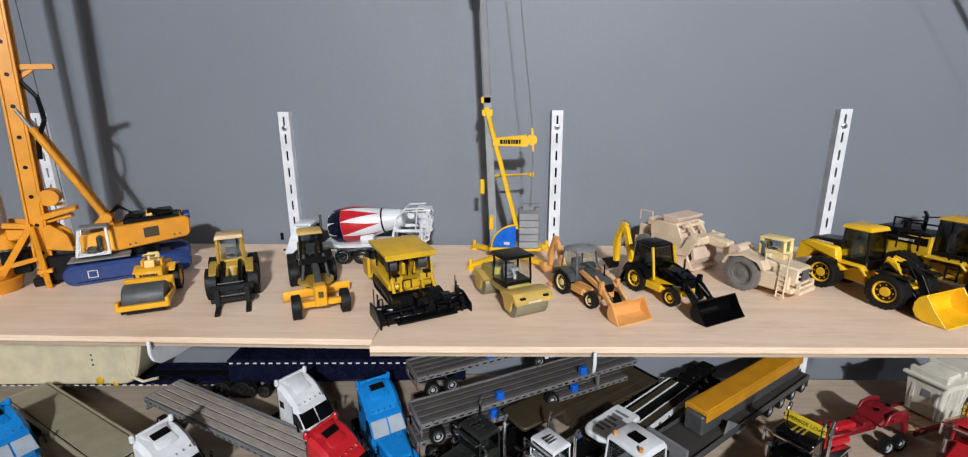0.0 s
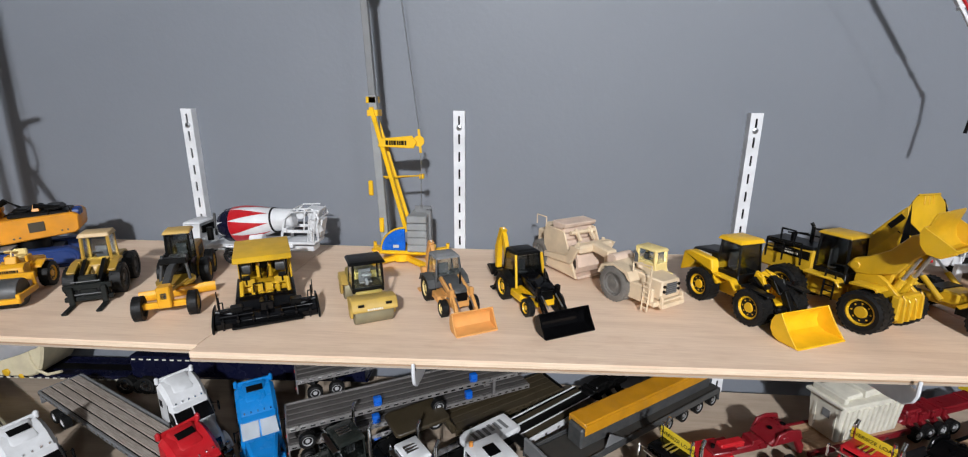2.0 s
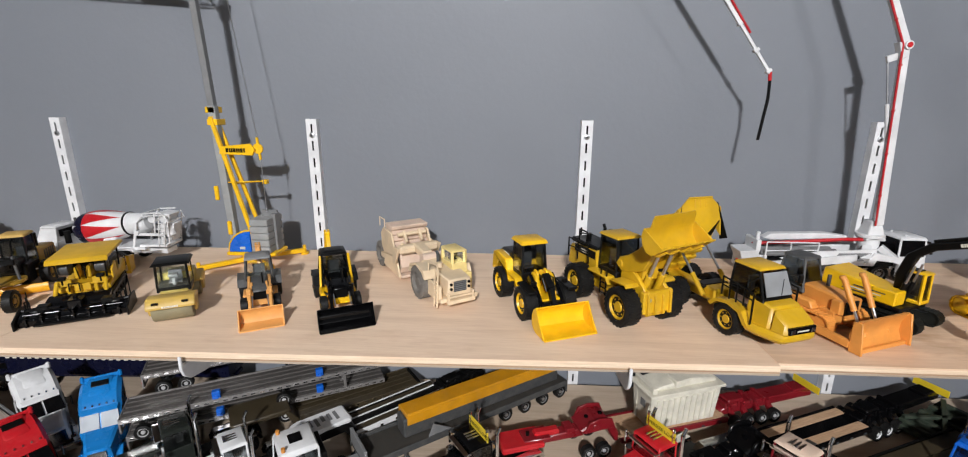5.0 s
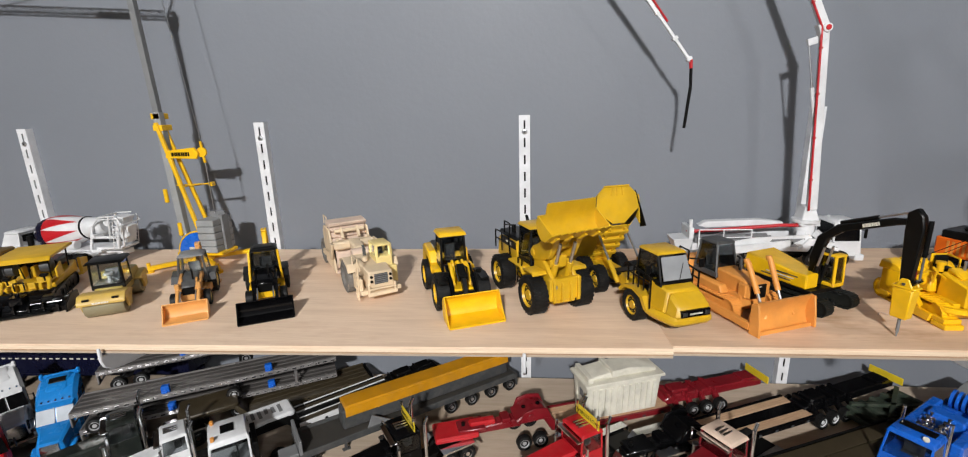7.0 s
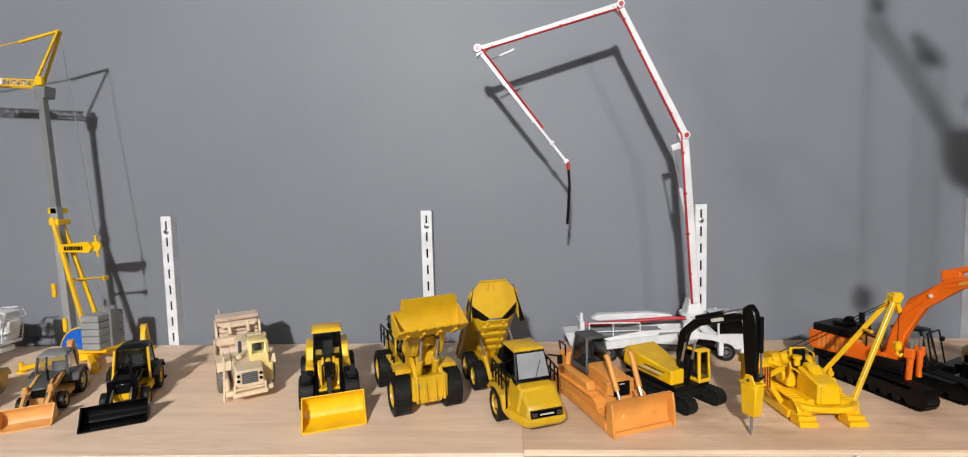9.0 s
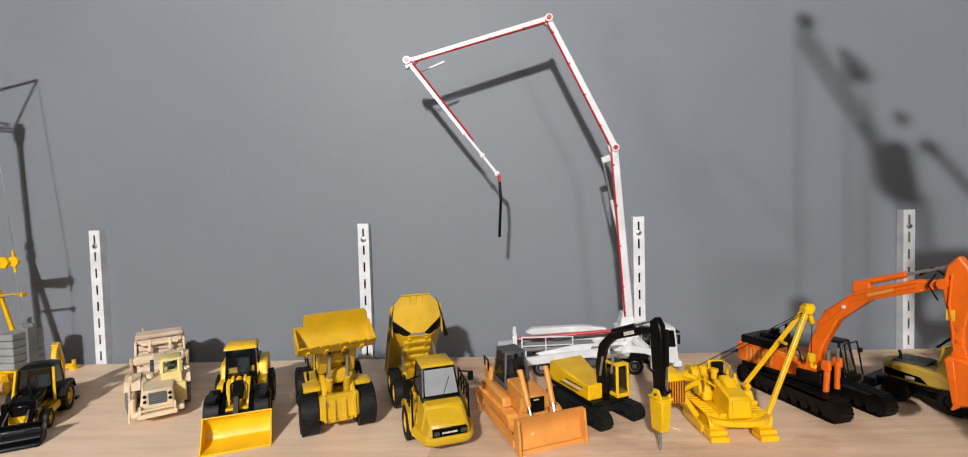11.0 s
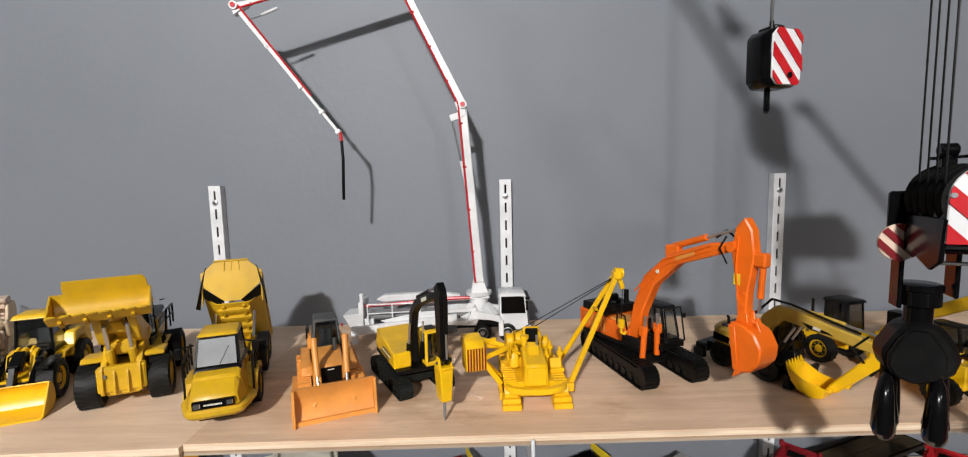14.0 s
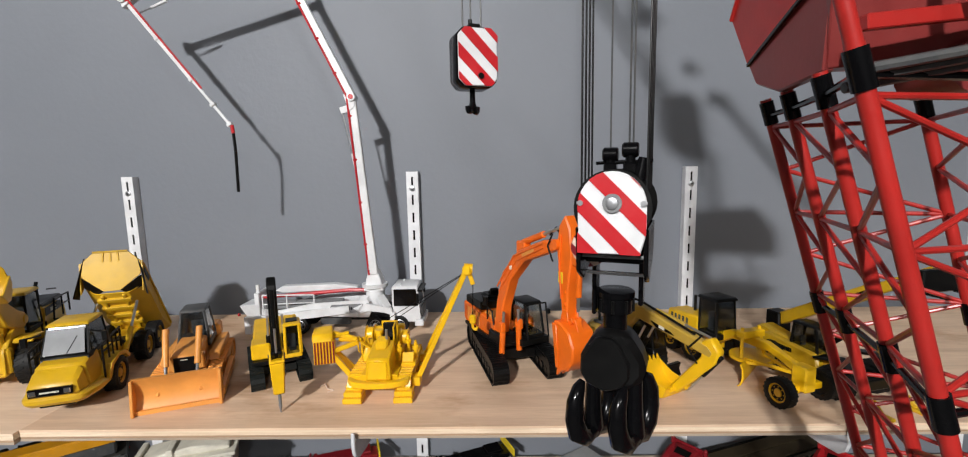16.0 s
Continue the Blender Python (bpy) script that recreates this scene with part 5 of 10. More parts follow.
def wheel_loader():
    o = thing("wheel_loader", "yellow model wheel loader with bright yellow lowered bucket", "wheel loader", 0.4365, 0.502, SH, -67.8)
    wheels4(o, 0.033, -0.034, 0.0225, 0.0185, 0.0155, YEL, None, 18)
    part("front_frame", joined(bx(0.008, 0.048, -0.011, 0.011, 0.014, 0.026, 0.001), side([(0.014, 0.026), (0.040, 0.026), (0.030, 0.046), (0.020, 0.048)], -0.011, -0.007), side([(0.014, 0.026), (0.040, 0.026), (0.030, 0.046), (0.020, 0.048)], 0.007, 0.011)), YEL, o)
    part("rear_frame", bx(-0.058, 0.004, -0.012, 0.012, 0.014, 0.030, 0.001), YEL, o)
    part("rear_body", side([(-0.070, 0.024), (-0.066, 0.048), (-0.056, 0.052), (-0.024, 0.050), (-0.020, 0.034), (-0.010, 0.028), (-0.016, 0.024), (-0.022, 0.036), (-0.048, 0.040), (-0.056, 0.030)], -0.024, 0.024, 0.0014), YEL, o)
    h = part("engine_cover", side([(-0.066, 0.046), (-0.022, 0.046), (-0.022, 0.058), (-0.060, 0.054)], -0.0155, 0.0155, 0.002), BLACK, o)
    for s in (-1, 1):
        decal(h, TR((-0.042, s * 0.0158, 0.051)), 0.020, 0.003, IVORY)
    part("exhaust", joined(rod((-0.030, 0.008, 0.054), (-0.030, 0.008, 0.064), 0.0022), rod((-0.030, 0.008, 0.064), (-0.033, 0.008, 0.067), 0.002)), BLACK, o)
    cab(o, -0.026, 0.006, 0.032, 0.030, 0.073, BLACK, YEL, SMOKE, tf=0.004, tr=0.002, ts=0.002, sill=0.25, roof_t=0.0042, roof_over=0.0026)
    for s in (-1, 1):
        part("fender", side([(-0.020, 0.034), (0.002, 0.034), (0.010, 0.026), (0.012, 0.027), (0.004, 0.0365), (-0.020, 0.0365)], s * 0.0195 - 0.0045, s * 0.0195 + 0.0045), YEL, o)
        part("lift_arm", side([(0.016, 0.040), (0.022, 0.046), (0.044, 0.030), (0.0585, 0.013), (0.0580, 0.005), (0.052, 0.006), (0.038, 0.021)], s * 0.0125 - 0.0022, s * 0.0125 + 0.0022, 0.0007), GLOSSB, o)
        ram(o, (0.020, s * 0.0165, 0.020), (0.042, s * 0.0150, 0.022), 0.0026, BLACK)
        part("front_fender", side([(0.020, 0.036), (0.050, 0.036), (0.052, 0.034), (0.052, 0.0375), (0.020, 0.0385)], s * 0.0225 - 0.005, s * 0.0225 + 0.005), BLACK, o)
        part("headlight", bx(0.040, 0.044, s * 0.018 - 0.003, s * 0.018 + 0.003, 0.040, 0.045, 0.0008), BLACK, o)
    part("cross_tube", joined(bx(0.044, 0.054, -0.012, 0.012, 0.014, 0.024, 0.002), bar((0.030, 0, 0.046), (0.046, 0, 0.036), 0.008, 0.008), bar((0.046, 0, 0.037), (0.0575, 0, 0.016), 0.005, 0.007)), BLACK, o)
    ram(o, (0.020, 0, 0.047), (0.044, 0, 0.0395), 0.003, YEL)
    for s in (-1, 1):
        part("tower_plate", side([(0.012, 0.030), (0.030, 0.028), (0.026, 0.048), (0.018, 0.050)], s * 0.0058 - 0.0014, s * 0.0058 + 0.0014, 0.0005), YEL, o)
        part("hose", tube([(0.026, s * 0.004, 0.046), (0.038, s * 0.006, 0.046), (0.046, s * 0.005, 0.034)], 0.0008), BLACK, o)
    bucket(o, 0.059, 0.027, 0.029, YEL, TR((0.0590, 0.003, 0.0008)), label="smooth bright yellow bucket")


def raised_loader():
    o = thing("wheel_loader", "large golden yellow model wheel loader with bucket raised high", "wheel loader", 0.5347, 0.5049, SH, -64.5, scale=1.0)
    wheels4(o, 0.042, -0.040, 0.0270, 0.0210, 0.0185, GOLD, None, 20)
    part("front_frame", joined(bx(0.018, 0.062, -0.013, 0.013, 0.014, 0.034, 0.0014), side([(0.020, 0.030), (0.058, 0.030), (0.060, 0.042), (0.048, 0.052), (0.030, 0.062), (0.022, 0.060)], -0.0155, -0.0110), side([(0.020, 0.030), (0.058, 0.030), (0.060, 0.042), (0.048, 0.052), (0.030, 0.062), (0.022, 0.060)], 0.0110, 0.0155), bx(0.056, 0.064, -0.0185, 0.0185, 0.018, 0.042, 0.0014)), GOLD, o)
    part("rear_frame", joined(bx(-0.072, 0.012, -0.014, 0.014, 0.016, 0.034, 0.001), bx(0.004, 0.020, -0.006, 0.006, 0.018, 0.032)), GOLD, o)
    h = part("engine_hood", side([(-0.082, 0.030), (-0.020, 0.030), (-0.020, 0.062), (-0.078, 0.056)], -0.017, 0.017, 0.0022), GOLD, o)
    part("hood_top", bx(-0.078, -0.022, -0.0155, 0.0155, 0.0585, 0.0645, 0.0016), BLACK, h)
    for s in (-1, 1):
        part("side_panel", bx(-0.066, -0.024, s * 0.0171 - 0.0004, s * 0.0171 + 0.0004, 0.050, 0.059, 0), BLACK, h)
        decal(h, TR((-0.044, s * 0.0176, 0.0545)), 0.016, 0.004, IVORY)
    part("exhaust", joined(rod((-0.040, 0.006, 0.062), (-0.040, 0.006, 0.082), 0.0020), rod((-0.040, 0.006, 0.082), (-0.043, 0.006, 0.086), 0.0018), rod((-0.052, -0.007, 0.062), (-0.052, -0.007, 0.074), 0.0026)), BLACK, o)
    cab(o, -0.020, 0.014, 0.032, 0.036, 0.083, BLACK, GOLD, SMOKE, tf=0.003, tr=0.001, ts=0.0015, sill=0.22, roof_t=0.0030, roof_over=0.0022)
    for s in (-1, 1):
        part("fender", side([(-0.022, 0.040), (0.010, 0.040), (0.016, 0.034), (0.016, 0.036), (0.011, 0.0425), (-0.022, 0.0425)], s * 0.0220 - 0.006, s * 0.0220 + 0.006), GOLD, o)
        part("deck_rail", joined(tube([(-0.070, s * 0.024, 0.044), (-0.070, s * 0.024, 0.066), (-0.030, s * 0.024, 0.068), (-0.030, s * 0.022, 0.044)], 0.0010), tube([(-0.070, s * 0.024, 0.056), (-0.030, s * 0.024, 0.058)], 0.0009), tube([(-0.050, s * 0.024, 0.044), (-0.050, s * 0.024, 0.067)], 0.0009)), BLACK, o)
        part("ladder", joined(tube([(0.0, s * 0.026, 0.020), (0.0, s * 0.025, 0.050)], 0.0010), tube([(0.010, s * 0.026, 0.020), (0.010, s * 0.025, 0.050)], 0.0010), *[tube([(0.0, s * 0.026, 0.022 + 0.006 * k), (0.010, s * 0.026, 0.022 + 0.006 * k)], 0.0008) for k in range(4)]), BLACK, o)
        part("front_fender", side([(0.026, 0.044), (0.048, 0.0455), (0.050, 0.043), (0.052, 0.045), (0.049, 0.0480), (0.026, 0.0465)], s * 0.024 - 0.008, s * 0.024 + 0.008), GOLD, o)
        part("lift_arm", side([(0.012, 0.058), (0.018, 0.067), (0.030, 0.072), (0.046, 0.083), (0.060, 0.101), (0.070, 0.103), (0.075, 0.094), (0.061, 0.072), (0.055, 0.062), (0.034, 0.054), (0.022, 0.052)], s * 0.0130 - 0.0034, s * 0.0130 + 0.0034, 0.001), GOLD, o)
        part("pivot_pin", rod((0.020, s * 0.0115, 0.060), (0.020, s * 0.0175, 0.060), 0.0045, n=16, r_b=0.0006), GOLD, o)
        ram(o, (0.046, s * 0.0085, 0.028), (0.066, s * 0.0085, 0.080), 0.0036, GOLD)
        part("frame_rib", side([(0.063, 0.016), (0.0675, 0.018), (0.0660, 0.040), (0.063, 0.044)], s * 0.0140 - 0.0012, s * 0.0140 + 0.0012, 0.0004), GOLD, o)
        part("frame_rib", side([(0.063, 0.016), (0.0675, 0.018), (0.0660, 0.036), (0.063, 0.040)], s * 0.0050 - 0.0010, s * 0.0050 + 0.0010, 0.0004), GOLD, o)
        part("axle_end", moved(lathe([(-0.006, 0.006), (-0.006, 0.009), (0.004, 0.010), (0.006, 0.007)], 18), TR((0.042, s * 0.0165, 0.021))), GOLD, o)
        part("stay_rod", rod((-0.050, s * 0.020, 0.076), (-0.028, s * 0.020, 0.080), 0.0008), BLACK, o)
    part("guard", tube([(-0.060, -0.016, 0.062), (-0.060, -0.016, 0.078), (-0.044, -0.016, 0.078), (-0.044, -0.016, 0.062)], 0.0010), BLACK, o)
    part("tilt_lever", joined(bar((0.030, 0, 0.058), (0.062, 0, 0.086), 0.009, 0.009), bar((0.060, 0, 0.084), (0.0665, 0.002, 0.104), 0.006, 0.008), rod((0.052, -0.012, 0.074), (0.052, 0.012, 0.074), 0.0042), bx(0.030, 0.050, -0.010, 0.010, 0.048, 0.062, 0.002)), GOLD, o)
    part("marking_lamp", rod((0.064, -0.0125, 0.034), (0.0655, -0.0125, 0.034), 0.002), STEEL, o)
    back = TR((0.0965, -0.0025, 0.0995)) @ ROT(radians(6), 4, "Z")
    out = [(0.001, 0.000), (-0.011, -0.0085), (-0.018, -0.0075), (-0.0235, -0.001), (-0.0255, 0.008), (-0.0235, 0.0150)]
    inn = [(-0.0222, 0.0148), (-0.0240, 0.008), (-0.0222, -0.0002), (-0.0174, -0.0060), (-0.0114, -0.0070), (0.000, 0.0012)]
    hb = 0.0340
    shell = side(out + inn, -hb, hb, 0)
    for s in (-1, 1):
        shell = joined(shell, side(out, s * hb - 0.0008, s * hb + 0.0008, 0.0003))
    rise = [(-0.0238, -0.0260, 0.0142), (-0.0238, 0.0330, 0.0142), (-0.0215, 0.0318, 0.0225), (-0.0205, 0.0290, 0.0262), (-0.0205, -0.0255, 0.0262), (-0.0215, -0.0260, 0.0225)]
    shell = joined(shell, solid(rise, [(x + 0.0014, y, z) for x, y, z in rise], 0.0003))
    bk = part("bucket", moved(shell, back), GOLD, o, "large golden bucket with a scalloped cutting edge")
    part("cutting_edge", moved(joined(*[solid(*[[(-0.001, y - 0.0046, z), (0.0034, y - 0.0026, z + 0.0024), (0.0034, y + 0.0026, z + 0.0024), (-0.001, y + 0.0046, z)] for z in (-0.0012, 0.0004)], 0.0003) for y in [-0.0299 + 0.00855 * k for k in range(8)]]), back), GOLD, bk)
    for y in (-0.026, -0.010, 0.006, 0.022):
        part("wear_strip", moved(side([(-0.003, -0.0030), (-0.011, -0.0085), (-0.017, -0.0078), (-0.017, -0.0100), (-0.0105, -0.0108), (-0.001, -0.0045)], y - 0.0014, y + 0.0014, 0.0003), back), GOLD, bk)


def dump_truck():
    o = thing("articulated_dump_truck", "golden yellow model articulated dump truck with bed tipped up", "dump truck", 0.6384, 0.4934, SH, -70, scale=0.98)
    for x in (0.046, -0.034, -0.070):
        for s in (-1, 1):
            wheel(o, x, s * 0.0240, 0.0165, 0.0135, GOLD, None, 18)
    part("front_chassis", bx(0.012, 0.098, -0.013, 0.013, 0.012, 0.022), BLACK, o)
    nose = part("hood", joined(solid([(0.106, -0.0190, 0.018), (0.106, 0.0190, 0.018), (0.1045, 0.0165, 0.0300), (0.1045, -0.0165, 0.0300)], [(0.090, -0.0225, 0.018), (0.090, 0.0225, 0.018), (0.088, 0.0175, 0.0400), (0.088, -0.0175, 0.0400)], 0.0026), solid([(0.0902, -0.0224, 0.018), (0.0902, 0.0224, 0.018), (0.0875, 0.0176, 0.0401), (0.0875, -0.0176, 0.0401)], [(0.060, -0.0230, 0.018), (0.060, 0.0230, 0.018), (0.060, 0.0180, 0.0455), (0.060, -0.0180, 0.0455)], 0.0020)), GOLD, o)
    part("bumper", plan([(0.1060, -0.0165), (0.1060, 0.0165), (0.1015, 0.0230), (0.080, 0.0290), (0.066, 0.0290), (0.066, -0.0290), (0.080, -0.0290), (0.1015, -0.0230)], 0.0105, 0.0200, 0.0032), GOLD, o)
    part("grille", bx(0.1020, 0.1072, -0.0155, 0.0155, 0.0205, 0.0275, 0.0005), GLOSSB, nose)
    for s in (-1, 1):
        part("headlight", bx(0.1062, 0.1079, s * 0.0120 - 0.0025, s * 0.0120 + 0.0025, 0.0220, 0.0262, 0.0004), CHROME, nose)
        part("fender", side([(0.020, 0.026), (0.030, 0.034), (0.046, 0.037), (0.064, 0.033), (0.074, 0.020), (0.068, 0.020), (0.060, 0.030), (0.046, 0.0335), (0.032, 0.031), (0.024, 0.024)], s * 0.0240 - 0.0055, s * 0.0240 + 0.0055, 0), GOLD, o)
        part("handrail", joined(tube([(0.036, s * 0.028, 0.035), (0.036, s * 0.028, 0.055), (0.074, s * 0.027, 0.050), (0.074, s * 0.027, 0.018)], 0.0010), tube([(0.036, s * 0.028, 0.046), (0.074, s * 0.027, 0.043)], 0.0009), *[tube([(0.046 + 0.009 * k, s * 0.028, 0.034), (0.046 + 0.009 * k, s * 0.028, 0.054 - 0.001 * k)], 0.0009) for k in range(3)]), BLACK, o)
        part("mirror", joined(tube([(0.070, s * 0.018, 0.064), (0.072, s * 0.030, 0.062)], 0.0008), bx(0.071, 0.074, s * 0.030 - 0.0025, s * 0.030 + 0.0025, 0.054, 0.063)), BLACK, o)
    decal(nose, TR((0.1075, 0, 0.0240)) @ ROT(radians(90), 4, "Z"), 0.014, 0.0014, IVORY)
    cab(o, 0.034, 0.078, 0.037, 0.040, 0.0690, BLACK, GOLD, SMOKE, tf=0.012, tr=0.001, ts=0.003, sill=0.16, roof_t=0.0028, roof_over=0.0012)
    # flat grey plate stands in for the reflecting glass
    part("windscreen", solid([(0.0775, -0.0155, 0.0462), (0.0775, 0.0155, 0.0462), (0.0685, 0.0140, 0.0675), (0.0685, -0.0140, 0.0675)], [(0.0782, -0.0155, 0.0465), (0.0782, 0.0155, 0.0465), (0.0692, 0.0140, 0.0678), (0.0692, -0.0140, 0.0678)], 0), GLAREW, o, "windscreen painted grey for its reflections")
    part("wiper", rod((0.0782, 0.002, 0.0468), (0.0722, 0.009, 0.0608), 0.0004, n=5), BLACK, o)
    part("rear_frame", joined(bx(-0.088, 0.014, -0.010, 0.010, 0.016, 0.026, 0.001), bx(-0.004, 0.014, -0.015, 0.015, 0.020, 0.034, 0.002)), GOLD, o)
    part("axle_box", joined(bx(-0.074, -0.030, -0.016, 0.016, 0.010, 0.018)), BLACK, o)
    piv = TR((-0.070, 0, 0.026)) @ ROT(radians(-52), 4, "Y") @ TR((0.070, 0, -0.026))
    yo, yi, k = 0.0290, 0.0155, 0.0014

    def trough(x, lift):
        return [(x, y, z) for y, z in ((-yo, 0.056), (-yo, 0.043 + lift), (-yi, 0.030 + lift), (yi, 0.030 + lift), (yo, 0.043 + lift), (yo, 0.056), (yo - k, 0.056), (yo - k, 0.0435 + lift), (yi - 0.0003, 0.030 + lift + k), (-yi + 0.0003, 0.030 + lift + k), (-yo + k, 0.0435 + lift), (-yo + k, 0.056))]
    bed = part("dump_bed", moved(joined(solid(trough(-0.006, 0), trough(-0.076, 0), 0), solid(trough(-0.076, 0), trough(-0.108, 0.009), 0)), piv), GOLD, o, "golden yellow tipped bed")
    prof = ((-0.0030, 0.0315, 0.0080), (0.0075, 0.0445, 0.0275), (0.0175, 0.0555, 0.0285), (0.0255, 0.0640, 0.0165))
    loop = [(x, h, z) for x, z, h in prof] + [(x, -h, z) for x, z, h in prof[::-1]]
    part("head_board", moved(solid(loop, [(x - 0.0012, y, z + 0.0012) for x, y, z in loop], 0.0004), piv), GOLD, bed, "golden yellow eight-sided head board")
    for s in (-1, 1):
        gap = [(0.0070, s * 0.0278, 0.0440), (-0.0028, s * 0.0075, 0.0318), (-0.0080, s * 0.0150, 0.0300), (-0.0075, s * 0.0290, 0.0420)]
        part("corner_flap", moved(solid(gap, [(x - 0.0012, y, z + 0.0010) for x, y, z in gap], 0.0003), piv), BLACK, bed, "black rubber flap")
    for y in (-0.0075, 0.0, 0.0075):
        part("board_rib", moved(bar((0.0185, y, 0.0563), (0.0252, y * 0.9, 0.0634), 0.0016, 0.0016, 0.0003), piv), GOLD, bed)
    part("head_lip", moved(bar((0.0262, -0.0165, 0.0643), (0.0262, 0.0165, 0.0643), 0.0016, 0.0022), piv), GOLD, bed)
    for sx in (-1, 1):
        part("side_marking", moved(bar((-0.010, sx * (yo + 0.0010), 0.0515), (0.008, sx * (yo + 0.0010), 0.0515), 0.0006, 0.0060, 0), piv), BLACK, bed, "black marking plate")
        part("side_wing", moved(side([(-0.0062, 0.031), (-0.0062, 0.057), (0.0175, 0.057), (0.016, 0.054), (0.008, 0.046)], sx * yo - 0.0007, sx * yo + 0.0007, 0.0003), piv), GOLD, bed)
        part("side_rail", moved(bar((-0.106, sx * yo, 0.0560), (0.012, sx * yo, 0.0560), 0.0030, 0.0024), piv), GOLD, bed)
    for s in (-1, 1):
        part("spill_guard", moved(solid([(0.022, s * 0.0250, 0.060), (0.010, s * 0.0296, 0.048), (-0.012, s * 0.0330, 0.030), (-0.004, s * 0.0345, 0.025)], [(0.021, s * 0.0238, 0.061), (0.009, s * 0.0284, 0.049), (-0.013, s * 0.0318, 0.031), (-0.005, s * 0.0333, 0.026)], 0.0003), piv), BLACK, bed, "black rubber flap")
        part("floor_rib", moved(bx(-0.070, -0.008, s * 0.010 - 0.0015, s * 0.010 + 0.0015, 0.0275, 0.0305), piv), GOLD, bed)
        top = piv @ Vector((-0.022, s * 0.019, 0.030))
        ram(o, (0.002, s * 0.019, 0.024), tuple(top), 0.0028, GOLD, 0.45)
    for k in range(4):
        x = -0.058 + 0.014 * k
        part("cross_rib", moved(bx(x - 0.003, x + 0.003, -0.016, 0.016, 0.0268, 0.0305), piv), GOLD, bed)
    for c in o.children:
        if c.name.split(".")[0] in ("hood", "bumper", "cab", "windscreen", "wiper", "handrail", "mirror"):
            c.location.z += 0.005
    part("spare_seat", bx(-0.016, 0.0, -0.018, 0.018, 0.030, 0.035, 0.002), BLACK, o)


def bulldozer():
    o = thing("bulldozer", "terracotta-orange model bulldozer with dark cab and wide blade", "bulldozer", 0.7371, 0.4869, SH, -68.3)
    for s in (-1, 1):
        track(o, -0.052, 0.042, s * 0.0235, 0.012, 0.021, TERRA, TERRA)
    part("chassis", bx(-0.046, 0.036, -0.016, 0.016, 0.008, 0.024), TERRA, o)
    h = part("hood", side([(-0.004, 0.022), (0.040, 0.020), (0.040, 0.036), (0.030, 0.039), (-0.004, 0.041)], -0.0120, 0.0120, 0.0016), TERRA, o)
    part("grille", bx(0.0398, 0.0412, -0.0090, 0.0090, 0.021, 0.035, 0), BLACK, h)
    decal(h, TR((0.0416, 0, 0.033)) @ ROT(radians(90), 4, "Z"), 0.006, 0.001, IVORY)
    c = cab(o, -0.036, 0.000, 0.030, 0.030, 0.065, DGREY, DGREY, SMOKE, tf=0.006, tr=0.005, ts=0.004, sill=0.16, roof_t=0.003, roof_over=0.001)
    part("rear_tank", bx(-0.056, -0.036, -0.018, 0.018, 0.026, 0.042, 0.003), TERRA, o)
    part("rear_guard", tube([(-0.056, -0.016, 0.040), (-0.058, -0.016, 0.050), (-0.040, -0.018, 0.050), (-0.040, -0.018, 0.038)], 0.0010), BLACK, o)
    part("exhaust", rod((0.010, 0.006, 0.040), (0.010, 0.006, 0.052), 0.0018), DGREY, o)
    for s in (-1, 1):
        part("track_cover", side([(-0.046, 0.021), (0.020, 0.021), (0.016, 0.029), (-0.044, 0.029)], s * 0.0205 - 0.005, s * 0.0205 + 0.005, 0.001), TERRA, o)
        part("push_arm", bar((-0.010, s * 0.0315, 0.009), (0.066, s * 0.0330, 0.007), 0.005, 0.007), TERRA, o)
        ram(o, (0.037, s * 0.0137, 0.060), (0.060, s * 0.0120, 0.014), 0.0028, TERRA, 0.62)
        part("ram_cap", rod((0.0362, s * 0.0137, 0.0585), (0.0350, s * 0.0137, 0.0625), 0.0030, n=12, r_b=0.0006), TERRA, o)
        part("ram_post", bx(0.030, 0.040, s * 0.0125 - 0.0030, s * 0.0125 + 0.0030, 0.022, 0.036, 0.001), TERRA, o)
    arc = [(0.0665 + 0.0075 * (1 - math.sin(math.pi * (0.12 + 0.80 * k / 8))), 0.0006 + 0.0315 * k / 8) for k in range(9)]
    pr = arc + [(x - 0.0026, z) for x, z in arc[::-1]]
    bl = part("blade", side(pr, -0.0335, 0.0335, 0), TERRA, o, "smooth orange straight blade")
    for s in (-1, 1):
        part("end_plate", side([(0.066, 0.0004), (0.078, 0.0004), (0.077, 0.012), (0.074, 0.0315), (0.066, 0.0305)], s * 0.0335 - 0.0012, s * 0.0335 + 0.0012, 0.0004), TERRA, bl)
        part("blade_brace", bar((0.058, s * 0.014, 0.012), (0.0655, s * 0.018, 0.016), 0.006, 0.008), TERRA, bl)
    part("cutting_edge", bx(0.0715, 0.0740, -0.0335, 0.0335, 0.0002, 0.0040, 0), TERRA, bl)


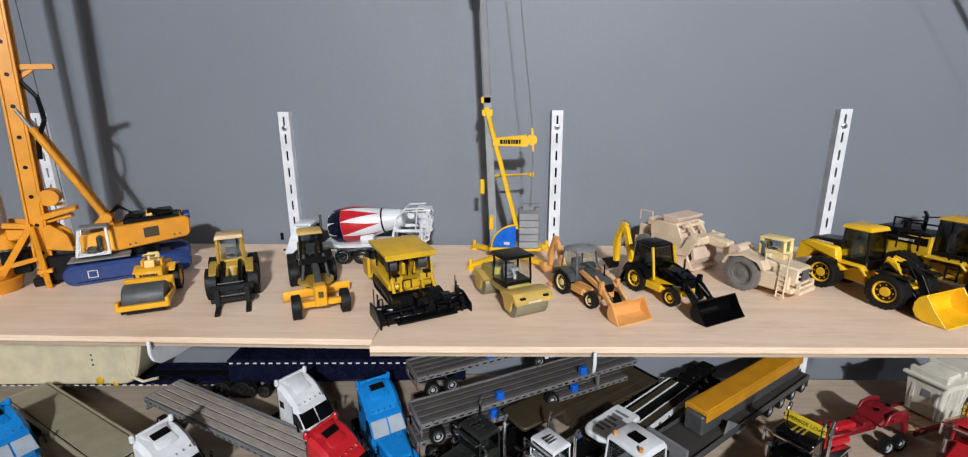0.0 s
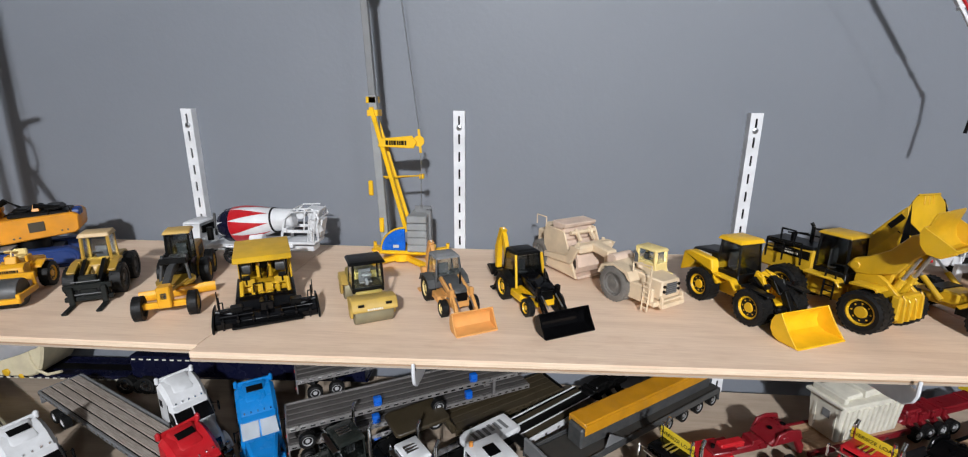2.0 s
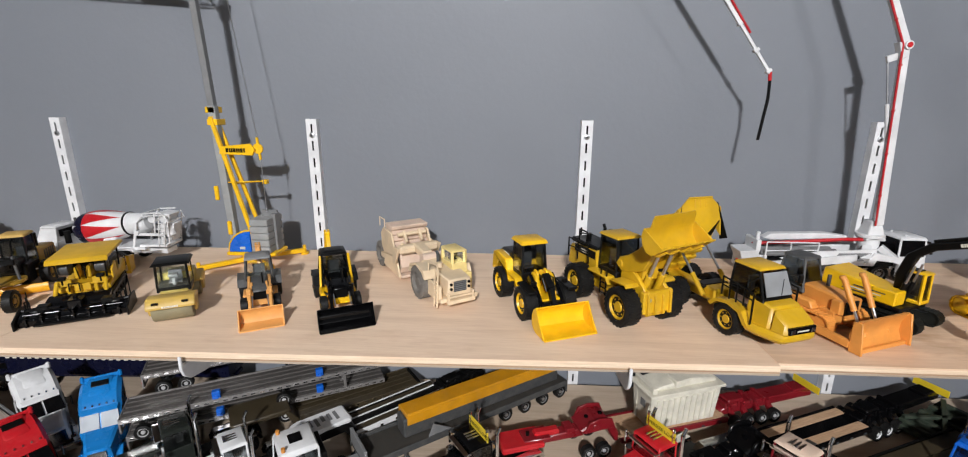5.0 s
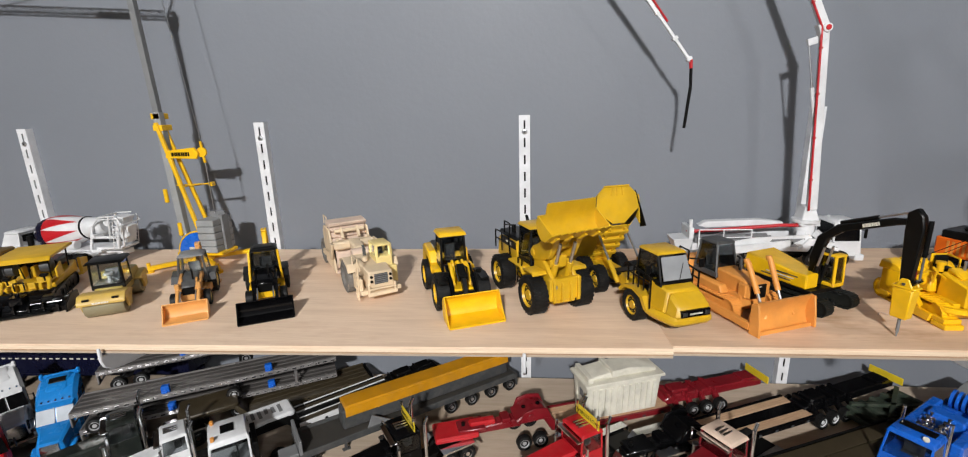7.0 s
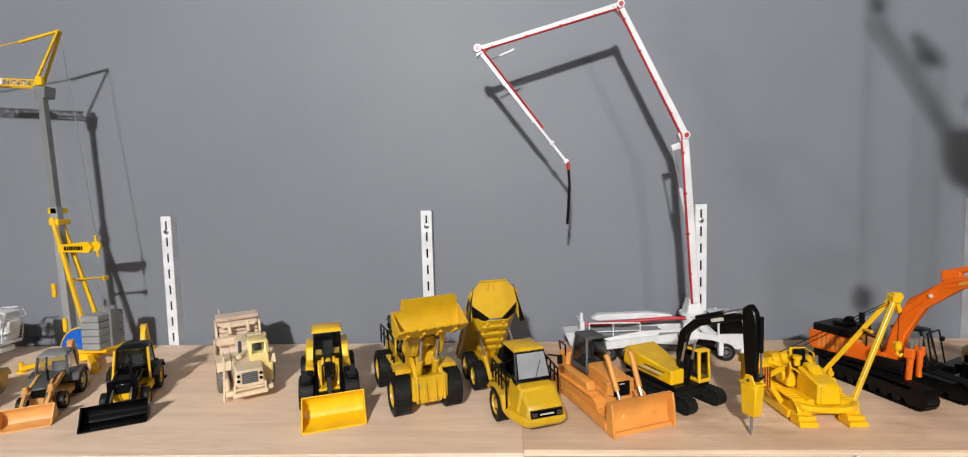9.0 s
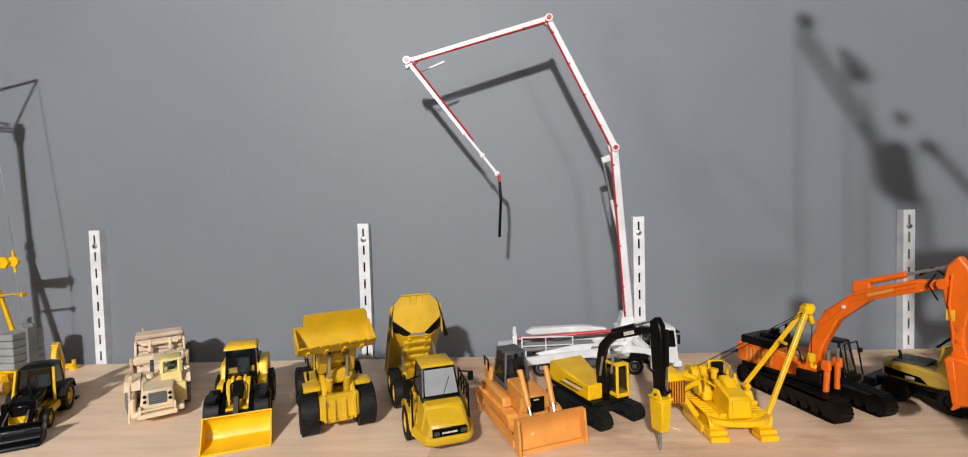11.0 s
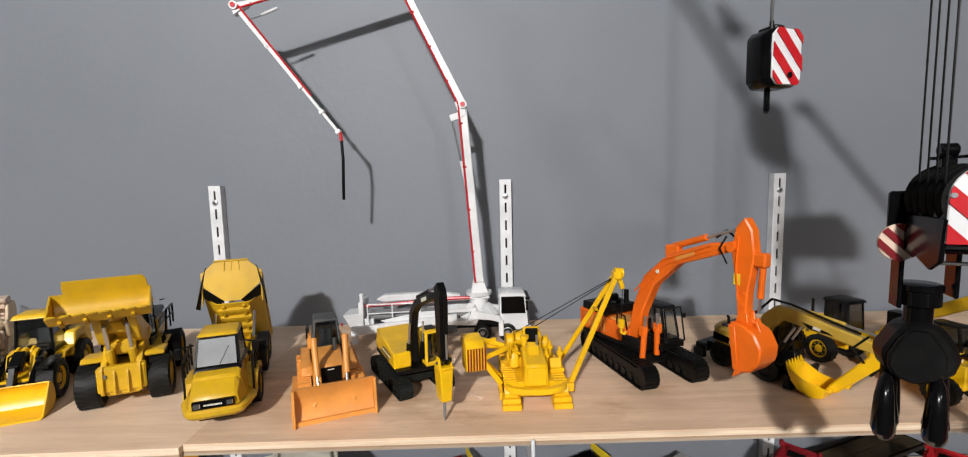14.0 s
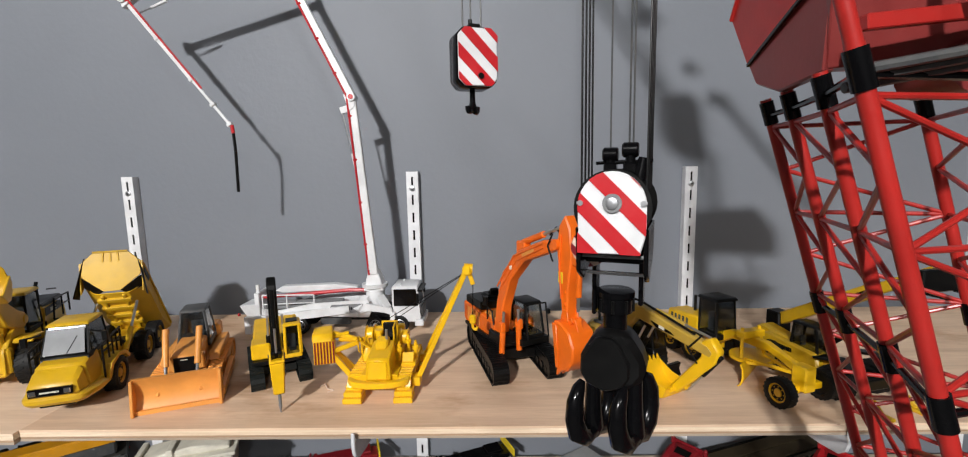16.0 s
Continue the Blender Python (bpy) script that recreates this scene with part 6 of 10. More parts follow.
def breaker_excavator():
    o = thing("excavator", "black and yellow model excavator with a yellow hydraulic breaker", "excavator", 0.8175, 0.497, SH, -64.5, "excavators", scale=0.95)
    for s in (-1, 1):
        track(o, -0.052, 0.048, s * 0.0225, 0.013, 0.0175, TRACK, TRACK).rotation_euler.z = radians(4)
    part("undercarriage", joined(bx(-0.020, 0.020, -0.018, 0.018, 0.006, 0.014), rod((0, 0, 0.012), (0, 0, 0.020), 0.015, n=20)), TRACK, o)
    u = part("platform", bx(-0.052, 0.030, -0.024, 0.024, 0.0195, 0.024, 0.0008), BLACK, o)
    part("engine_cover", solid([(-0.056, -0.024, 0.024), (0.012, -0.024, 0.024), (0.012, 0.006, 0.024), (-0.056, 0.024, 0.024)], [(-0.054, -0.023, 0.046), (0.010, -0.023, 0.040), (0.010, 0.005, 0.040), (-0.054, 0.023, 0.046)], 0.0016), YEL, u)
    part("tool_box", bx(0.000, 0.024, -0.0245, -0.006, 0.024, 0.0405, 0.0014), YEL, u)
    for k in range(3):
        part("stripe", bx(-0.030 + 0.006 * k, 0.006 + 0.004 * k, -0.0250, -0.0243, 0.0285 + 0.0032 * k, 0.0296 + 0.0032 * k, 0), (DGREY, IVORY, DGREY)[k], u)
    cab(o, 0.008, 0.032, 0.017, 0.024, 0.058, YEL, YEL, SMOKE, tf=0.001, tr=0.0, ts=0.0006, sill=0.12, yc=0.0155, roof_t=0.002, post=0.003)
    part("roof_hatch", bx(0.012, 0.024, 0.010, 0.021, 0.0602, 0.0612, 0), BLACK, o)
    bm = part("boom", side([(0.010, 0.026), (0.021, 0.026), (0.018, 0.058), (0.025, 0.079), (0.038, 0.090), (0.084, 0.107), (0.098, 0.111), (0.096, 0.1155), (0.080, 0.1135), (0.032, 0.0965), (0.014, 0.080), (0.008, 0.056)], -0.0036, 0.0036, 0.0012), BLACK, o)
    decal(bm, TR((0.064, -0.0042, 0.1035)) @ ROT(radians(-20), 4, "Y"), 0.016, 0.0035, IVORY)
    ram(bm, (0.016, -0.008, 0.022), (0.026, -0.007, 0.070), 0.0024, BLACK)
    ram(bm, (0.016, 0.008, 0.022), (0.026, 0.007, 0.070), 0.0024, BLACK)
    ram(bm, (0.034, 0, 0.0985), (0.095, 0, 0.122), 0.0022, BLACK)
    st = part("stick", side([(0.091, 0.121), (0.098, 0.126), (0.104, 0.119), (0.106, 0.107), (0.103, 0.052), (0.095, 0.052), (0.091, 0.104)], -0.0038, 0.0038, 0.001), BLACK, o)
    ram(st, (0.1085, 0, 0.116), (0.1085, 0, 0.060), 0.0020, BLACK, 0.6)
    part("linkage", joined(bar((0.109, 0.003, 0.060), (0.099, 0.003, 0.050), 0.003, 0.003), bar((0.109, -0.003, 0.060), (0.099, -0.003, 0.050), 0.003, 0.003)), BLACK, st)
    hb = part("breaker", moved(joined(solid([(0.086, -0.0072, 0.050), (0.103, -0.0072, 0.050), (0.103, 0.0072, 0.050), (0.086, 0.0072, 0.050)], [(0.087, -0.0056, 0.020), (0.101, -0.0056, 0.020), (0.101, 0.0056, 0.020), (0.087, 0.0056, 0.020)], 0.0012), bx(0.085, 0.104, -0.0074, 0.0074, 0.050, 0.0525, 0.0008), side([(0.088, 0.052), (0.102, 0.052), (0.098, 0.060), (0.092, 0.060)], -0.0070, -0.005), side([(0.088, 0.052), (0.102, 0.052), (0.098, 0.060), (0.092, 0.060)], 0.005, 0.0070)), TR((0.0055, 0, 0)) @ Matrix.Diagonal((1, 0.86, 1, 1))), YEL, o, "bright yellow box breaker")
    part("chisel", joined(rod((0.0995, 0, 0.022), (0.0995, 0, 0.006), 0.0014), rod((0.0995, 0, 0.006), (0.0995, 0, 0.0002), 0.0014, 0.0004)), MGREY, hb)
    for s in (-1, 1):
        part("bolt", rod((0.1005, s * 0.0055, 0.055), (0.1005, s * 0.0072, 0.055), 0.0014, n=8), DGREY, hb)


def pipelayer():
    o = thing("pipelayer", "all-yellow model crawler pipelayer with a slim side boom", "pipelayer", 0.9376, 0.4755, SH, -88.7)
    for s in (-1, 1):
        track(o, -0.044, 0.044, s * 0.0225, 0.012, 0.021, PIPEY, PIPEY, 0.0052)
        part("step", joined(bx(0.036, 0.052, s * 0.0225 - 0.0085, s * 0.0225 + 0.0085, 0.0005, 0.0055, 0.0006), bx(0.034, 0.049, s * 0.0225 - 0.0080, s * 0.0225 + 0.0080, 0.0055, 0.0100, 0.0006)), PIPEY, o)
    part("chassis", bx(-0.040, 0.040, -0.017, 0.017, 0.008, 0.022), PIPEY, o)
    h = part("hood", solid([(0.0455, -0.0112, 0.018), (0.0455, 0.0112, 0.018), (0.0440, 0.0102, 0.0385), (0.0440, -0.0102, 0.0385)], [(0.012, -0.0112, 0.018), (0.012, 0.0112, 0.018), (0.012, 0.0098, 0.0455), (0.012, -0.0098, 0.0455)], 0.0018), PIPEY, o)
    part("radiator_guard", solid([(0.0448, -0.0088, 0.0205), (0.0448, 0.0088, 0.0205), (0.0436, 0.0082, 0.0365), (0.0436, -0.0082, 0.0365)], [(0.0468, -0.0088, 0.0205), (0.0468, 0.0088, 0.0205), (0.0456, 0.0082, 0.0365), (0.0456, -0.0082, 0.0365)], 0.0008), PIPEY, h)
    part("hood_crest", side([(0.012, 0.0450), (0.030, 0.0415), (0.024, 0.0480), (0.014, 0.0500)], -0.0060, 0.0060, 0.0016), PIPEY, h)
    arc = [(0.040 + 0.014 * math.cos(t), 0.028 * math.sin(t)) for t in [math.pi * (k / 12 - 0.5) for k in range(13)]]
    part("bumper", plan(arc + [(0.036, 0.0265), (0.0440, 0.020), (0.0480, 0.0), (0.0440, -0.020), (0.036, -0.0265)], 0.0150, 0.0200, 0.0006), PIPEY, o, "bowed yellow front bumper")
    part("bumper_deck", bx(0.030, 0.046, -0.024, 0.024, 0.0120, 0.0155, 0.0008), PIPEY, o)
    part("exhaust", rod((0.020, 0.0040, 0.044), (0.020, 0.0040, 0.0575), 0.0013), STEEL, o)
    part("air_cleaner", joined(rod((0.006, -0.006, 0.043), (0.006, -0.006, 0.050), 0.003), rod((0.006, -0.006, 0.050), (0.006, -0.006, 0.053), 0.0042)), PIPEY, o)
    part("seat", joined(bx(-0.004, 0.008, -0.004, 0.008, 0.040, 0.046, 0.001), bx(-0.006, -0.002, -0.004, 0.008, 0.044, 0.0565, 0.001)), BLACK, o)
    part("seat_frame", joined(bx(-0.0075, -0.0060, -0.006, 0.010, 0.030, 0.0575, 0.0004), tube([(0.009, 0.0085, 0.042), (0.009, 0.0085, 0.0560), (-0.004, 0.0085, 0.0570)], 0.0009)), PIPEY, o)
    for y, z, r in ((-0.019, 0.041, 0.0098), (-0.0100, 0.043, 0.0086), (0.0150, 0.038, 0.0090)):
        part("winch_drum", moved(lathe([(-0.004, 0.003), (-0.004, r), (-0.0026, r * 0.78), (0.0026, r * 0.78), (0.004, r), (0.004, 0.003)], 18), TR((-0.014, y, z))), PIPEY, o)
    part("gear_case", joined(side([(-0.006, 0.024), (0.016, 0.024), (0.014, 0.038), (0.004, 0.044), (-0.006, 0.040)], -0.0210, -0.0125, 0.0016), rod((0.004, -0.0235, 0.034), (0.004, -0.0120, 0.034), 0.0075, n=18, r_b=0.0008)), PIPEY, o)
    part("operator_deck", joined(bx(-0.038, 0.010, -0.014, 0.014, 0.022, 0.032, 0.002), bx(-0.038, -0.030, -0.012, 0.012, 0.030, 0.044, 0.001)), PIPEY, o)
    for k in range(4):
        x, y = 0.008 + 0.004 * k, -0.0155 - 0.0022 * k
        part("control_lever", joined(tube([(x, y, 0.036), (x + 0.003, y - 0.001, 0.047 + 0.001 * (k % 2))], 0.0007, 6), rod((x + 0.0026, y - 0.001, 0.0465), (x + 0.0034, y - 0.0012, 0.0490), 0.0012, n=8)), PIPEY, o)
    part("hand_rail", tube([(0.020, -0.0118, 0.040), (0.022, -0.018, 0.045), (0.006, -0.026, 0.046), (-0.010, -0.026, 0.038)], 0.0010, 6), PIPEY, o)
    # far deck with valve posts, beside the boom
    part("side_deck", joined(bx(-0.010, 0.020, 0.016, 0.0300, 0.021, 0.0245, 0.0008), side([(0.010, 0.0245), (0.018, 0.0245), (0.012, 0.0325)], 0.0170, 0.0280, 0.0006)), PIPEY, o)
    for x, y, z in ((0.012, 0.0140, 0.0400), (0.004, 0.0285, 0.0385), (-0.004, 0.0200, 0.0420)):
        part("valve_post", joined(rod((x, y, 0.024), (x, y, z), 0.0018, n=10), rod((x, y, z - 0.007), (x, y, z - 0.003), 0.0034, n=12, r_b=0.0006), rod((x, y, z), (x, y, z + 0.0024), 0.0010, n=8)), PIPEY, o)
    # counterweight stack on folding arms, away from the boom
    cw = part("counterweight", moved(joined(bx(-0.010, 0.008, -0.0095, 0.0095, 0.0, 0.0230, 0.001), side([(-0.014, 0.022), (0.010, 0.022), (0.006, 0.0290), (-0.012, 0.0310)], -0.0100, 0.0080, 0.0012)), TR((0.020, -0.0545, 0.0275)) @ ROT(radians(14), 4, "Z")), PIPEY, o)
    for k in range(7):
        y = -0.0086 + 0.0027 * k
        part("plate_gap", moved(bx(0.0078, 0.0088, y, y + 0.0013, 0.0010, 0.0222, 0), TR((0.020, -0.0545, 0.0275)) @ ROT(radians(14), 4, "Z")), MAROON, cw, "dark gap between weight plates")
    for a, b, w in (((0.020, -0.030, 0.012), (0.024, -0.048, 0.038), 0.0042), ((0.006, -0.030, 0.012), (0.010, -0.050, 0.036), 0.0042), ((0.024, -0.048, 0.038), (0.014, -0.024, 0.044), 0.0036), ((0.014, -0.050, 0.054), (0.012, -0.026, 0.046), 0.0036), ((0.010, -0.034, 0.052), (0.022, -0.054, 0.050), 0.0030)):
        part("link_arm", bar(a, b, w, w * 1.2, 0.0006), PIPEY, o)
    part("foot_plate", side([(-0.006, 0.002), (0.034, 0.002), (0.036, 0.010), (-0.006, 0.013)], -0.0325, -0.0290, 0.0006), PIPEY, o)
    ram(o, (0.004, -0.020, 0.042), (0.014, -0.046, 0.047), 0.0024, PIPEY, 0.9)
    # boom: two legs that meet at the head
    top = Vector((0.0145, 0.080, 0.1120))
    b1 = part("side_boom", joined(bar((0.028, 0.0330, 0.012), top + Vector((0.002, 0, 0)), 0.0034, 0.0044), bar((-0.026, 0.0330, 0.012), top - Vector((0.002, 0, 0)), 0.0034, 0.0044), bar((0.013, 0.062, 0.078), (0.004, 0.062, 0.078), 0.0026, 0.0026)), PIPEY, o, "slim yellow A-frame side boom")
    part("boom_head", joined(bx(0.0085, 0.0205, 0.0765, 0.0850, 0.1070, 0.1160, 0.002), rod((0.0145, 0.0780, 0.1135), (0.0145, 0.0860, 0.1130), 0.0046, n=14), bar((0.0145, 0.083, 0.108), (0.0145, 0.086, 0.098), 0.004, 0.004)), PIPEY, b1)
    part("boom_foot", joined(bx(0.022, 0.034, 0.028, 0.036, 0.008, 0.016), bx(-0.032, -0.020, 0.028, 0.036, 0.008, 0.016)), PIPEY, b1)
    for dx in (-0.001, 0.002):
        part("cable", rod((top.x + dx, top.y, top.z - 0.002), (-0.014 + dx, -0.016 + dx * 3, 0.046), 0.0004, n=5), BLACK, b1)
    part("hoist_line", rod((0.0145, 0.0860, 0.100), (0.0150, 0.0850, 0.066), 0.0004, n=5), BLACK, b1)
    part("hook", joined(bx(0.0120, 0.0180, 0.0820, 0.0880, 0.0600, 0.0690, 0.0014), tube([(0.0150, 0.0850, 0.0600), (0.0150, 0.0850, 0.0560), (0.0150, 0.0880, 0.0540), (0.0150, 0.0895, 0.0570)], 0.0013, 8)), PIPEY, b1)


def orange_excavator():
    o = thing("excavator", "bright orange model excavator with black tracks, boom arched high", "excavator", 1.0591, 0.5271, SH, -73, "excavators", scale=0.95)
    for s in (-1, 1):
        track(o, -0.066, 0.075, s * 0.0290, 0.0165, 0.0245, BLACK, BLACK, 0.0048).rotation_euler.z = radians(-3)
    part("undercarriage", joined(bx(-0.026, 0.026, -0.022, 0.022, 0.008, 0.020), rod((0, 0, 0.018), (0, 0, 0.027), 0.020, n=20)), BLACK, o)
    up = Matrix.Identity(4)
    part("platform", moved(bx(-0.060, 0.032, -0.029, 0.029, 0.0265, 0.031), up), BLACK, o)
    e = part("engine_housing", moved(side([(-0.068, 0.033), (-0.062, 0.029), (0.012, 0.029), (0.012, 0.046), (-0.010, 0.050), (-0.068, 0.054)], -0.0265, 0.0265, 0.0016), up), ORANGE, o)
    for k in range(7):
        for s in (-1, 1):
            part("louvre", moved(bx(-0.056 + 0.0052 * k, -0.0535 + 0.0052 * k, s * 0.0267 - 0.0003, s * 0.0267 + 0.0003, 0.034, 0.050, 0), up), TERRA, e)
    for k in range(9):
        part("louvre", moved(bx(-0.0665, -0.0658, -0.024 + 0.0054 * k, -0.021 + 0.0054 * k, 0.035, 0.045, 0), up), TERRA, e)
    part("deck_cover", moved(joined(bx(-0.064, -0.022, -0.025, 0.022, 0.0525, 0.0625, 0.0012), bx(-0.050, -0.030, -0.012, 0.008, 0.062, 0.067, 0.002), side([(-0.046, 0.062), (-0.034, 0.062), (-0.031, 0.072), (-0.036, 0.074)], -0.006, 0.004, 0.001), rod((-0.028, 0.012, 0.060), (-0.028, 0.012, 0.078), 0.003)), up), BLACK, o)
    part("engine_block", joined(bx(-0.020, 0.008, -0.022, 0.004, 0.047, 0.052, 0.001), *[rod((-0.010 + 0.005 * k, -0.016, 0.050), (-0.010 + 0.005 * k, -0.002, 0.050), 0.0016, n=8) for k in range(4)]), TERRA, o)
    part("handrail", moved(joined(tube([(-0.004, -0.0255, 0.045), (-0.004, -0.0255, 0.062), (0.008, -0.0255, 0.060), (0.012, -0.0255, 0.044)], 0.0009)), up), BLACK, o)
    part("mirror", moved(rod((-0.012, -0.024, 0.062), (-0.011, -0.024, 0.072), 0.003), up), BLACK, o)
    part("tool_box", moved(bx(0.006, 0.016, -0.0268, -0.010, 0.030, 0.046, 0.001), up), ORANGE, o)
    part("cab_base", moved(joined(bx(0.000, 0.046, -0.010, 0.024, 0.029, 0.036), bx(0.006, 0.034, -0.030, -0.008, 0.029, 0.041, 0.002)), up), BLACK, o)
    cab(o, 0.008, 0.044, 0.022, 0.033, 0.071, BLACK, BLACK, GLASS, tf=0.008, tr=0.0, ts=0.001, sill=0.16, yc=0.0095)
    part("seat", joined(bx(0.016, 0.028, 0.004, 0.015, 0.036, 0.043, 0.001), bx(0.013, 0.018, 0.004, 0.015, 0.042, 0.056, 0.001)), BLACK, o)
    part("cab_guard", tube([(0.047, -0.003, 0.036), (0.042, -0.003, 0.072), (0.042, 0.022, 0.072), (0.048, 0.022, 0.036)], 0.0009), BLACK, o)
    part("cab_lamp", bx(0.042, 0.046, 0.022, 0.026, 0.060, 0.065), BLACK, o)
    bm = part("boom", side([(0.012, 0.036), (0.026, 0.034), (0.034, 0.068), (0.050, 0.098), (0.080, 0.122), (0.134, 0.139), (0.133, 0.146), (0.116, 0.145), (0.068, 0.130), (0.035, 0.105), (0.020, 0.072)], -0.0062, 0.0062, 0.0016), ORANGE, o)
    part("boom_pipe", tube([(0.024, -0.0068, 0.088), (0.062, -0.0068, 0.124), (0.118, -0.0068, 0.143)], 0.0009), ORANGE, bm)
    part("boom_pipe", tube([(0.028, -0.0066, 0.084), (0.066, -0.0066, 0.120), (0.118, -0.0066, 0.139)], 0.0007), ORANGE, bm)
    part("boom_lamp", rod((0.056, -0.0062, 0.112), (0.056, -0.0080, 0.112), 0.0020), IVORY, bm)
    part("marking", bar((0.078, -0.0064, 0.126), (0.100, -0.0064, 0.134), 0.0004, 0.0044, 0), TERRA, bm)
    for s in (-1, 1):
        ram(bm, (0.040, s * 0.0105, 0.024), (0.042, s * 0.0085, 0.066), 0.0032, ORANGE, 0.66)
        part("ram_head", bx(0.036, 0.045, s * 0.0105 - 0.0028, s * 0.0105 + 0.0028, 0.046, 0.056, 0.001), ORANGE, bm)
    ram(bm, (0.070, 0, 0.137), (0.146, 0, 0.160), 0.0030, ORANGE, 0.50)
    part("ram_bracket", bx(0.062, 0.078, -0.004, 0.004, 0.127, 0.138, 0.001), ORANGE, bm)
    part("hose_bundle", tube([(0.118, 0.0, 0.149), (0.128, 0.0, 0.156), (0.138, 0.0, 0.150)], 0.0010), BLACK, bm)
    far = TR((0.027, 0, 0))
    st = part("stick", moved(side([(0.113, 0.160), (0.121, 0.168), (0.128, 0.158), (0.1310, 0.138), (0.1255, 0.108), (0.1250, 0.080), (0.1175, 0.080), (0.1150, 0.108), (0.1090, 0.142)], -0.0052, 0.0052, 0.0012), far), ORANGE, o)
    part("warning_plate", moved(bx(0.1130, 0.1190, -0.0058, -0.0052, 0.114, 0.123, 0), far), SIGNY, st)
    part("joint", moved(rod((0.111, -0.009, 0.144), (0.111, 0.009, 0.144), 0.0044), far), ORANGE, st)
    ram(st, (0.163, 0, 0.136), (0.1605, 0, 0.094), 0.0027, ORANGE, 0.72)
    part("ram_lug", moved(bx(0.129, 0.140, -0.0045, 0.0045, 0.130, 0.141, 0.0015), far), ORANGE, st)
    part("stick_pipe", moved(tube([(0.117, -0.0062, 0.152), (0.115, -0.0062, 0.128), (0.118, -0.0062, 0.102)], 0.0008), far), ORANGE, st)
    part("hose", moved(tube([(0.106, -0.007, 0.152), (0.101, -0.009, 0.142), (0.108, -0.008, 0.130)], 0.0008), far), BLACK, st)
    for z in (0.098, 0.108):
        part("pin", moved(rod((0.122, -0.0064, z), (0.122, 0.0064, z), 0.0016, n=10), far), ORANGE, st)
    fit = TR((0.1475, 0, 0.0835)) @ Matrix.Scale(0.72, 4) @ TR((-0.118, 0, -0.060))
    part("bucket_link", moved(joined(bar((0.134, 0.005, 0.066), (0.122, 0.005, 0.056), 0.004, 0.005), bar((0.134, -0.005, 0.066), (0.122, -0.005, 0.056), 0.004, 0.005), bar((0.134, 0, 0.066), (0.142, 0, 0.050), 0.008, 0.004)), fit), ORANGE, st)
    bk = part("bucket", moved(side([(0.110, 0.062), (0.126, 0.062), (0.142, 0.055), (0.151, 0.040), (0.149, 0.024), (0.138, 0.012), (0.124, 0.007), (0.120, 0.012)], -0.0175, 0.0175, 0.0020), fit), ORANGE, o, "glossy orange rounded bucket")
    for k in range(5):
        y = -0.0150 + 0.0075 * k
        part("tooth", moved(solid([(0.120, y - 0.0022, 0.013), (0.126, y - 0.0022, 0.008), (0.126, y + 0.0022, 0.008), (0.120, y + 0.0022, 0.013)], [(0.116, y - 0.0012, 0.002), (0.1175, y - 0.0012, 0.001), (0.1175, y + 0.0012, 0.001), (0.116, y + 0.0012, 0.002)], 0.0002), fit), ORANGE, bk)
    for s in (-1, 1):
        part("cheek_cutter", moved(side([(0.110, 0.060), (0.119, 0.058), (0.124, 0.012), (0.118, 0.010)], s * 0.0182 - 0.0008, s * 0.0182 + 0.0008), fit), ORANGE, bk)
        part("bucket_ear", moved(side([(0.112, 0.062), (0.128, 0.062), (0.126, 0.074), (0.116, 0.074)], s * 0.0070 - 0.0012, s * 0.0070 + 0.0012, 0.0006), fit), ORANGE, bk)
    # the upper works are slewed on the tracks, with the boom beside the cab
    slew = ROT(radians(10), 4, "Z")
    arm = slew @ TR((0, -0.0195, 0.030)) @ Matrix.Diagonal((0.955, 1, 1.07, 1)) @ TR((0, 0, -0.030))
    for c in o.children:
        kind = c.name.split(".")[0]
        if kind in ("boom", "stick", "bucket"):
            c.matrix_basis = arm @ c.matrix_basis
        elif kind not in ("track", "undercarriage"):
            c.matrix_basis = slew @ c.matrix_basis



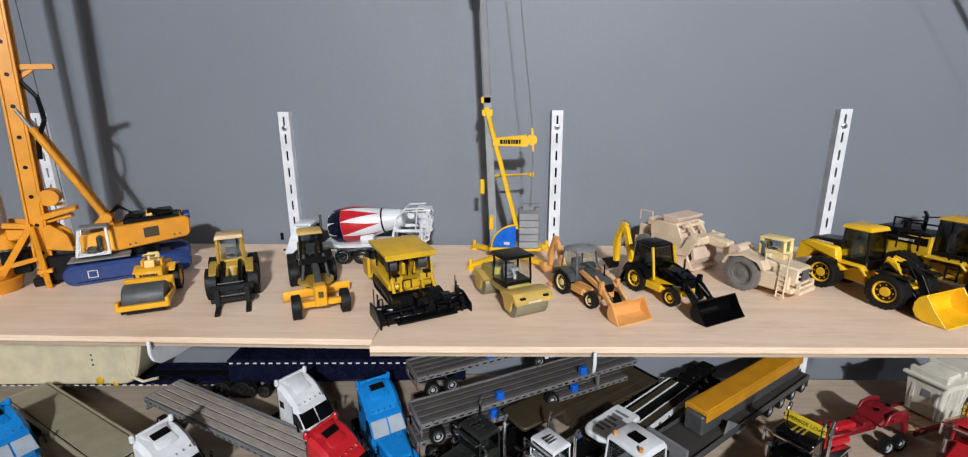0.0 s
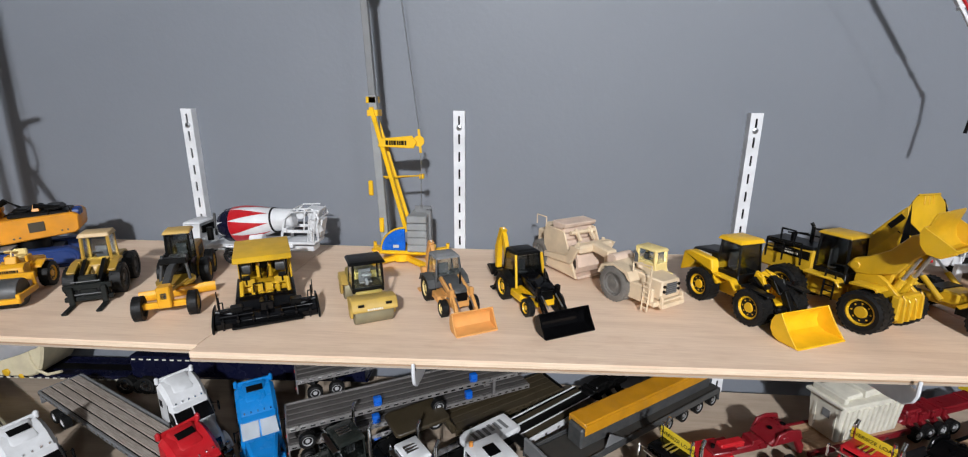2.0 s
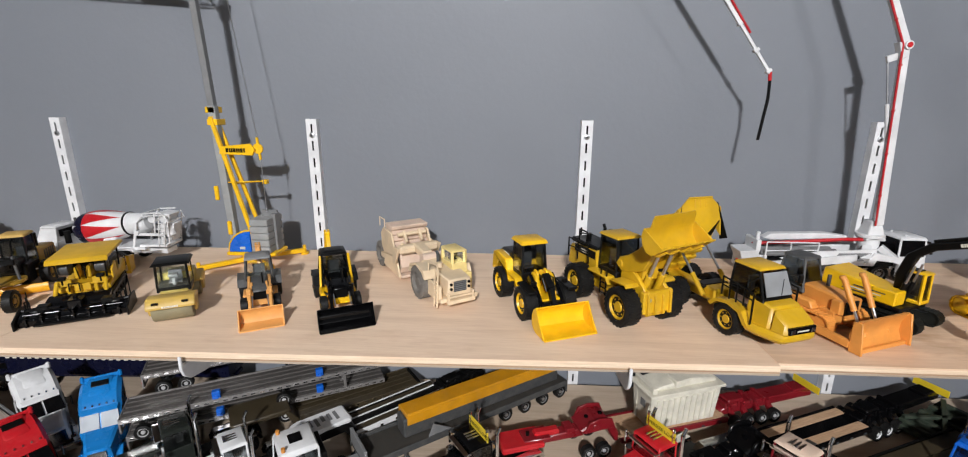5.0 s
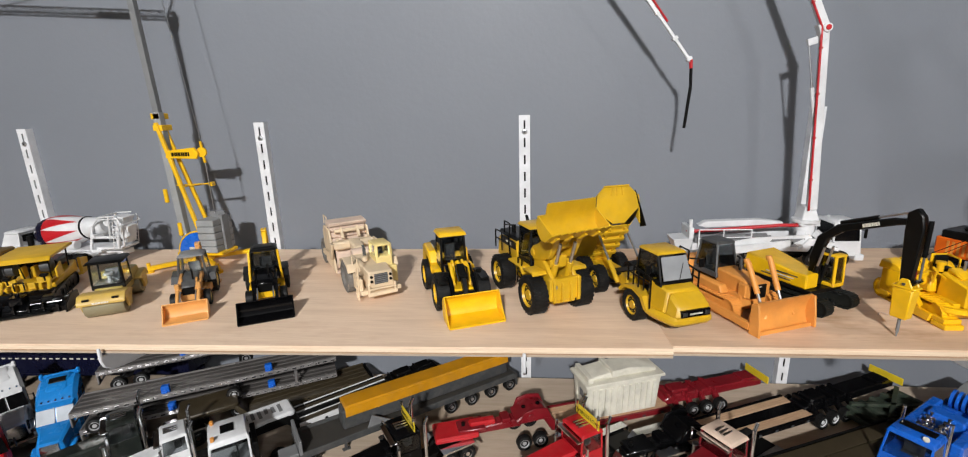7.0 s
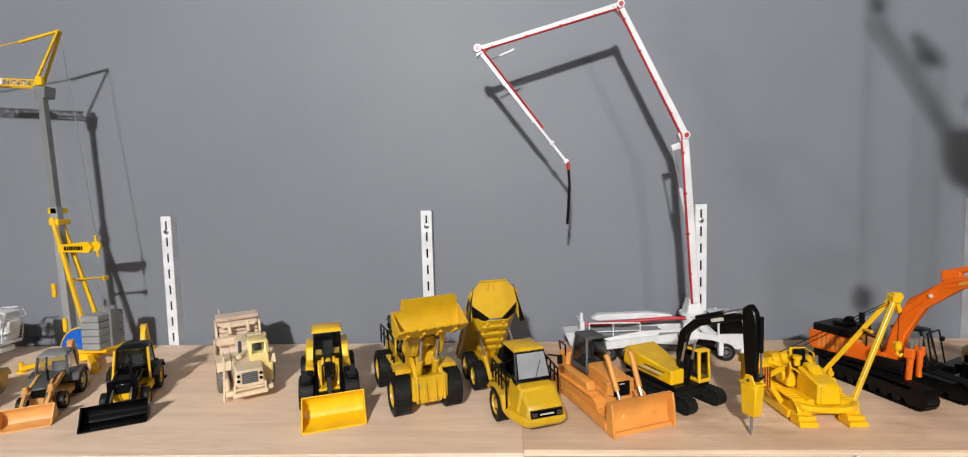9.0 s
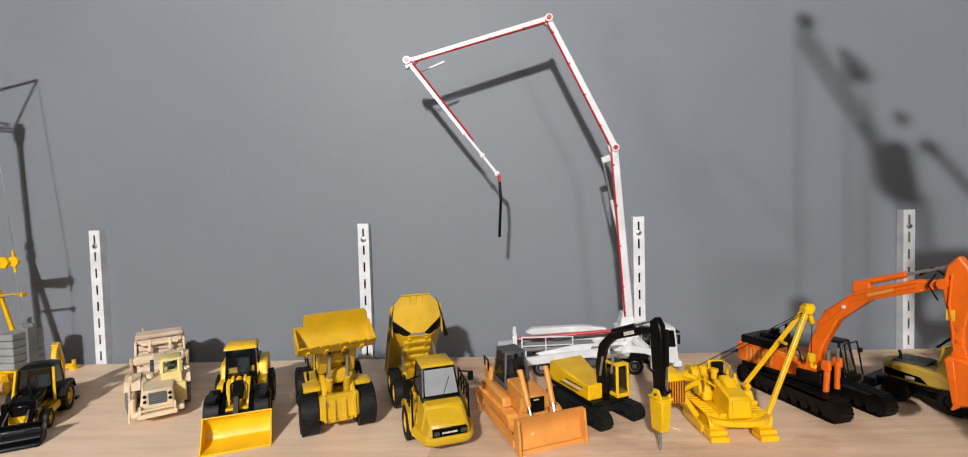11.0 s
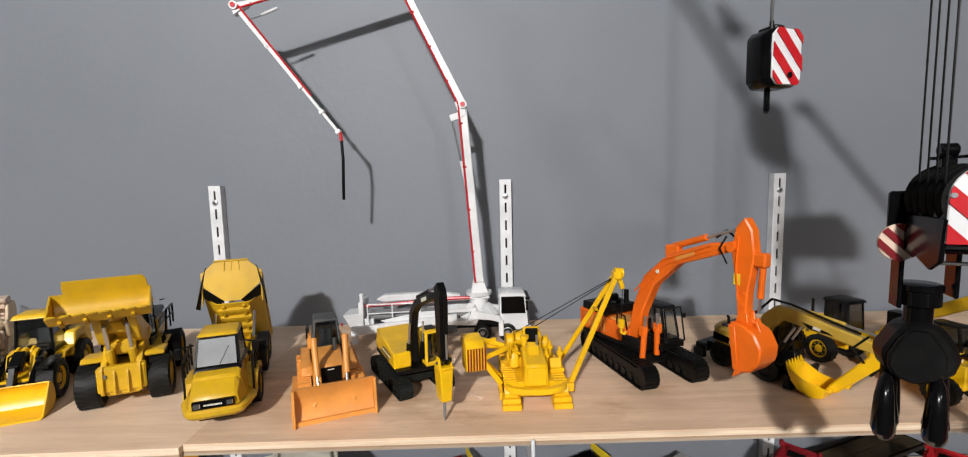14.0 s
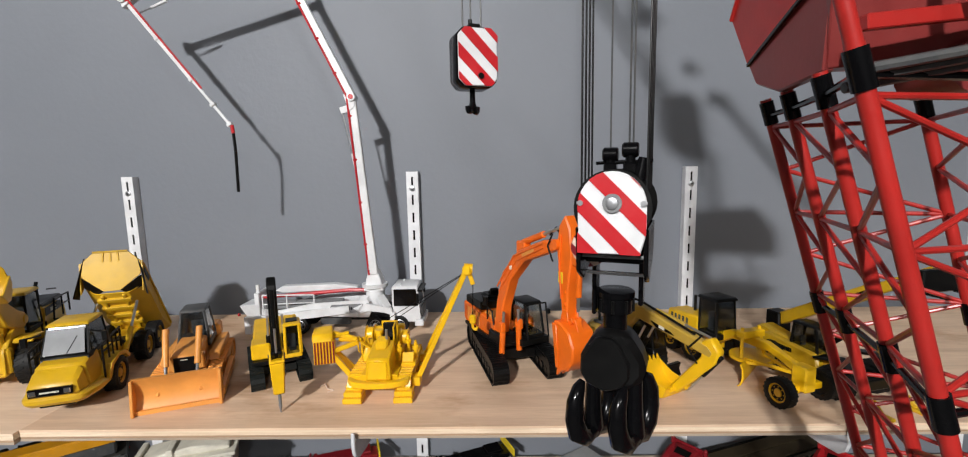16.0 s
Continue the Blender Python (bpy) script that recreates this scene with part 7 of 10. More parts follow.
def yellow_excavator():
    o = thing("excavator", "mustard yellow model wheeled excavator with toothed bucket curled in", "excavator", 1.1800, 0.4970, SH, -60, "excavators")
    for x in (-0.030, 0.016):
        for s in (-1, 1):
            wheel(o, x, s * 0.0205, 0.0125, 0.0100, BLACK, None, 18)
    part("undercarriage", joined(bx(-0.046, 0.032, -0.013, 0.013, 0.008, 0.017, 0.001), rod((0, 0, 0.016), (0, 0, 0.022), 0.017, n=20)), BLACK, o)
    part("rear_stabiliser", joined(bx(-0.060, -0.046, -0.025, 0.025, 0.010, 0.019, 0.0014), bx(-0.062, -0.050, -0.026, -0.018, 0.002, 0.012, 0.001), bx(-0.062, -0.050, 0.018, 0.026, 0.002, 0.012, 0.001)), BLACK, o)
    part("front_blade", joined(side([(0.034, 0.001), (0.042, 0.001), (0.039, 0.007), (0.041, 0.014), (0.036, 0.014)], -0.029, 0.029, 0.0008), bx(0.026, 0.038, -0.008, 0.008, 0.007, 0.013, 0.001)), BLACK, o)
    part("platform", bx(-0.048, 0.030, -0.0225, 0.0225, 0.0190, 0.0225, 0.0006), BLACK, o)
    arc = [(-0.034 - 0.014 * math.cos(t), 0.0225 * math.sin(t)) for t in [math.pi * (k / 10 - 0.5) for k in range(11)]]
    part("counterweight", plan(arc, 0.0215, 0.0410, 0.0035), MUSTARD, o)
    h = part("engine_hood", side([(-0.036, 0.0220), (0.014, 0.0220), (0.014, 0.0330), (0.004, 0.0390), (-0.014, 0.0412), (-0.036, 0.0412)], -0.0225, 0.004, 0.0026), MUSTARD, o)
    part("hood_far", side([(-0.036, 0.0220), (-0.004, 0.0220), (-0.004, 0.0400), (-0.036, 0.0412)], 0.003, 0.0225, 0.0026), MUSTARD, o)
    part("side_panel", side([(-0.040, 0.0270), (-0.004, 0.0250), (-0.010, 0.0310), (-0.040, 0.0350)], -0.0230, -0.0224, 0), GLOSSB, h, "black pointed side panel")
    decal(h, TR((-0.018, -0.0233, 0.0280)), 0.008, 0.0034, IVORY)
    part("deck_grille", joined(bx(-0.036, -0.008, -0.016, 0.016, 0.0408, 0.0436, 0.001), bx(-0.034, -0.024, -0.010, 0.006, 0.0430, 0.0460, 0.0014)), DGREY, o)
    part("exhaust", tube([(-0.030, -0.012, 0.0420), (-0.030, -0.012, 0.0500), (-0.0315, -0.012, 0.0530)], 0.0014, 8), BLACK, o)
    cab(o, 0.002, 0.030, 0.019, 0.0220, 0.0590, BLACK, BLACK, SMOKE, tf=0.006, tr=0.0, ts=0.001, sill=0.15, yc=0.0120)
    part("handrail", tube([(0.000, 0.001, 0.038), (0.004, 0.001, 0.060), (0.026, 0.002, 0.062), (0.034, 0.002, 0.040)], 0.0009), BLACK, o)
    bm = part("boom", side([(0.000, 0.028), (0.012, 0.026), (0.018, 0.048), (0.028, 0.0590), (0.060, 0.0540), (0.100, 0.0470), (0.103, 0.0520), (0.098, 0.0570), (0.062, 0.0640), (0.034, 0.0710), (0.022, 0.0710), (0.010, 0.0600)], 0.0065, 0.0155, 0.0014), MUSTARD, o, "mustard boom with a dark badge panel")
    part("badge", side([(0.044, 0.0615), (0.064, 0.0575), (0.068, 0.0555), (0.050, 0.0570)], 0.0058, 0.0066, 0), GLOSSB, bm)
    decal(bm, TR((0.056, 0.0056, 0.0585)) @ ROT(radians(10), 4, "Y"), 0.006, 0.0026, IVORY)
    part("boom_pipe", tube([(0.004, 0.008, 0.060), (0.018, 0.008, 0.0760), (0.034, 0.008, 0.0745), (0.086, 0.008, 0.0620)], 0.0011), BLACK, bm)
    for y in (0.0040, 0.0180):
        ram(bm, (0.022, y, 0.022), (0.040, y, 0.056), 0.0022, BLACK)
    ram(bm, (0.046, 0.011, 0.0700), (0.098, 0.011, 0.0620), 0.0022, MUSTARD)
    st = part("stick", side([(0.092, 0.0590), (0.100, 0.0630), (0.107, 0.0540), (0.104, 0.0440), (0.072, 0.0080), (0.064, 0.0060), (0.066, 0.0130), (0.092, 0.0460)], 0.0068, 0.0152, 0.0012), YEL, o)
    ram(st, (0.107, 0.011, 0.050), (0.080, 0.011, 0.014), 0.0019, BLACK)
    part("stick_hose", tube([(0.092, 0.006, 0.062), (0.082, 0.005, 0.050), (0.090, 0.006, 0.040)], 0.0008), BLACK, st)
    part("bucket_link", joined(bar((0.080, 0.011, 0.015), (0.070, 0.011, 0.018), 0.006, 0.003), rod((0.068, 0.004, 0.010), (0.068, 0.018, 0.010), 0.0022)), YEL, st)
    shell = [(0.070, 0.0120), (0.067, 0.0030), (0.058, 0.0004), (0.047, 0.0040), (0.040, 0.0120), (0.0365, 0.0230)]
    inner = [(0.0380, 0.0230), (0.0415, 0.0130), (0.048, 0.0056), (0.058, 0.0022), (0.065, 0.0042), (0.068, 0.0110)]
    bs = side(shell + inner, -0.017, 0.012, 0)
    for y in (-0.017, 0.012):
        bs = joined(bs, side(shell + [(0.052, 0.0150)], y - 0.0007, y + 0.0007, 0.0003))
    bk = part("bucket", bs, YEL, o, "yellow bucket with a row of teeth")
    for k in range(6):
        y = -0.0155 + 0.0052 * k
        part("tooth", solid([(0.0362, y - 0.0014, 0.0220), (0.0384, y - 0.0014, 0.0220), (0.0384, y + 0.0014, 0.0220), (0.0362, y + 0.0014, 0.0220)], [(0.0352, y - 0.0005, 0.0275), (0.0358, y - 0.0005, 0.0275), (0.0358, y + 0.0005, 0.0275), (0.0352, y + 0.0005, 0.0275)], 0), YEL, bk)
    # the boom stands on the near side of the cab
    arm = TR((-0.003, -0.0255, 0)) @ Matrix.Diagonal((1.07, 1, 1.07, 1))
    for c in o.children:
        kind = c.name.split(".")[0]
        if kind in ("boom", "stick"):
            c.matrix_basis = arm @ c.matrix_basis
        elif kind == "bucket":
            c.location.y -= 0.010



def telehandler():
    o = thing("telehandler", "yellow model telehandler with long boom raised forward", "telehandler", 1.354, 0.464, SH, -74)
    wheels4(o, 0.030, -0.034, 0.0220, 0.0150, 0.012, GOLD, None, 16)
    part("chassis", bx(-0.052, 0.048, -0.014, 0.014, 0.012, 0.022, 0.001), BLACK, o)
    part("body", side([(-0.060, 0.020), (0.022, 0.018), (0.026, 0.028), (-0.010, 0.032), (-0.056, 0.040), (-0.064, 0.034)], -0.018, -0.002, 0.002), GOLD, o)
    part("side_pod", side([(-0.050, 0.018), (0.014, 0.016), (0.012, 0.032), (-0.046, 0.036)], -0.024, -0.016, 0.002), GOLD, o)
    decal(o, TR((-0.020, -0.0245, 0.027)), 0.014, 0.004, BLACK)
    cab(o, -0.020, 0.012, 0.017, 0.022, 0.054, BLACK, BLACK, SMOKE, tf=0.005, tr=0.003, ts=0.001, sill=0.16, yc=-0.013)
    a, b = Vector((-0.056, 0.008, 0.042)), Vector((0.078, 0.008, 0.122))
    m = part("boom", bar(a, a + (b - a) * 0.68, 0.011, 0.012, 0.001), GOLD, o)
    part("boom_extension", bar(a + (b - a) * 0.60, b, 0.008, 0.009, 0.0008), GOLD, m)
    decal(m, TR(tuple(a + (b - a) * 0.62 + Vector((0, -0.006, 0)))) @ ROT(-0.54, 4, "Y"), 0.016, 0.003, BLACK)
    part("boom_hinge", side([(-0.068, 0.022), (-0.050, 0.022), (-0.052, 0.050), (-0.068, 0.050)], 0.0, 0.016, 0.001), BLACK, o)
    ram(o, (-0.014, 0.008, 0.022), (0.026, 0.008, 0.062), 0.0026, BLACK)
    part("fork_carriage", joined(bx(0.076, 0.082, -0.014, 0.028, 0.106, 0.124, 0.001), bx(0.080, 0.106, -0.010, -0.005, 0.105, 0.107), bx(0.080, 0.106, 0.020, 0.025, 0.105, 0.107)), BLACK, m)
    for s in (-1, 1):
        part("fender", side([(0.012, 0.030), (0.030, 0.034), (0.048, 0.029), (0.048, 0.031), (0.030, 0.0365), (0.011, 0.032)], s * 0.022 - 0.007, s * 0.022 + 0.007), BLACK, o)
        part("outrigger", joined(bar((0.050, s * 0.016, 0.016), (0.066, s * 0.020, 0.003), 0.004, 0.004), bx(0.060, 0.074, s * 0.020 - 0.005, s * 0.020 + 0.005, 0.0, 0.003)), GOLD, o)


def tower_crane():
    o = thing("tower_crane", "model self-erecting tower crane, grey mast, yellow lattice jib", "tower crane", 0.0262, 0.623, SH, 0)
    base = part("base_cross", joined(*[bar((0.012, 0.0, 0.008), (0.012 + dx, dy, 0.006), 0.007, 0.006) for dx, dy in ((-0.052, -0.046), (0.052, -0.046), (-0.052, 0.046), (0.056, 0.046))], rod((0.012, 0, 0.004), (0.012, 0, 0.016), 0.014, n=20)), YEL, o)
    for dx, dy in ((-0.052, -0.046), (0.052, -0.046), (-0.052, 0.046), (0.056, 0.046)):
        part("foot", joined(rod((0.012 + dx, dy, 0.0), (0.012 + dx, dy, 0.003), 0.006, n=14), rod((0.012 + dx, dy, 0.0), (0.012 + dx, dy, 0.014), 0.0025)), YEL, base)
    part("slew_deck", bx(-0.016, 0.056, -0.018, 0.018, 0.016, 0.021, 0.001), YEL, o)
    fan = [(0.020, 0.021)] + [(0.020 - 0.032 * math.sin(t), 0.021 + 0.030 * math.cos(t)) for t in [math.pi / 2 * k / 8 for k in range(9)]]
    part("blue_cover", side(fan, -0.0165, -0.0135, 0.0006), RBLUE, o, "royal blue quarter-round side cover")
    part("cover_trim", tube([(0.020 - 0.033 * math.sin(t), -0.015, 0.021 + 0.031 * math.cos(t)) for t in [math.pi / 2 * k / 8 for k in range(9)]], 0.0014), YEL, o)
    decal(o, TR((0.008, -0.0168, 0.027)), 0.008, 0.004, IVORY)
    for k in range(5):
        part("ballast_block", bx(0.024, 0.050, -0.022, 0.022, 0.021 + 0.0098 * k, 0.0302 + 0.0098 * k, 0.0010), LGREY, o, "grey concrete-look ballast block")
    part("ballast_pin", joined(bx(0.046, 0.053, -0.004, 0.010, 0.021, 0.074), bx(0.030, 0.052, 0.004, 0.008, 0.068, 0.078)), MGREY, o)
    # mast leans a little
    lo, hi = Vector((-0.010, 0.000, 0.021)), Vector((-0.025, 0.000, 0.378))
    ax = (hi - lo)
    part("lower_mast", bar(lo, lo + ax * 0.56, 0.0100, 0.0100, 0.0006, (0, 1, 0)), LGREY, o)
    m = part("upper_mast", bar(lo + ax * 0.42, hi, 0.0086, 0.0086, 0.0006, (0, 1, 0)), MGREY, o)
    for s in (-1, 1):
        part("mast_brace", bar((0.022, s * 0.012, 0.046), tuple(lo + ax * 0.52 + Vector((-0.002, s * 0.006, 0))), 0.0040, 0.0052), YEL, o)
    c0 = lo + ax * 0.50
    part("collar", joined(bx(c0.x - 0.008, c0.x + 0.006, -0.006, 0.014, c0.z - 0.004, c0.z + 0.004, 0.0006), bx(c0.x - 0.009, c0.x + 0.004, -0.005, 0.013, c0.z + 0.012, c0.z + 0.020, 0.0006)), YEL, o)
    c1 = lo + ax * 0.40
    part("sign_arm", solid([(c1.x + 0.004, -0.010, c1.z - 0.006), (c1.x + 0.050, -0.010, c1.z - 0.008), (c1.x + 0.054, -0.010, c1.z), (c1.x + 0.048, -0.010, c1.z + 0.008), (c1.x + 0.006, -0.010, c1.z + 0.004)], [(c1.x + 0.004, -0.006, c1.z - 0.006), (c1.x + 0.050, -0.006, c1.z - 0.008), (c1.x + 0.054, -0.006, c1.z), (c1.x + 0.048, -0.006, c1.z + 0.008), (c1.x + 0.006, -0.006, c1.z + 0.004)], 0.0005), YEL, o, "yellow arm with dark lettering")
    decal(o, TR((c1.x + 0.028, -0.0102, c1.z - 0.001)), 0.028, 0.0056, BLACK)
    part("sheave", moved(lathe([(-0.0014, 0.002), (-0.0014, 0.007), (0.0014, 0.007), (0.0014, 0.002)], 16), TR((c1.x + 0.056, -0.004, c1.z + 0.001))), YEL, o)
    part("sheave_link", bar((c1.x + 0.056, -0.004, c1.z + 0.016), (c1.x + 0.058, -0.004, c1.z - 0.014), 0.003, 0.003), YEL, o)
    c2 = lo + ax * 0.27
    part("tie_frame", joined(tube([(c2.x, -0.002, c2.z), (c2.x + 0.056, 0.002, c2.z + 0.002)], 0.0010), tube([(c2.x, 0.010, c2.z - 0.004), (c2.x + 0.056, 0.006, c2.z + 0.002)], 0.0010), bx(c2.x + 0.052, c2.x + 0.058, 0.0, 0.008, c2.z - 0.002, c2.z + 0.004)), YEL, o)
    for f, dx in ((0.23, -0.012), (0.09, -0.002)):
        c = lo + ax * f
        part("panel_box", bx(c.x + dx - 0.003, c.x + dx + 0.003, -0.008, -0.004, c.z - 0.010, c.z + 0.010, 0.0012), YEL, o)
    # head, jib and stays
    part("mast_head", joined(solid([(hi.x - 0.007, -0.004, hi.z - 0.006), (hi.x + 0.007, -0.004, hi.z - 0.006), (hi.x + 0.007, 0.012, hi.z - 0.006), (hi.x - 0.007, 0.012, hi.z - 0.006)], [(hi.x - 0.009, -0.005, hi.z + 0.010), (hi.x + 0.009, -0.005, hi.z + 0.010), (hi.x + 0.009, 0.013, hi.z + 0.010), (hi.x - 0.009, 0.013, hi.z + 0.010)], 0.0006)), MGREY, m)
    part("head_light", joined(bx(hi.x - 0.001, hi.x + 0.008, -0.008, -0.002, hi.z + 0.010, hi.z + 0.022, 0.001)), YEL, m)
    apex = Vector((0.008, 0.000, 0.462))
    for s in (-1, 1):
        part("apex_strut", bar((hi.x - 0.010, 0.004 + s * 0.006, hi.z + 0.008), tuple(apex + Vector((0, s * 0.002, 0))), 0.0030, 0.0030), YEL, m)
    L = 0.40
    ja = Vector((hi.x - 0.012, 0.004, hi.z + 0.010))
    jb = ja + Vector((-L, 0, 0.030))
    chords = [Vector((0, -0.006, 0)), Vector((0, 0.006, 0)), Vector((0, 0, 0.010))]
    jib = part("jib", joined(*[bar(ja + c, jb + c, 0.0018, 0.0018, 0) for c in chords]), YEL, o, "yellow lattice jib")
    n = 26
    lat = None
    for k in range(n):
        p, q, r = ja + (jb - ja) * (k / n), ja + (jb - ja) * ((k + 0.5) / n), ja + (jb - ja) * ((k + 1) / n)
        for c in chords[:2]:
            b2 = joined(bar(p + c, q + chords[2], 0.0011, 0.0011, 0), bar(q + chords[2], r + c, 0.0011, 0.0011, 0))
            lat = b2 if lat is None else joined(lat, b2)
    part("jib_lacing", lat, YEL, jib)
    part("jib_panel", bar(ja + (jb - ja) * 0.10 + Vector((0, -0.0075, 0.005)), ja + (jb - ja) * 0.26 + Vector((0, -0.0075, 0.005)), 0.0008, 0.008, 0), IVORY, jib)
    part("stay_bar", joined(bar(apex, apex + Vector((-0.060, 0, -0.013)), 0.0028, 0.0034), rod(apex + Vector((-0.055, 0, -0.012)), ja + (jb - ja) * 0.62 + Vector((0, 0, 0.011)), 0.0009, n=6)), YEL, o)
    part("stay_rope", rod(tuple(apex), (c1.x + 0.057, -0.004, c1.z + 0.014), 0.0005, n=5), STEEL, o)
    part("ballast_rope", rod((c1.x + 0.058, -0.004, c1.z - 0.012), (0.040, 0.0, 0.076), 0.0005, n=5), STEEL, o)


def pump_truck():
    o = thing("concrete_pump_truck", "white model concrete pump truck with red-piped boom unfolded", "concrete pump", 0.8344, 0.627, SH, 0)
    for x in (0.089, 0.058, -0.038, -0.062):
        for s in (-1, 1):
            wheel(o, x, s * 0.0205, 0.0112, 0.0095, STEEL, None, 18)
    part("chassis", joined(bx(-0.090, 0.104, -0.010, 0.010, 0.014, 0.021), bx(-0.046, 0.078, -0.018, 0.018, 0.020, 0.026)), BLACK, o)
    c = cab(o, 0.080, 0.116, 0.042, 0.014, 0.056, WHITE, WHITE, GLOSSB, tf=0.004, tr=0.0, ts=0.002, sill=0.48, roof_t=0.0040, roof_over=0.0010)
    part("bumper", bx(0.108, 0.119, -0.023, 0.023, 0.009, 0.017, 0.001), WHITE, c)
    part("grille", bx(0.1155, 0.1172, -0.015, 0.015, 0.019, 0.032, 0), DGREY, c)
    part("sun_visor", bx(0.111, 0.118, -0.019, 0.019, 0.0520, 0.0545, 0.0006), BLACK, c)
    for s in (-1, 1):
        part("mirror", joined(bx(0.112, 0.115, s * 0.0265 - 0.0015, s * 0.0265 + 0.0015, 0.040, 0.052), tube([(0.112, s * 0.022, 0.050), (0.113, s * 0.0265, 0.050)], 0.0006)), BLACK, c)
        part("roof_lamp", rod((0.090, s * 0.012, 0.0595), (0.090, s * 0.012, 0.0620), 0.0014), WHITE, c)
        part("headlight", bx(0.1185, 0.1195, s * 0.017 - 0.003, s * 0.017 + 0.003, 0.0105, 0.0150, 0), CHROME, c)
        part("side_panel", side([(-0.052, 0.024), (0.050, 0.021), (0.054, 0.030), (0.050, 0.044), (-0.020, 0.040), (-0.070, 0.030)], s * 0.0215 - 0.0012, s * 0.0215 + 0.0012, 0.0006), WHITE, o)
        part("name_panel", side([(-0.004, 0.027), (0.040, 0.028), (0.044, 0.039), (0.004, 0.038)], s * 0.0230 - 0.0003, s * 0.0230 + 0.0003, 0), MGREY, o)
        decal(o, TR((0.018, s * 0.0234, 0.033)), 0.026, 0.004, BLACK)
        part("rear_outrigger", joined(bar((0.026, s * 0.022, 0.032), (-0.100, s * 0.030, 0.020), 0.006, 0.010), bx(-0.104, -0.096, s * 0.030 - 0.003, s * 0.030 + 0.003, 0.004, 0.026)), WHITE, o)
        part("front_outrigger", joined(side([(0.036, 0.024), (0.048, 0.040), (0.080, 0.034), (0.082, 0.024), (0.070, 0.028), (0.050, 0.030)], s * 0.0245 - 0.002, s * 0.0245 + 0.002), bx(0.078, 0.084, s * 0.0245 - 0.003, s * 0.0245 + 0.003, 0.008, 0.028)), WHITE, o)
        part("tank_side", bx(-0.012, 0.026, s * 0.0185 - 0.003, s * 0.0185 + 0.003, 0.012, 0.020, 0.001), DGREY, o)
    part("hopper", joined(solid([(-0.118, -0.016, 0.036), (-0.092, -0.016, 0.038), (-0.092, 0.016, 0.038), (-0.118, 0.016, 0.036)], [(-0.110, -0.010, 0.016), (-0.094, -0.010, 0.016), (-0.094, 0.010, 0.016), (-0.110, 0.010, 0.016)], 0.0006), bx(-0.098, -0.092, -0.016, 0.016, 0.036, 0.052), rod((-0.095, -0.010, 0.050), (-0.095, -0.010, 0.062), 0.0024), bx(-0.092, -0.08, -0.012, 0.012, 0.018, 0.030)), WHITE, o)
    part("rear_rail", joined(tube([(-0.086, -0.018, 0.026), (-0.086, -0.018, 0.050), (-0.020, -0.018, 0.050), (-0.020, -0.018, 0.030)], 0.0009), tube([(-0.086, -0.018, 0.038), (-0.020, -0.018, 0.040)], 0.0008), tube([(-0.055, -0.018, 0.026), (-0.055, -0.018, 0.050)], 0.0008)), WHITE, o)
    part("pump_cylinder", joined(rod((-0.088, 0.006, 0.032), (0.010, 0.006, 0.034), 0.005), rod((-0.088, -0.006, 0.032), (0.010, -0.006, 0.034), 0.005)), MGREY, o)
    part("tail_lamp", rod((-0.119, -0.014, 0.024), (-0.121, -0.014, 0.024), 0.002), RED, o)
    part("walkway", side([(-0.080, 0.050), (-0.070, 0.056), (0.000, 0.058), (0.030, 0.054), (0.028, 0.051), (-0.070, 0.047)], 0.004, 0.016, 0.001), WHITE, o)
    part("delivery_pipe", tube([(-0.098, -0.004, 0.044), (-0.060, -0.004, 0.046), (0.020, -0.004, 0.052), (0.048, -0.004, 0.052)], 0.0024, 8), RED, o, "red delivery pipe")
    part("turret", joined(rod((0.054, 0, 0.026), (0.054, 0, 0.054), 0.012, n=20), solid([(0.042, -0.012, 0.052), (0.068, -0.012, 0.052), (0.068, 0.012, 0.052), (0.042, 0.012, 0.052)], [(0.048, -0.008, 0.078), (0.060, -0.008, 0.078), (0.060, 0.008, 0.078), (0.048, 0.008, 0.078)], 0.0012), rod((0.054, 0, 0.056), (0.054, 0, 0.060), 0.0165, n=22)), WHITE, o)
    part("turret_leg", joined(bar((0.046, -0.010, 0.044), (0.036, -0.024, 0.030), 0.010, 0.008), bar((0.062, -0.010, 0.044), (0.074, -0.022, 0.032), 0.010, 0.008)), WHITE, o)
    # boom: four sections in one upright plane
    P0, P1, P2, P3, P4 = (Vector(v) for v in ((0.0556, -0.007, 0.0735), (0.040, -0.009, 0.2935), (-0.0414, -0.006, 0.462), (-0.2256, -0.011, 0.4125), (-0.1108, -0.009, 0.2615)))
    segs = ((P0, P1, 0.0105, 0.0085), (P1, P2, 0.0095, 0.0070), (P2, P3, 0.0080, 0.0055))
    for k, (p, q, h0, h1) in enumerate(segs):
        d = (q - p).normalized()
        s = Vector((0, 1, 0))
        up = d.cross(s)
        lo = [p + s * a * h0 * 0.40 + up * b * h0 / 2 for a, b in ((-1, -1), (1, -1), (1, 1), (-1, 1))]
        hi = [q + s * a * h1 * 0.40 + up * b * h1 / 2 for a, b in ((-1, -1), (1, -1), (1, 1), (-1, 1))]
        g = part("boom_section", solid(lo, hi, 0.0008), WHITE, o)
        mid_in = Vector((-0.09, 0, 0.33)) - (p + q) / 2
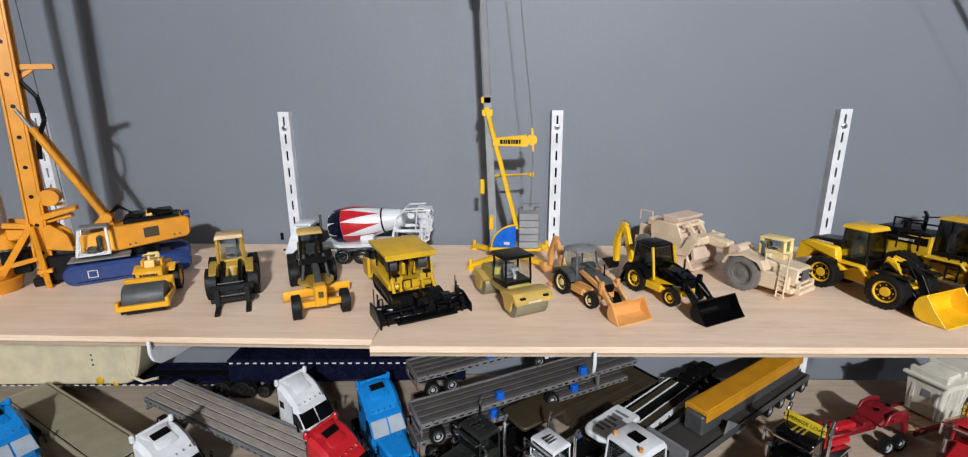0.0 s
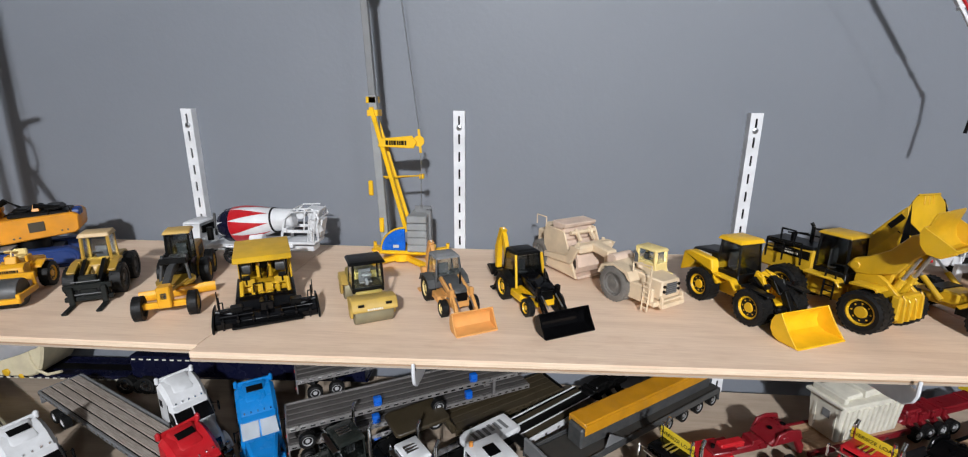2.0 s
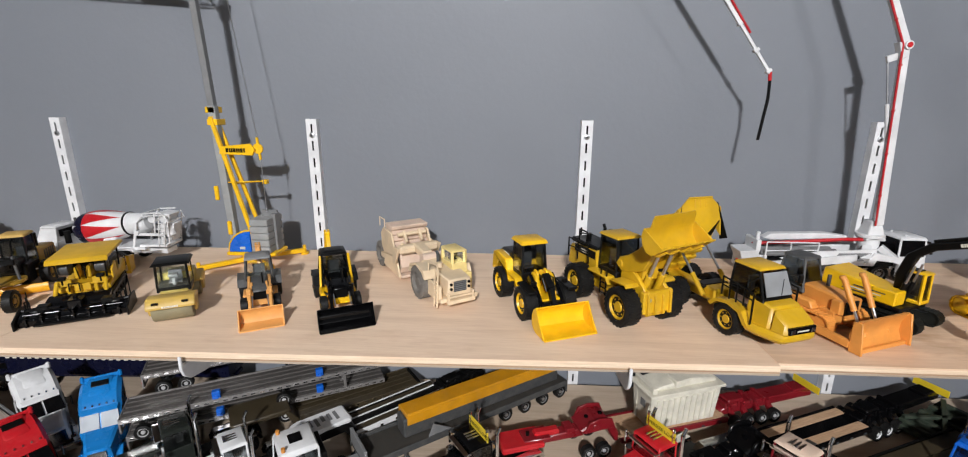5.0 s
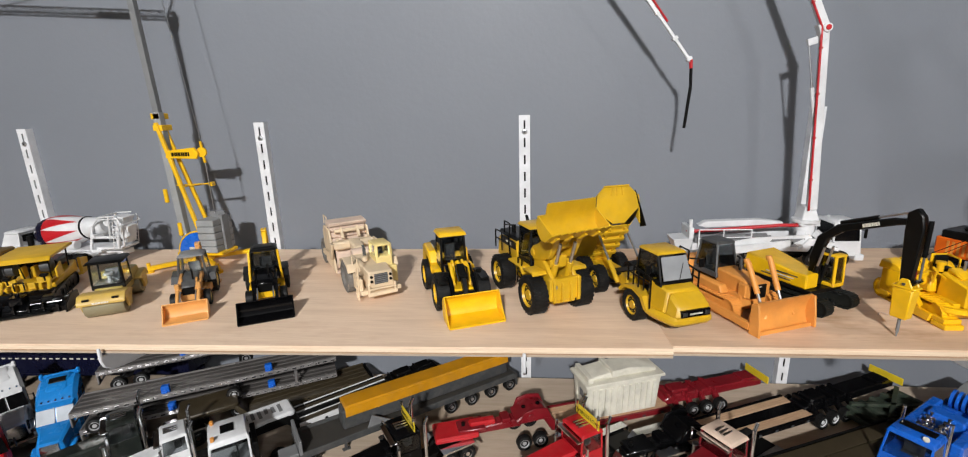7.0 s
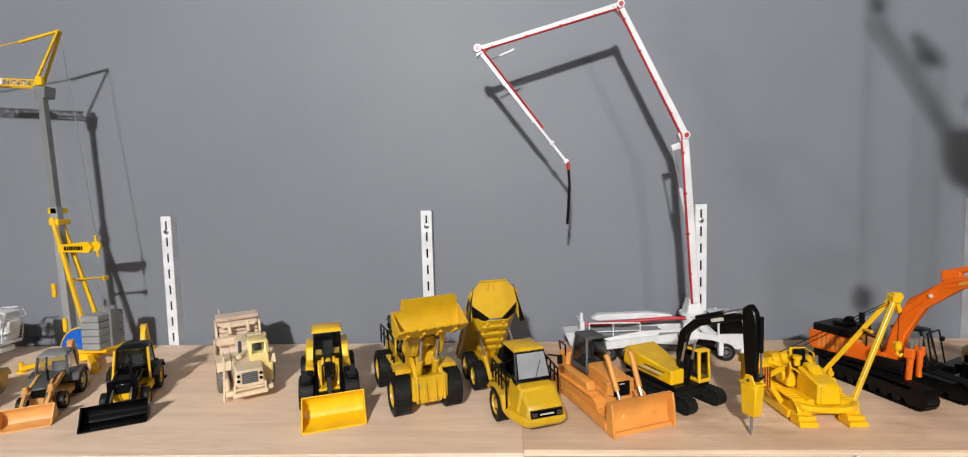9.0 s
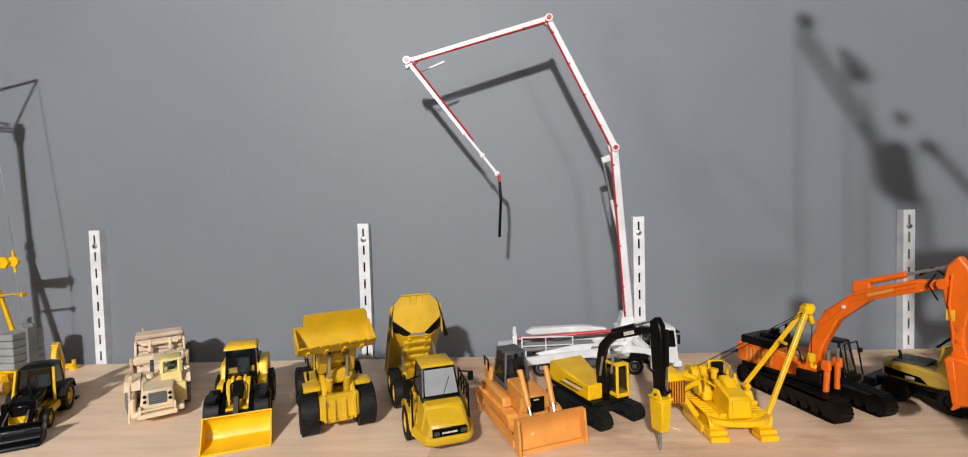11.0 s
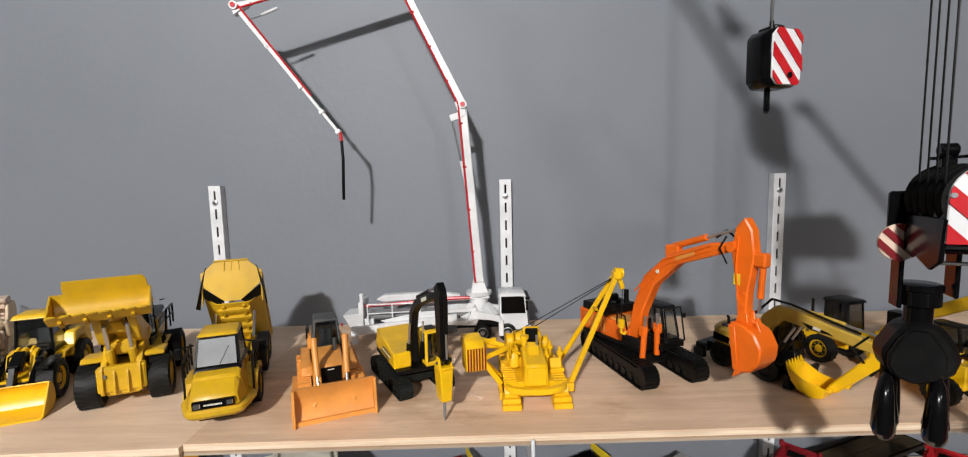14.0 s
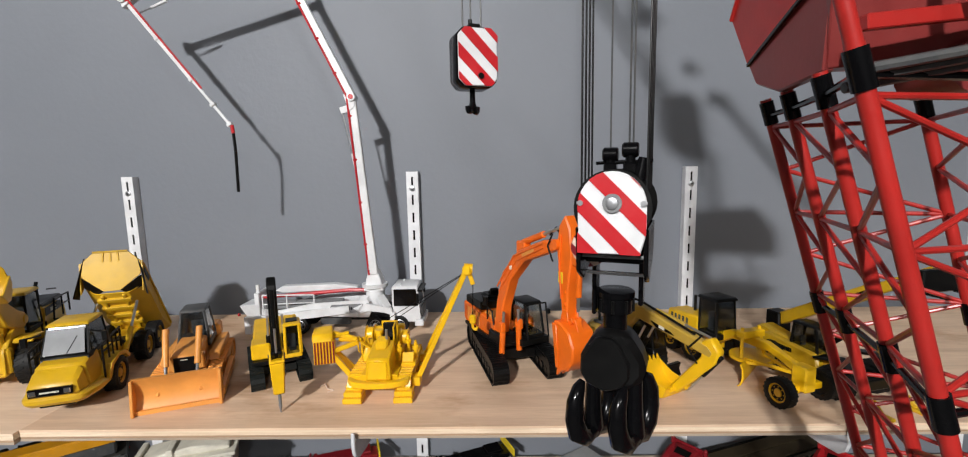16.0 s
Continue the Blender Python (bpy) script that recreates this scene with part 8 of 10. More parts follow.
        inner = up if up.dot(mid_in) > 0 else -up
        off = Vector((0, -0.0040, 0)) + inner * (h0 + h1) * 0.29
        part("boom_pipe", rod(p + off, q + off, 0.0013, n=8), RED, g, "red concrete pipe along the boom")
        for f in (0.18, 0.42, 0.66, 0.90):
            c = p + (q - p) * f
            part("pipe_clip", bar(c + off * 1.25, c + off * 0.5, 0.0030, 0.0026), RED, g)
        kn = part("joint", rod(q + Vector((0, -0.007, 0)), q + Vector((0, 0.007, 0)), 0.0050, n=16), WHITE, g)
        part("joint_pin", rod(q + Vector((0, -0.0082, 0)), q + Vector((0, -0.0068, 0)), 0.0030, n=12), RED, kn)
        part("gusset", solid(*[[q + Vector((0, yy, 0)) + v for v in (d * -0.016 + up * h1 * 0.5, d * 0.004 + up * 0.010, d * 0.003 - up * 0.004, d * -0.012 - up * h1 * 0.3)] for yy in (-0.0046, 0.0046)], 0.0005), WHITE, g)
    ram(o, (0.046, -0.006, 0.176), (0.026, -0.006, 0.276), 0.0024, WHITE, 0.5)
    part("knuckle_link", bar((0.024, -0.006, 0.278), (0.044, -0.006, 0.284), 0.004, 0.008), WHITE, o)
    ram(o, (0.050, -0.010, 0.080), (0.048, -0.008, 0.150), 0.0022, WHITE, 0.6)
    ram(o, (-0.014, -0.004, 0.404), (-0.038, -0.004, 0.446), 0.0018, WHITE)
    ram(o, (-0.178, -0.006, 0.412), (-0.214, -0.006, 0.398), 0.0018, WHITE)
    mid = P3 + (P4 - P3) * 0.62
    t1 = part("tip_section", joined(bar(P3, mid, 0.0046, 0.0052), bar(mid, P4, 0.0030, 0.0034)), WHITE, o)
    for f in (0.30, 0.62, 0.82, 0.98):
        c = P3 + (P4 - P3) * f
        part("clamp", bar(c - (P4 - P3).normalized() * 0.002, c + (P4 - P3).normalized() * 0.002, 0.0062, 0.0066), WHITE, t1)
    part("tip_pipe", rod(P3 + Vector((0.004, -0.004, 0.001)), P3 + (P4 - P3) * 0.70 + Vector((0.003, -0.003, 0.001)), 0.0013, n=8), RED, t1)
    part("hose_collar", rod(P4 + Vector((0, 0, 0.002)), P4 + Vector((0.001, 0, -0.008)), 0.0022, n=10), RED, t1)
    part("end_hose", tube([P4 + Vector((0.001, 0, -0.006)), P4 + Vector((0.002, 0, -0.030)), P4 + Vector((0.0005, 0.002, -0.054)), P4 + Vector((-0.001, 0.004, -0.080))], 0.0019, 10), BLACK, t1, "black rubber end hose")


drill_rig()
soil_roller()
fork_loader()
motor_grader("motor_grader", "aged yellow model motor grader with dark cab and tan roof", -0.1833, 0.4845, -64, OLDY, BLACK, paint("tan_yellow_roof", (0.66, 0.42, 0.10), 0.5), 0.0125, 0.072, OLDY, 0.118, blade_yaw=9, dark=True, front_mat=ORY, blade_h=0.0062)
mixer_truck()
paver()
tandem_roller()
tower_crane()
backhoe("backhoe_loader", "terracotta-orange model backhoe loader with grey cab", 0.1229, 0.4861, -62, PEACH, DGREY, DGREY, MGREY, PEACH, 0.0445, SANDY, PEACH, GLASS, 0.95)
backhoe("backhoe_loader", "black and yellow model backhoe loader with glossy black bucket", 0.2093, 0.4962, -62.5, YEL, GLOSSB, BLACK, BLACK, GLOSSB, 0.054, YEL, GLOSSB, SMOKE, 1.02, 0.060)
scraper()
wheel_loader()
raised_loader()
dump_truck()
bulldozer()
breaker_excavator()
pipelayer()
pump_truck()
orange_excavator()
yellow_excavator()
motor_grader("motor_grader", "golden yellow model motor grader with black cab", 1.2877, 0.4798, -72, YEL, BLACK, BLACK, 0.0132, 0.066, YEL, 0.122, blade_yaw=30)
telehandler()


def loose_string():
    o = thing("string_scrap", "short curled scrap of brown string on the shelf", "string scrap", 0.8747, 0.4584, SH, 0)
    pts = [(0.0, 0.0, 0.0008), (0.004, 0.004, 0.0010), (0.006, 0.0, 0.0016), (0.010, -0.006, 0.0010), (0.016, -0.008, 0.0007), (0.012, -0.012, 0.0007)]
    part("strand", tube(pts, 0.0006, 6), PINKD, o)


loose_string()

# ---- trucks and trailers on the lower shelf ----
def sleeper_truck(name, label, x, y, yaw, col, roof_hatch=True, scale=1.0):
    """A road tractor: origin under the back of its sleeper."""
    o = thing(name, label, "truck", x, y, LOW, yaw, "sleeper trucks", scale=scale * 0.92)
    for xx in (-0.034, -0.012):
        for s in (-1, 1):
            wheel(o, xx, s * 0.0195, 0.0105, 0.0095, RIMS, None, 18)
    for s in (-1, 1):
        wheel(o, 0.083, s * 0.0205, 0.0105, 0.0075, RIMS, None, 18)
        part("fuel_tank", rod((0.012, s * 0.0215, 0.014), (0.050, s * 0.0215, 0.014), 0.0075, n=18, r_b=0.0008), CHROME, o)
    part("chassis", joined(bx(-0.052, 0.095, -0.009, 0.009, 0.010, 0.018), bx(-0.040, -0.006, -0.012, 0.012, 0.018, 0.022)), BLACK, o)
    h = 0.0245
    body = [(0.000, 0.020), (0.060, 0.020), (0.0615, 0.0490), (0.0470, 0.0700), (0.0425, 0.0765), (0.0320, 0.0870), (0.0180, 0.0945), (0.000, 0.0985)]
    c = part("cab", side(body, -h, h, 0.0050), col, o)
    part("roof_crown", solid([(0.002, -0.0165, 0.0975), (0.002, 0.0165, 0.0975), (0.034, 0.0140, 0.0845), (0.034, -0.0140, 0.0845)], [(0.004, -0.0135, 0.1010), (0.004, 0.0135, 0.1010), (0.030, 0.0115, 0.0895), (0.030, -0.0115, 0.0895)], 0.0016), col, c)
    part("roof_lip", joined(bx(-0.002, 0.004, -h, -h + 0.005, 0.094, 0.104, 0.0016), bx(-0.002, 0.004, h - 0.005, h, 0.094, 0.104, 0.0016), bx(-0.002, 0.002, -h, h, 0.094, 0.101, 0.001)), col, c)
    if roof_hatch:
        part("roof_hatch", moved(bx(-0.005, 0.005, -0.010, 0.010, 0.0, 0.0012, 0.0005), TR((0.0165, 0, 0.0966)) @ ROT(0.40, 4, "Y")), BLACK, c)
    for s in (-1, 1):
        part("sleeper_window", bx(0.008, 0.018, s * h - 0.0004, s * h + 0.0004, 0.066, 0.076, 0), GLOSSB, c)
        part("door_window", side([(0.038, 0.050), (0.058, 0.050), (0.053, 0.061), (0.046, 0.068), (0.038, 0.068)], s * h - 0.0004, s * h + 0.0004, 0), GLOSSB, c)
        part("mirror", joined(bx(0.055, 0.059, s * (h + 0.006) - 0.001, s * (h + 0.006) + 0.001, 0.050, 0.064, 0.0005), tube([(0.052, s * h, 0.062), (0.057, s * (h + 0.006), 0.062)], 0.0006)), GLOSSB, c)
        part("step", bx(0.040, 0.062, s * (h + 0.001) - 0.002, s * (h + 0.001) + 0.002, 0.010, 0.022, 0.0006), col, c)
        part("door_line", bx(0.0375, 0.0382, s * (h + 0.0002) - 0.0003, s * (h + 0.0002) + 0.0003, 0.024, 0.078, 0), DGREY, c)
    for s in (-1, 1):
        a, b = sorted((s * 0.0012, s * (h - 0.0025)))
        part("windscreen", solid([(0.0605, a, 0.0500), (0.0605, b, 0.0500), (0.0480, b * 0.92, 0.0680), (0.0480, a, 0.0680)], [(0.0622, a, 0.0512), (0.0622, b, 0.0512), (0.0496, b * 0.92, 0.0692), (0.0496, a, 0.0692)], 0), GLAREWS if col is BLUE else GLOSSB, c)
    for k in range(5):
        part("marker_lamp", bx(0.0405, 0.0432, -0.016 + 0.008 * k - 0.0009, -0.016 + 0.008 * k + 0.0009, 0.0765, 0.0785, 0), CHROME, c)
    part("sun_visor", solid([(0.0440, -0.0215, 0.0735), (0.0440, 0.0215, 0.0735), (0.0520, 0.0200, 0.0695), (0.0520, -0.0200, 0.0695)], [(0.0440, -0.0215, 0.0748), (0.0440, 0.0215, 0.0748), (0.0522, 0.0200, 0.0706), (0.0522, -0.0200, 0.0706)], 0.0003), col, c)
    hd = part("hood", solid([(0.059, -0.0215, 0.024), (0.059, 0.0215, 0.024), (0.059, 0.0200, 0.0515), (0.059, -0.0200, 0.0515)], [(0.106, -0.017, 0.022), (0.106, 0.017, 0.022), (0.104, 0.013, 0.044), (0.104, -0.013, 0.044)], 0.0030), col, o)
    for s in (-1, 1):
        part("fender", side([(0.068, 0.018), (0.072, 0.027), (0.083, 0.031), (0.096, 0.028), (0.106, 0.018), (0.102, 0.018), (0.094, 0.024), (0.083, 0.0265), (0.074, 0.023), (0.072, 0.018)], s * 0.0205 - 0.0045, s * 0.0205 + 0.0045, 0.0008), col, hd)
        part("headlight", bx(0.103, 0.107, s * 0.0165 - 0.003, s * 0.0165 + 0.003, 0.024, 0.030, 0.0008), CHROME, hd)
    part("grille", solid([(0.106, -0.011, 0.022), (0.106, 0.011, 0.022), (0.1045, 0.010, 0.042), (0.1045, -0.010, 0.042)], [(0.1075, -0.011, 0.022), (0.1075, 0.011, 0.022), (0.1060, 0.010, 0.042), (0.1060, -0.010, 0.042)], 0), CHROME, hd)
    part("bumper", bx(0.104, 0.111, -0.022, 0.022, 0.008, 0.018, 0.0015), CHROME, o)
    part("fifth_wheel", plan([(-0.034, -0.008), (-0.018, -0.010), (-0.014, 0.0), (-0.018, 0.010), (-0.034, 0.008)], 0.022, 0.025), BLACK, o)
    for s in (-1, 1):
        part("exhaust_pipe", rod((-0.004, s * 0.019, 0.02), (-0.004, s * 0.019, 0.086), 0.0018), CHROME, o)
    return o


def long_nose_truck(name, label, x, y, yaw, col, roof, trim, sign=None, scale=1.0):
    """An older road tractor with a long square bonnet and tall stacks; origin under the cab."""
    o = thing(name, label, "truck", x, y, LOW, yaw, "long-nosed trucks", scale=scale)
    for xx in (-0.072, -0.048):
        for s in (-1, 1):
            wheel(o, xx, s * 0.0195, 0.0110, 0.0100, trim, None, 18)
    for s in (-1, 1):
        wheel(o, 0.062, s * 0.0205, 0.0110, 0.0075, trim, None, 18)
        part("fuel_tank", rod((-0.018, s * 0.0215, 0.016), (0.016, s * 0.0215, 0.016), 0.0080, n=18, r_b=0.0008), trim, o)
        part("exhaust_pipe", joined(rod((-0.016, s * 0.0225, 0.024), (-0.016, s * 0.0225, 0.078), 0.0024), rod((-0.016, s * 0.0225, 0.078), (-0.020, s * 0.0225, 0.086), 0.0020)), trim, o)
        part("fender", side([(0.046, 0.016), (0.050, 0.026), (0.062, 0.030), (0.076, 0.026), (0.082, 0.014), (0.078, 0.014), (0.072, 0.023), (0.062, 0.0265), (0.052, 0.022), (0.050, 0.016)], s * 0.0205 - 0.0045, s * 0.0205 + 0.0045, 0.0008), col, o)
        part("mirror", joined(bx(0.018, 0.021, s * 0.030 - 0.0014, s * 0.030 + 0.0014, 0.046, 0.062, 0.0005), tube([(0.018, s * 0.022, 0.060), (0.019, s * 0.030, 0.060)], 0.0006)), trim, o)
        part("air_cleaner", rod((0.024, s * 0.0205, 0.028), (0.024, s * 0.0205, 0.048), 0.0046, n=14, r_b=0.0006), trim, o)
        part("mudguard", side([(-0.088, 0.018), (-0.082, 0.026), (-0.038, 0.026), (-0.032, 0.018), (-0.036, 0.018), (-0.041, 0.0235), (-0.080, 0.0235), (-0.085, 0.017)], s * 0.0195 - 0.0055, s * 0.0195 + 0.0055, 0), trim, o)
    part("chassis", joined(bx(-0.090, 0.080, -0.009, 0.009, 0.011, 0.019), bx(-0.080, -0.040, -0.012, 0.012, 0.019, 0.023)), BLACK, o)
    c = cab(o, -0.012, 0.022, 0.042, 0.020, 0.066, col, roof, SMOKE, tf=0.004, tr=0.001, ts=0.0015, sill=0.55, roof_t=0.004)
    part("sun_visor", bx(0.017, 0.026, -0.020, 0.020, 0.0615, 0.0640, 0.0005), trim, c)
    part("air_horn", joined(*[rod((-0.002, k * 0.005, 0.071), (0.014, k * 0.005, 0.071), 0.0008, 0.0018) for k in (-1, 0, 1)]), trim, c)
    hd = part("hood", solid([(0.020, -0.016, 0.022), (0.020, 0.016, 0.022), (0.020, 0.015, 0.048), (0.020, -0.015, 0.048)], [(0.082, -0.013, 0.020), (0.082, 0.013, 0.020), (0.082, 0.012, 0.044), (0.082, -0.012, 0.044)], 0.0024), col, o)
    part("grille", bx(0.0818, 0.0842, -0.0115, 0.0115, 0.018, 0.042, 0.0005), trim, hd)
    for s in (-1, 1):
        part("headlight", joined(rod((0.076, s * 0.0205, 0.031), (0.0815, s * 0.0205, 0.031), 0.0032)), trim, hd)
    part("bumper", bx(0.082, 0.089, -0.0225, 0.0225, 0.008, 0.019, 0.0012), trim, o)
    if sign:
        p = part("sign_board", bx(sign - 0.0006, sign + 0.0006, -0.0215, 0.0215, 0.070, 0.0835, 0.0003), SIGNY, o, "yellow board lettered OVERSIZE LOAD")
        cu = bpy.data.curves.new("lettering", "FONT")
        cu.body, cu.size, cu.align_x, cu.extrude = "OVERSIZE LOAD", 0.0062, "CENTER", 0.0001
        tmp = bpy.data.objects.new("lettering", cu)
        scene.collection.objects.link(tmp)
        bpy.context.view_layer.update()
        me = bpy.data.meshes.new_from_object(tmp)
        bpy.data.objects.remove(tmp)
        me.materials.clear()
        me.materials.append(BLACK)
        for s in (-1, 1):
            t = new("lettering", me)
            t.parent = p
            t.matrix_basis = pose(sign + s * 0.0009, 0, 0.0745, 90, 0, 90 if s > 0 else -90)
        for s in (-1, 1):
            part("sign_post", rod((sign, s * 0.018, 0.060), (sign, s * 0.018, 0.084), 0.0010, n=8), trim, p)
            part("beacon", rod((sign, s * 0.019, 0.0835), (sign, s * 0.019, 0.088), 0.0018, n=10), CHROME, p)
    return o


def flatbed(name, label, x, y, z, yaw, length, width, deck, rail, boards, axles, wr=0.0098, lift=0.036, rim=None, dashes=True, tail=True, gap=0.0008):
    """A platform trailer, front to +x; deck top at lift over z."""
    o = thing(name, label, "trailer", x, y, z, yaw, "flatbed trailers")
    hl, hw = length / 2, width / 2
    for k in range(boards):
        y0 = -hw + 0.0025 + (width - 0.005) * k / boards
        y1 = -hw + 0.0025 + (width - 0.005) * (k + 1) / boards
        part("deck_board", bx(-hl, hl, y0 + gap, y1 - gap, lift - 0.0022, lift, 0.0003), deck, o)
    part("deck_base", bx(-hl + 0.001, hl - 0.001, -hw + 0.002, hw - 0.002, lift - 0.0045, lift - 0.0020, 0), BLACK, o)
    for s in (-1, 1):
        r = part("side_rail", bx(-hl, hl, s * hw - 0.0014, s * hw + 0.0014, lift - 0.0062, lift + 0.0004, 0.0004), rail, o)
        if dashes:
            n = int(length / 0.011)
            bm = joined(*[bx(-hl + length * (k + 0.25) / n, -hl + length * (k + 0.75) / n, s * (hw + 0.0015) - 0.0003, s * (hw + 0.0015) + 0.0003, lift - 0.0040, lift - 0.0020, 0) for k in range(n)])
            part("reflector_tape", bm, CHROME, r)
        part("beam", side([(-hl, lift - 0.004), (hl, lift - 0.004), (hl, lift - 0.009), (hl - 0.05, lift - 0.009), (hl - 0.075, lift - 0.016), (-hl + 0.02, lift - 0.016), (-hl, lift - 0.010)], s * 0.008 - 0.0012, s * 0.008 + 0.0012, 0.0003), rail, o)
    n = int(length / 0.03)
    for k in range(n):
        xx = -hl + length * (k + 0.5) / n
        part("cross_member", bx(xx - 0.001, xx + 0.001, -hw + 0.001, hw - 0.001, lift - 0.0075, lift - 0.0045, 0), rail, o)
    for ax in axles:
        for s in (-1, 1):
            wheel(o, ax, s * (hw - 0.006), wr, 0.0095, rim or RIMS, None, 18)
        part("axle", rod((ax, -hw + 0.006, wr), (ax, hw - 0.006, wr), 0.0016), DGREY, o)
    for s in (-1, 1):
        part("landing_leg", joined(bx(hl - 0.062, hl - 0.058, s * 0.012 - 0.0018, s * 0.012 + 0.0018, 0.002, lift - 0.006), bx(hl - 0.065, hl - 0.055, s * 0.012 - 0.003, s * 0.012 + 0.003, 0.0, 0.002)), rail, o)
    if tail:
        part("tail_frame", joined(bx(-hl - 0.002, -hl, -hw, hw, lift - 0.009, lift + 0.0004, 0.0004), bx(-hl - 0.002, -hl, -hw, -hw + 0.008, lift - 0.020, lift - 0.008, 0.0004), bx(-hl - 0.002, -hl, hw - 0.008, hw, lift - 0.020, lift - 0.008, 0.0004), bx(-hl - 0.002, -hl, -hw, hw, lift - 0.020, lift - 0.017, 0.0004)), rail, o)
        for s in (-1, 1):
            part("tail_lamp", rod((-hl - 0.0028, s * (hw - 0.004), lift - 0.013), (-hl - 0.0018, s * (hw - 0.004), lift - 0.013), 0.0018, n=10), RED, o)
    return o


def lowboy(name, label, x, y, yaw, col, deck, length, width, rim, goose=0.07, rear=0.09, rear_axles=3, deck_z=0.019, strip=None, end_sign=False, goose_wheels=2, hump=0.046, plain=False):
    """A low-loader, gooseneck to +x: raised neck, sunken deck between rails, raised wheel bogie behind."""
    o = thing(name, label, "low loader trailer", x, y, LOW, yaw, "low loader trailers")
    hl, hw = length / 2, width / 2
    gx, rx = hl - goose, -hl + rear
    for s in (-1, 1):
        part("deck_rail", bx(rx, gx, s * (hw - 0.002) - 0.002, s * (hw - 0.002) + 0.002, deck_z - 0.0065, deck_z + 0.0006, 0.0005), col, o)
        a, b = sorted((s * (hw - 0.0045), s * hw * 0.34))
        part("deck_board", bx(rx, gx, a, b, deck_z - 0.003, deck_z, 0.0004), strip or deck, o)
        n = 6
        for k in range(n):
            xx = rx + (gx - rx) * (k + 0.5) / n
            part("tie_ring", bx(xx - 0.0022, xx + 0.0022, s * hw - 0.0002, s * hw + 0.0006, deck_z - 0.0055, deck_z - 0.0025, 0), DGREY if col is not BLACK else CHROME, o)
    part("deck_centre", bx(rx, gx, -hw * 0.33, hw * 0.33, deck_z - 0.004, deck_z - 0.0005, 0.0004), BLACK if strip is None else deck, o)
    long_neck = goose > 0.1
    if long_neck:
        g = part("gooseneck", side([(gx - 0.002, deck_z - 0.009), (gx + 0.004, deck_z - 0.009), (gx + 0.016, hump - 0.016), (gx + 0.050, hump - 0.018), (gx + 0.056, hump - 0.012), (gx + 0.034, hump), (gx + 0.014, hump - 0.002), (gx - 0.002, deck_z + 0.004)], -hw * 0.62, hw * 0.62, 0.0018), col, o)
        part("neck_tongue", side([(gx + 0.046, hump - 0.026), (hl, hump - 0.026), (hl, hump - 0.018), (gx + 0.060, hump - 0.015), (gx + 0.046, hump - 0.012)], -hw * 0.30, hw * 0.30, 0.0014), col, g)
        part("hitch_plate", plan([(hl - 0.040, -hw * 0.52), (hl - 0.004, -hw * 0.44), (hl - 0.004, hw * 0.44), (hl - 0.040, hw * 0.52)], hump - 0.019, hump - 0.014, 0.0012), col, g)
        for s in (-1, 1):
            part("neck_cheek", side([(gx + 0.006, hump - 0.012), (gx + 0.050, hump - 0.014), (gx + 0.044, hump + 0.001), (gx + 0.030, hump + 0.004), (gx + 0.012, hump + 0.002)], s * hw * 0.66 - 0.0016, s * hw * 0.66 + 0.0016, 0.0008), col, g)
            part("pin_boss", rod((gx + 0.036, s * hw * 0.60, hump - 0.006), (gx + 0.036, s * hw * 0.80, hump - 0.006), 0.0042, n=14, r_b=0.0005), col, g)
        for k in range(3):
            part("neck_hole", rod((gx + 0.020 + 0.010 * k, 0, hump - 0.0030), (gx + 0.020 + 0.010 * k, 0, hump + 0.0004 - 0.001 * k), 0.0030, n=12), GLOSSB, g)
        part("valve_box", bx(gx + 0.060, gx + 0.072, -hw * 0.34, hw * 0.34, hump - 0.017, hump - 0.010, 0.001), col, g)
    else:
        g = part("gooseneck", side([(gx - 0.002, deck_z - 0.009), (gx + 0.004, deck_z - 0.009), (gx + 0.016, hump - 0.012), (hl, hump - 0.012), (hl, hump - 0.004), (gx + 0.040, hump), (gx + 0.012, hump - 0.001), (gx - 0.002, deck_z + 0.004)], -hw * 0.92, hw * 0.92, 0.0014), col, o)
    if not plain and not long_neck:
        part("neck_top", joined(bx(gx + 0.022, hl - 0.012, -hw * 0.5, -hw * 0.30, hump - 0.002, hump + 0.003, 0.001), bx(gx + 0.022, hl - 0.012, hw * 0.30, hw * 0.5, hump - 0.002, hump + 0.003, 0.001), rod((gx + 0.030, -hw * 0.6, hump + 0.001), (gx + 0.030, hw * 0.6, hump + 0.001), 0.0024)), col, g)
    if not plain and not long_neck:
        part("neck_slot", bx(gx + 0.026, hl - 0.018, -hw * 0.16, hw * 0.16, hump - 0.0005, hump + 0.0012, 0), GLOSSB, g)
    part("kingpin", rod((hl - 0.012, 0, hump - 0.020), (hl - 0.012, 0, hump - 0.010), 0.0025), BLACK, g)
    for k in range(goose_wheels):
        for s in (-1, 1):
            wheel(o, gx + 0.024 + 0.0225 * k, s * (hw - 0.004), 0.0100, 0.0095, rim, None, 18)
    r = part("rear_bogie", side([(rx + 0.002, deck_z - 0.009), (rx + 0.002, deck_z + 0.003), (rx - 0.012, 0.030), (-hl + 0.030, 0.032), (-hl, 0.028), (-hl, 0.020), (-hl + 0.030, 0.020), (rx - 0.008, 0.016)], -hw * 0.46, hw * 0.46, 0.0016), col, o)
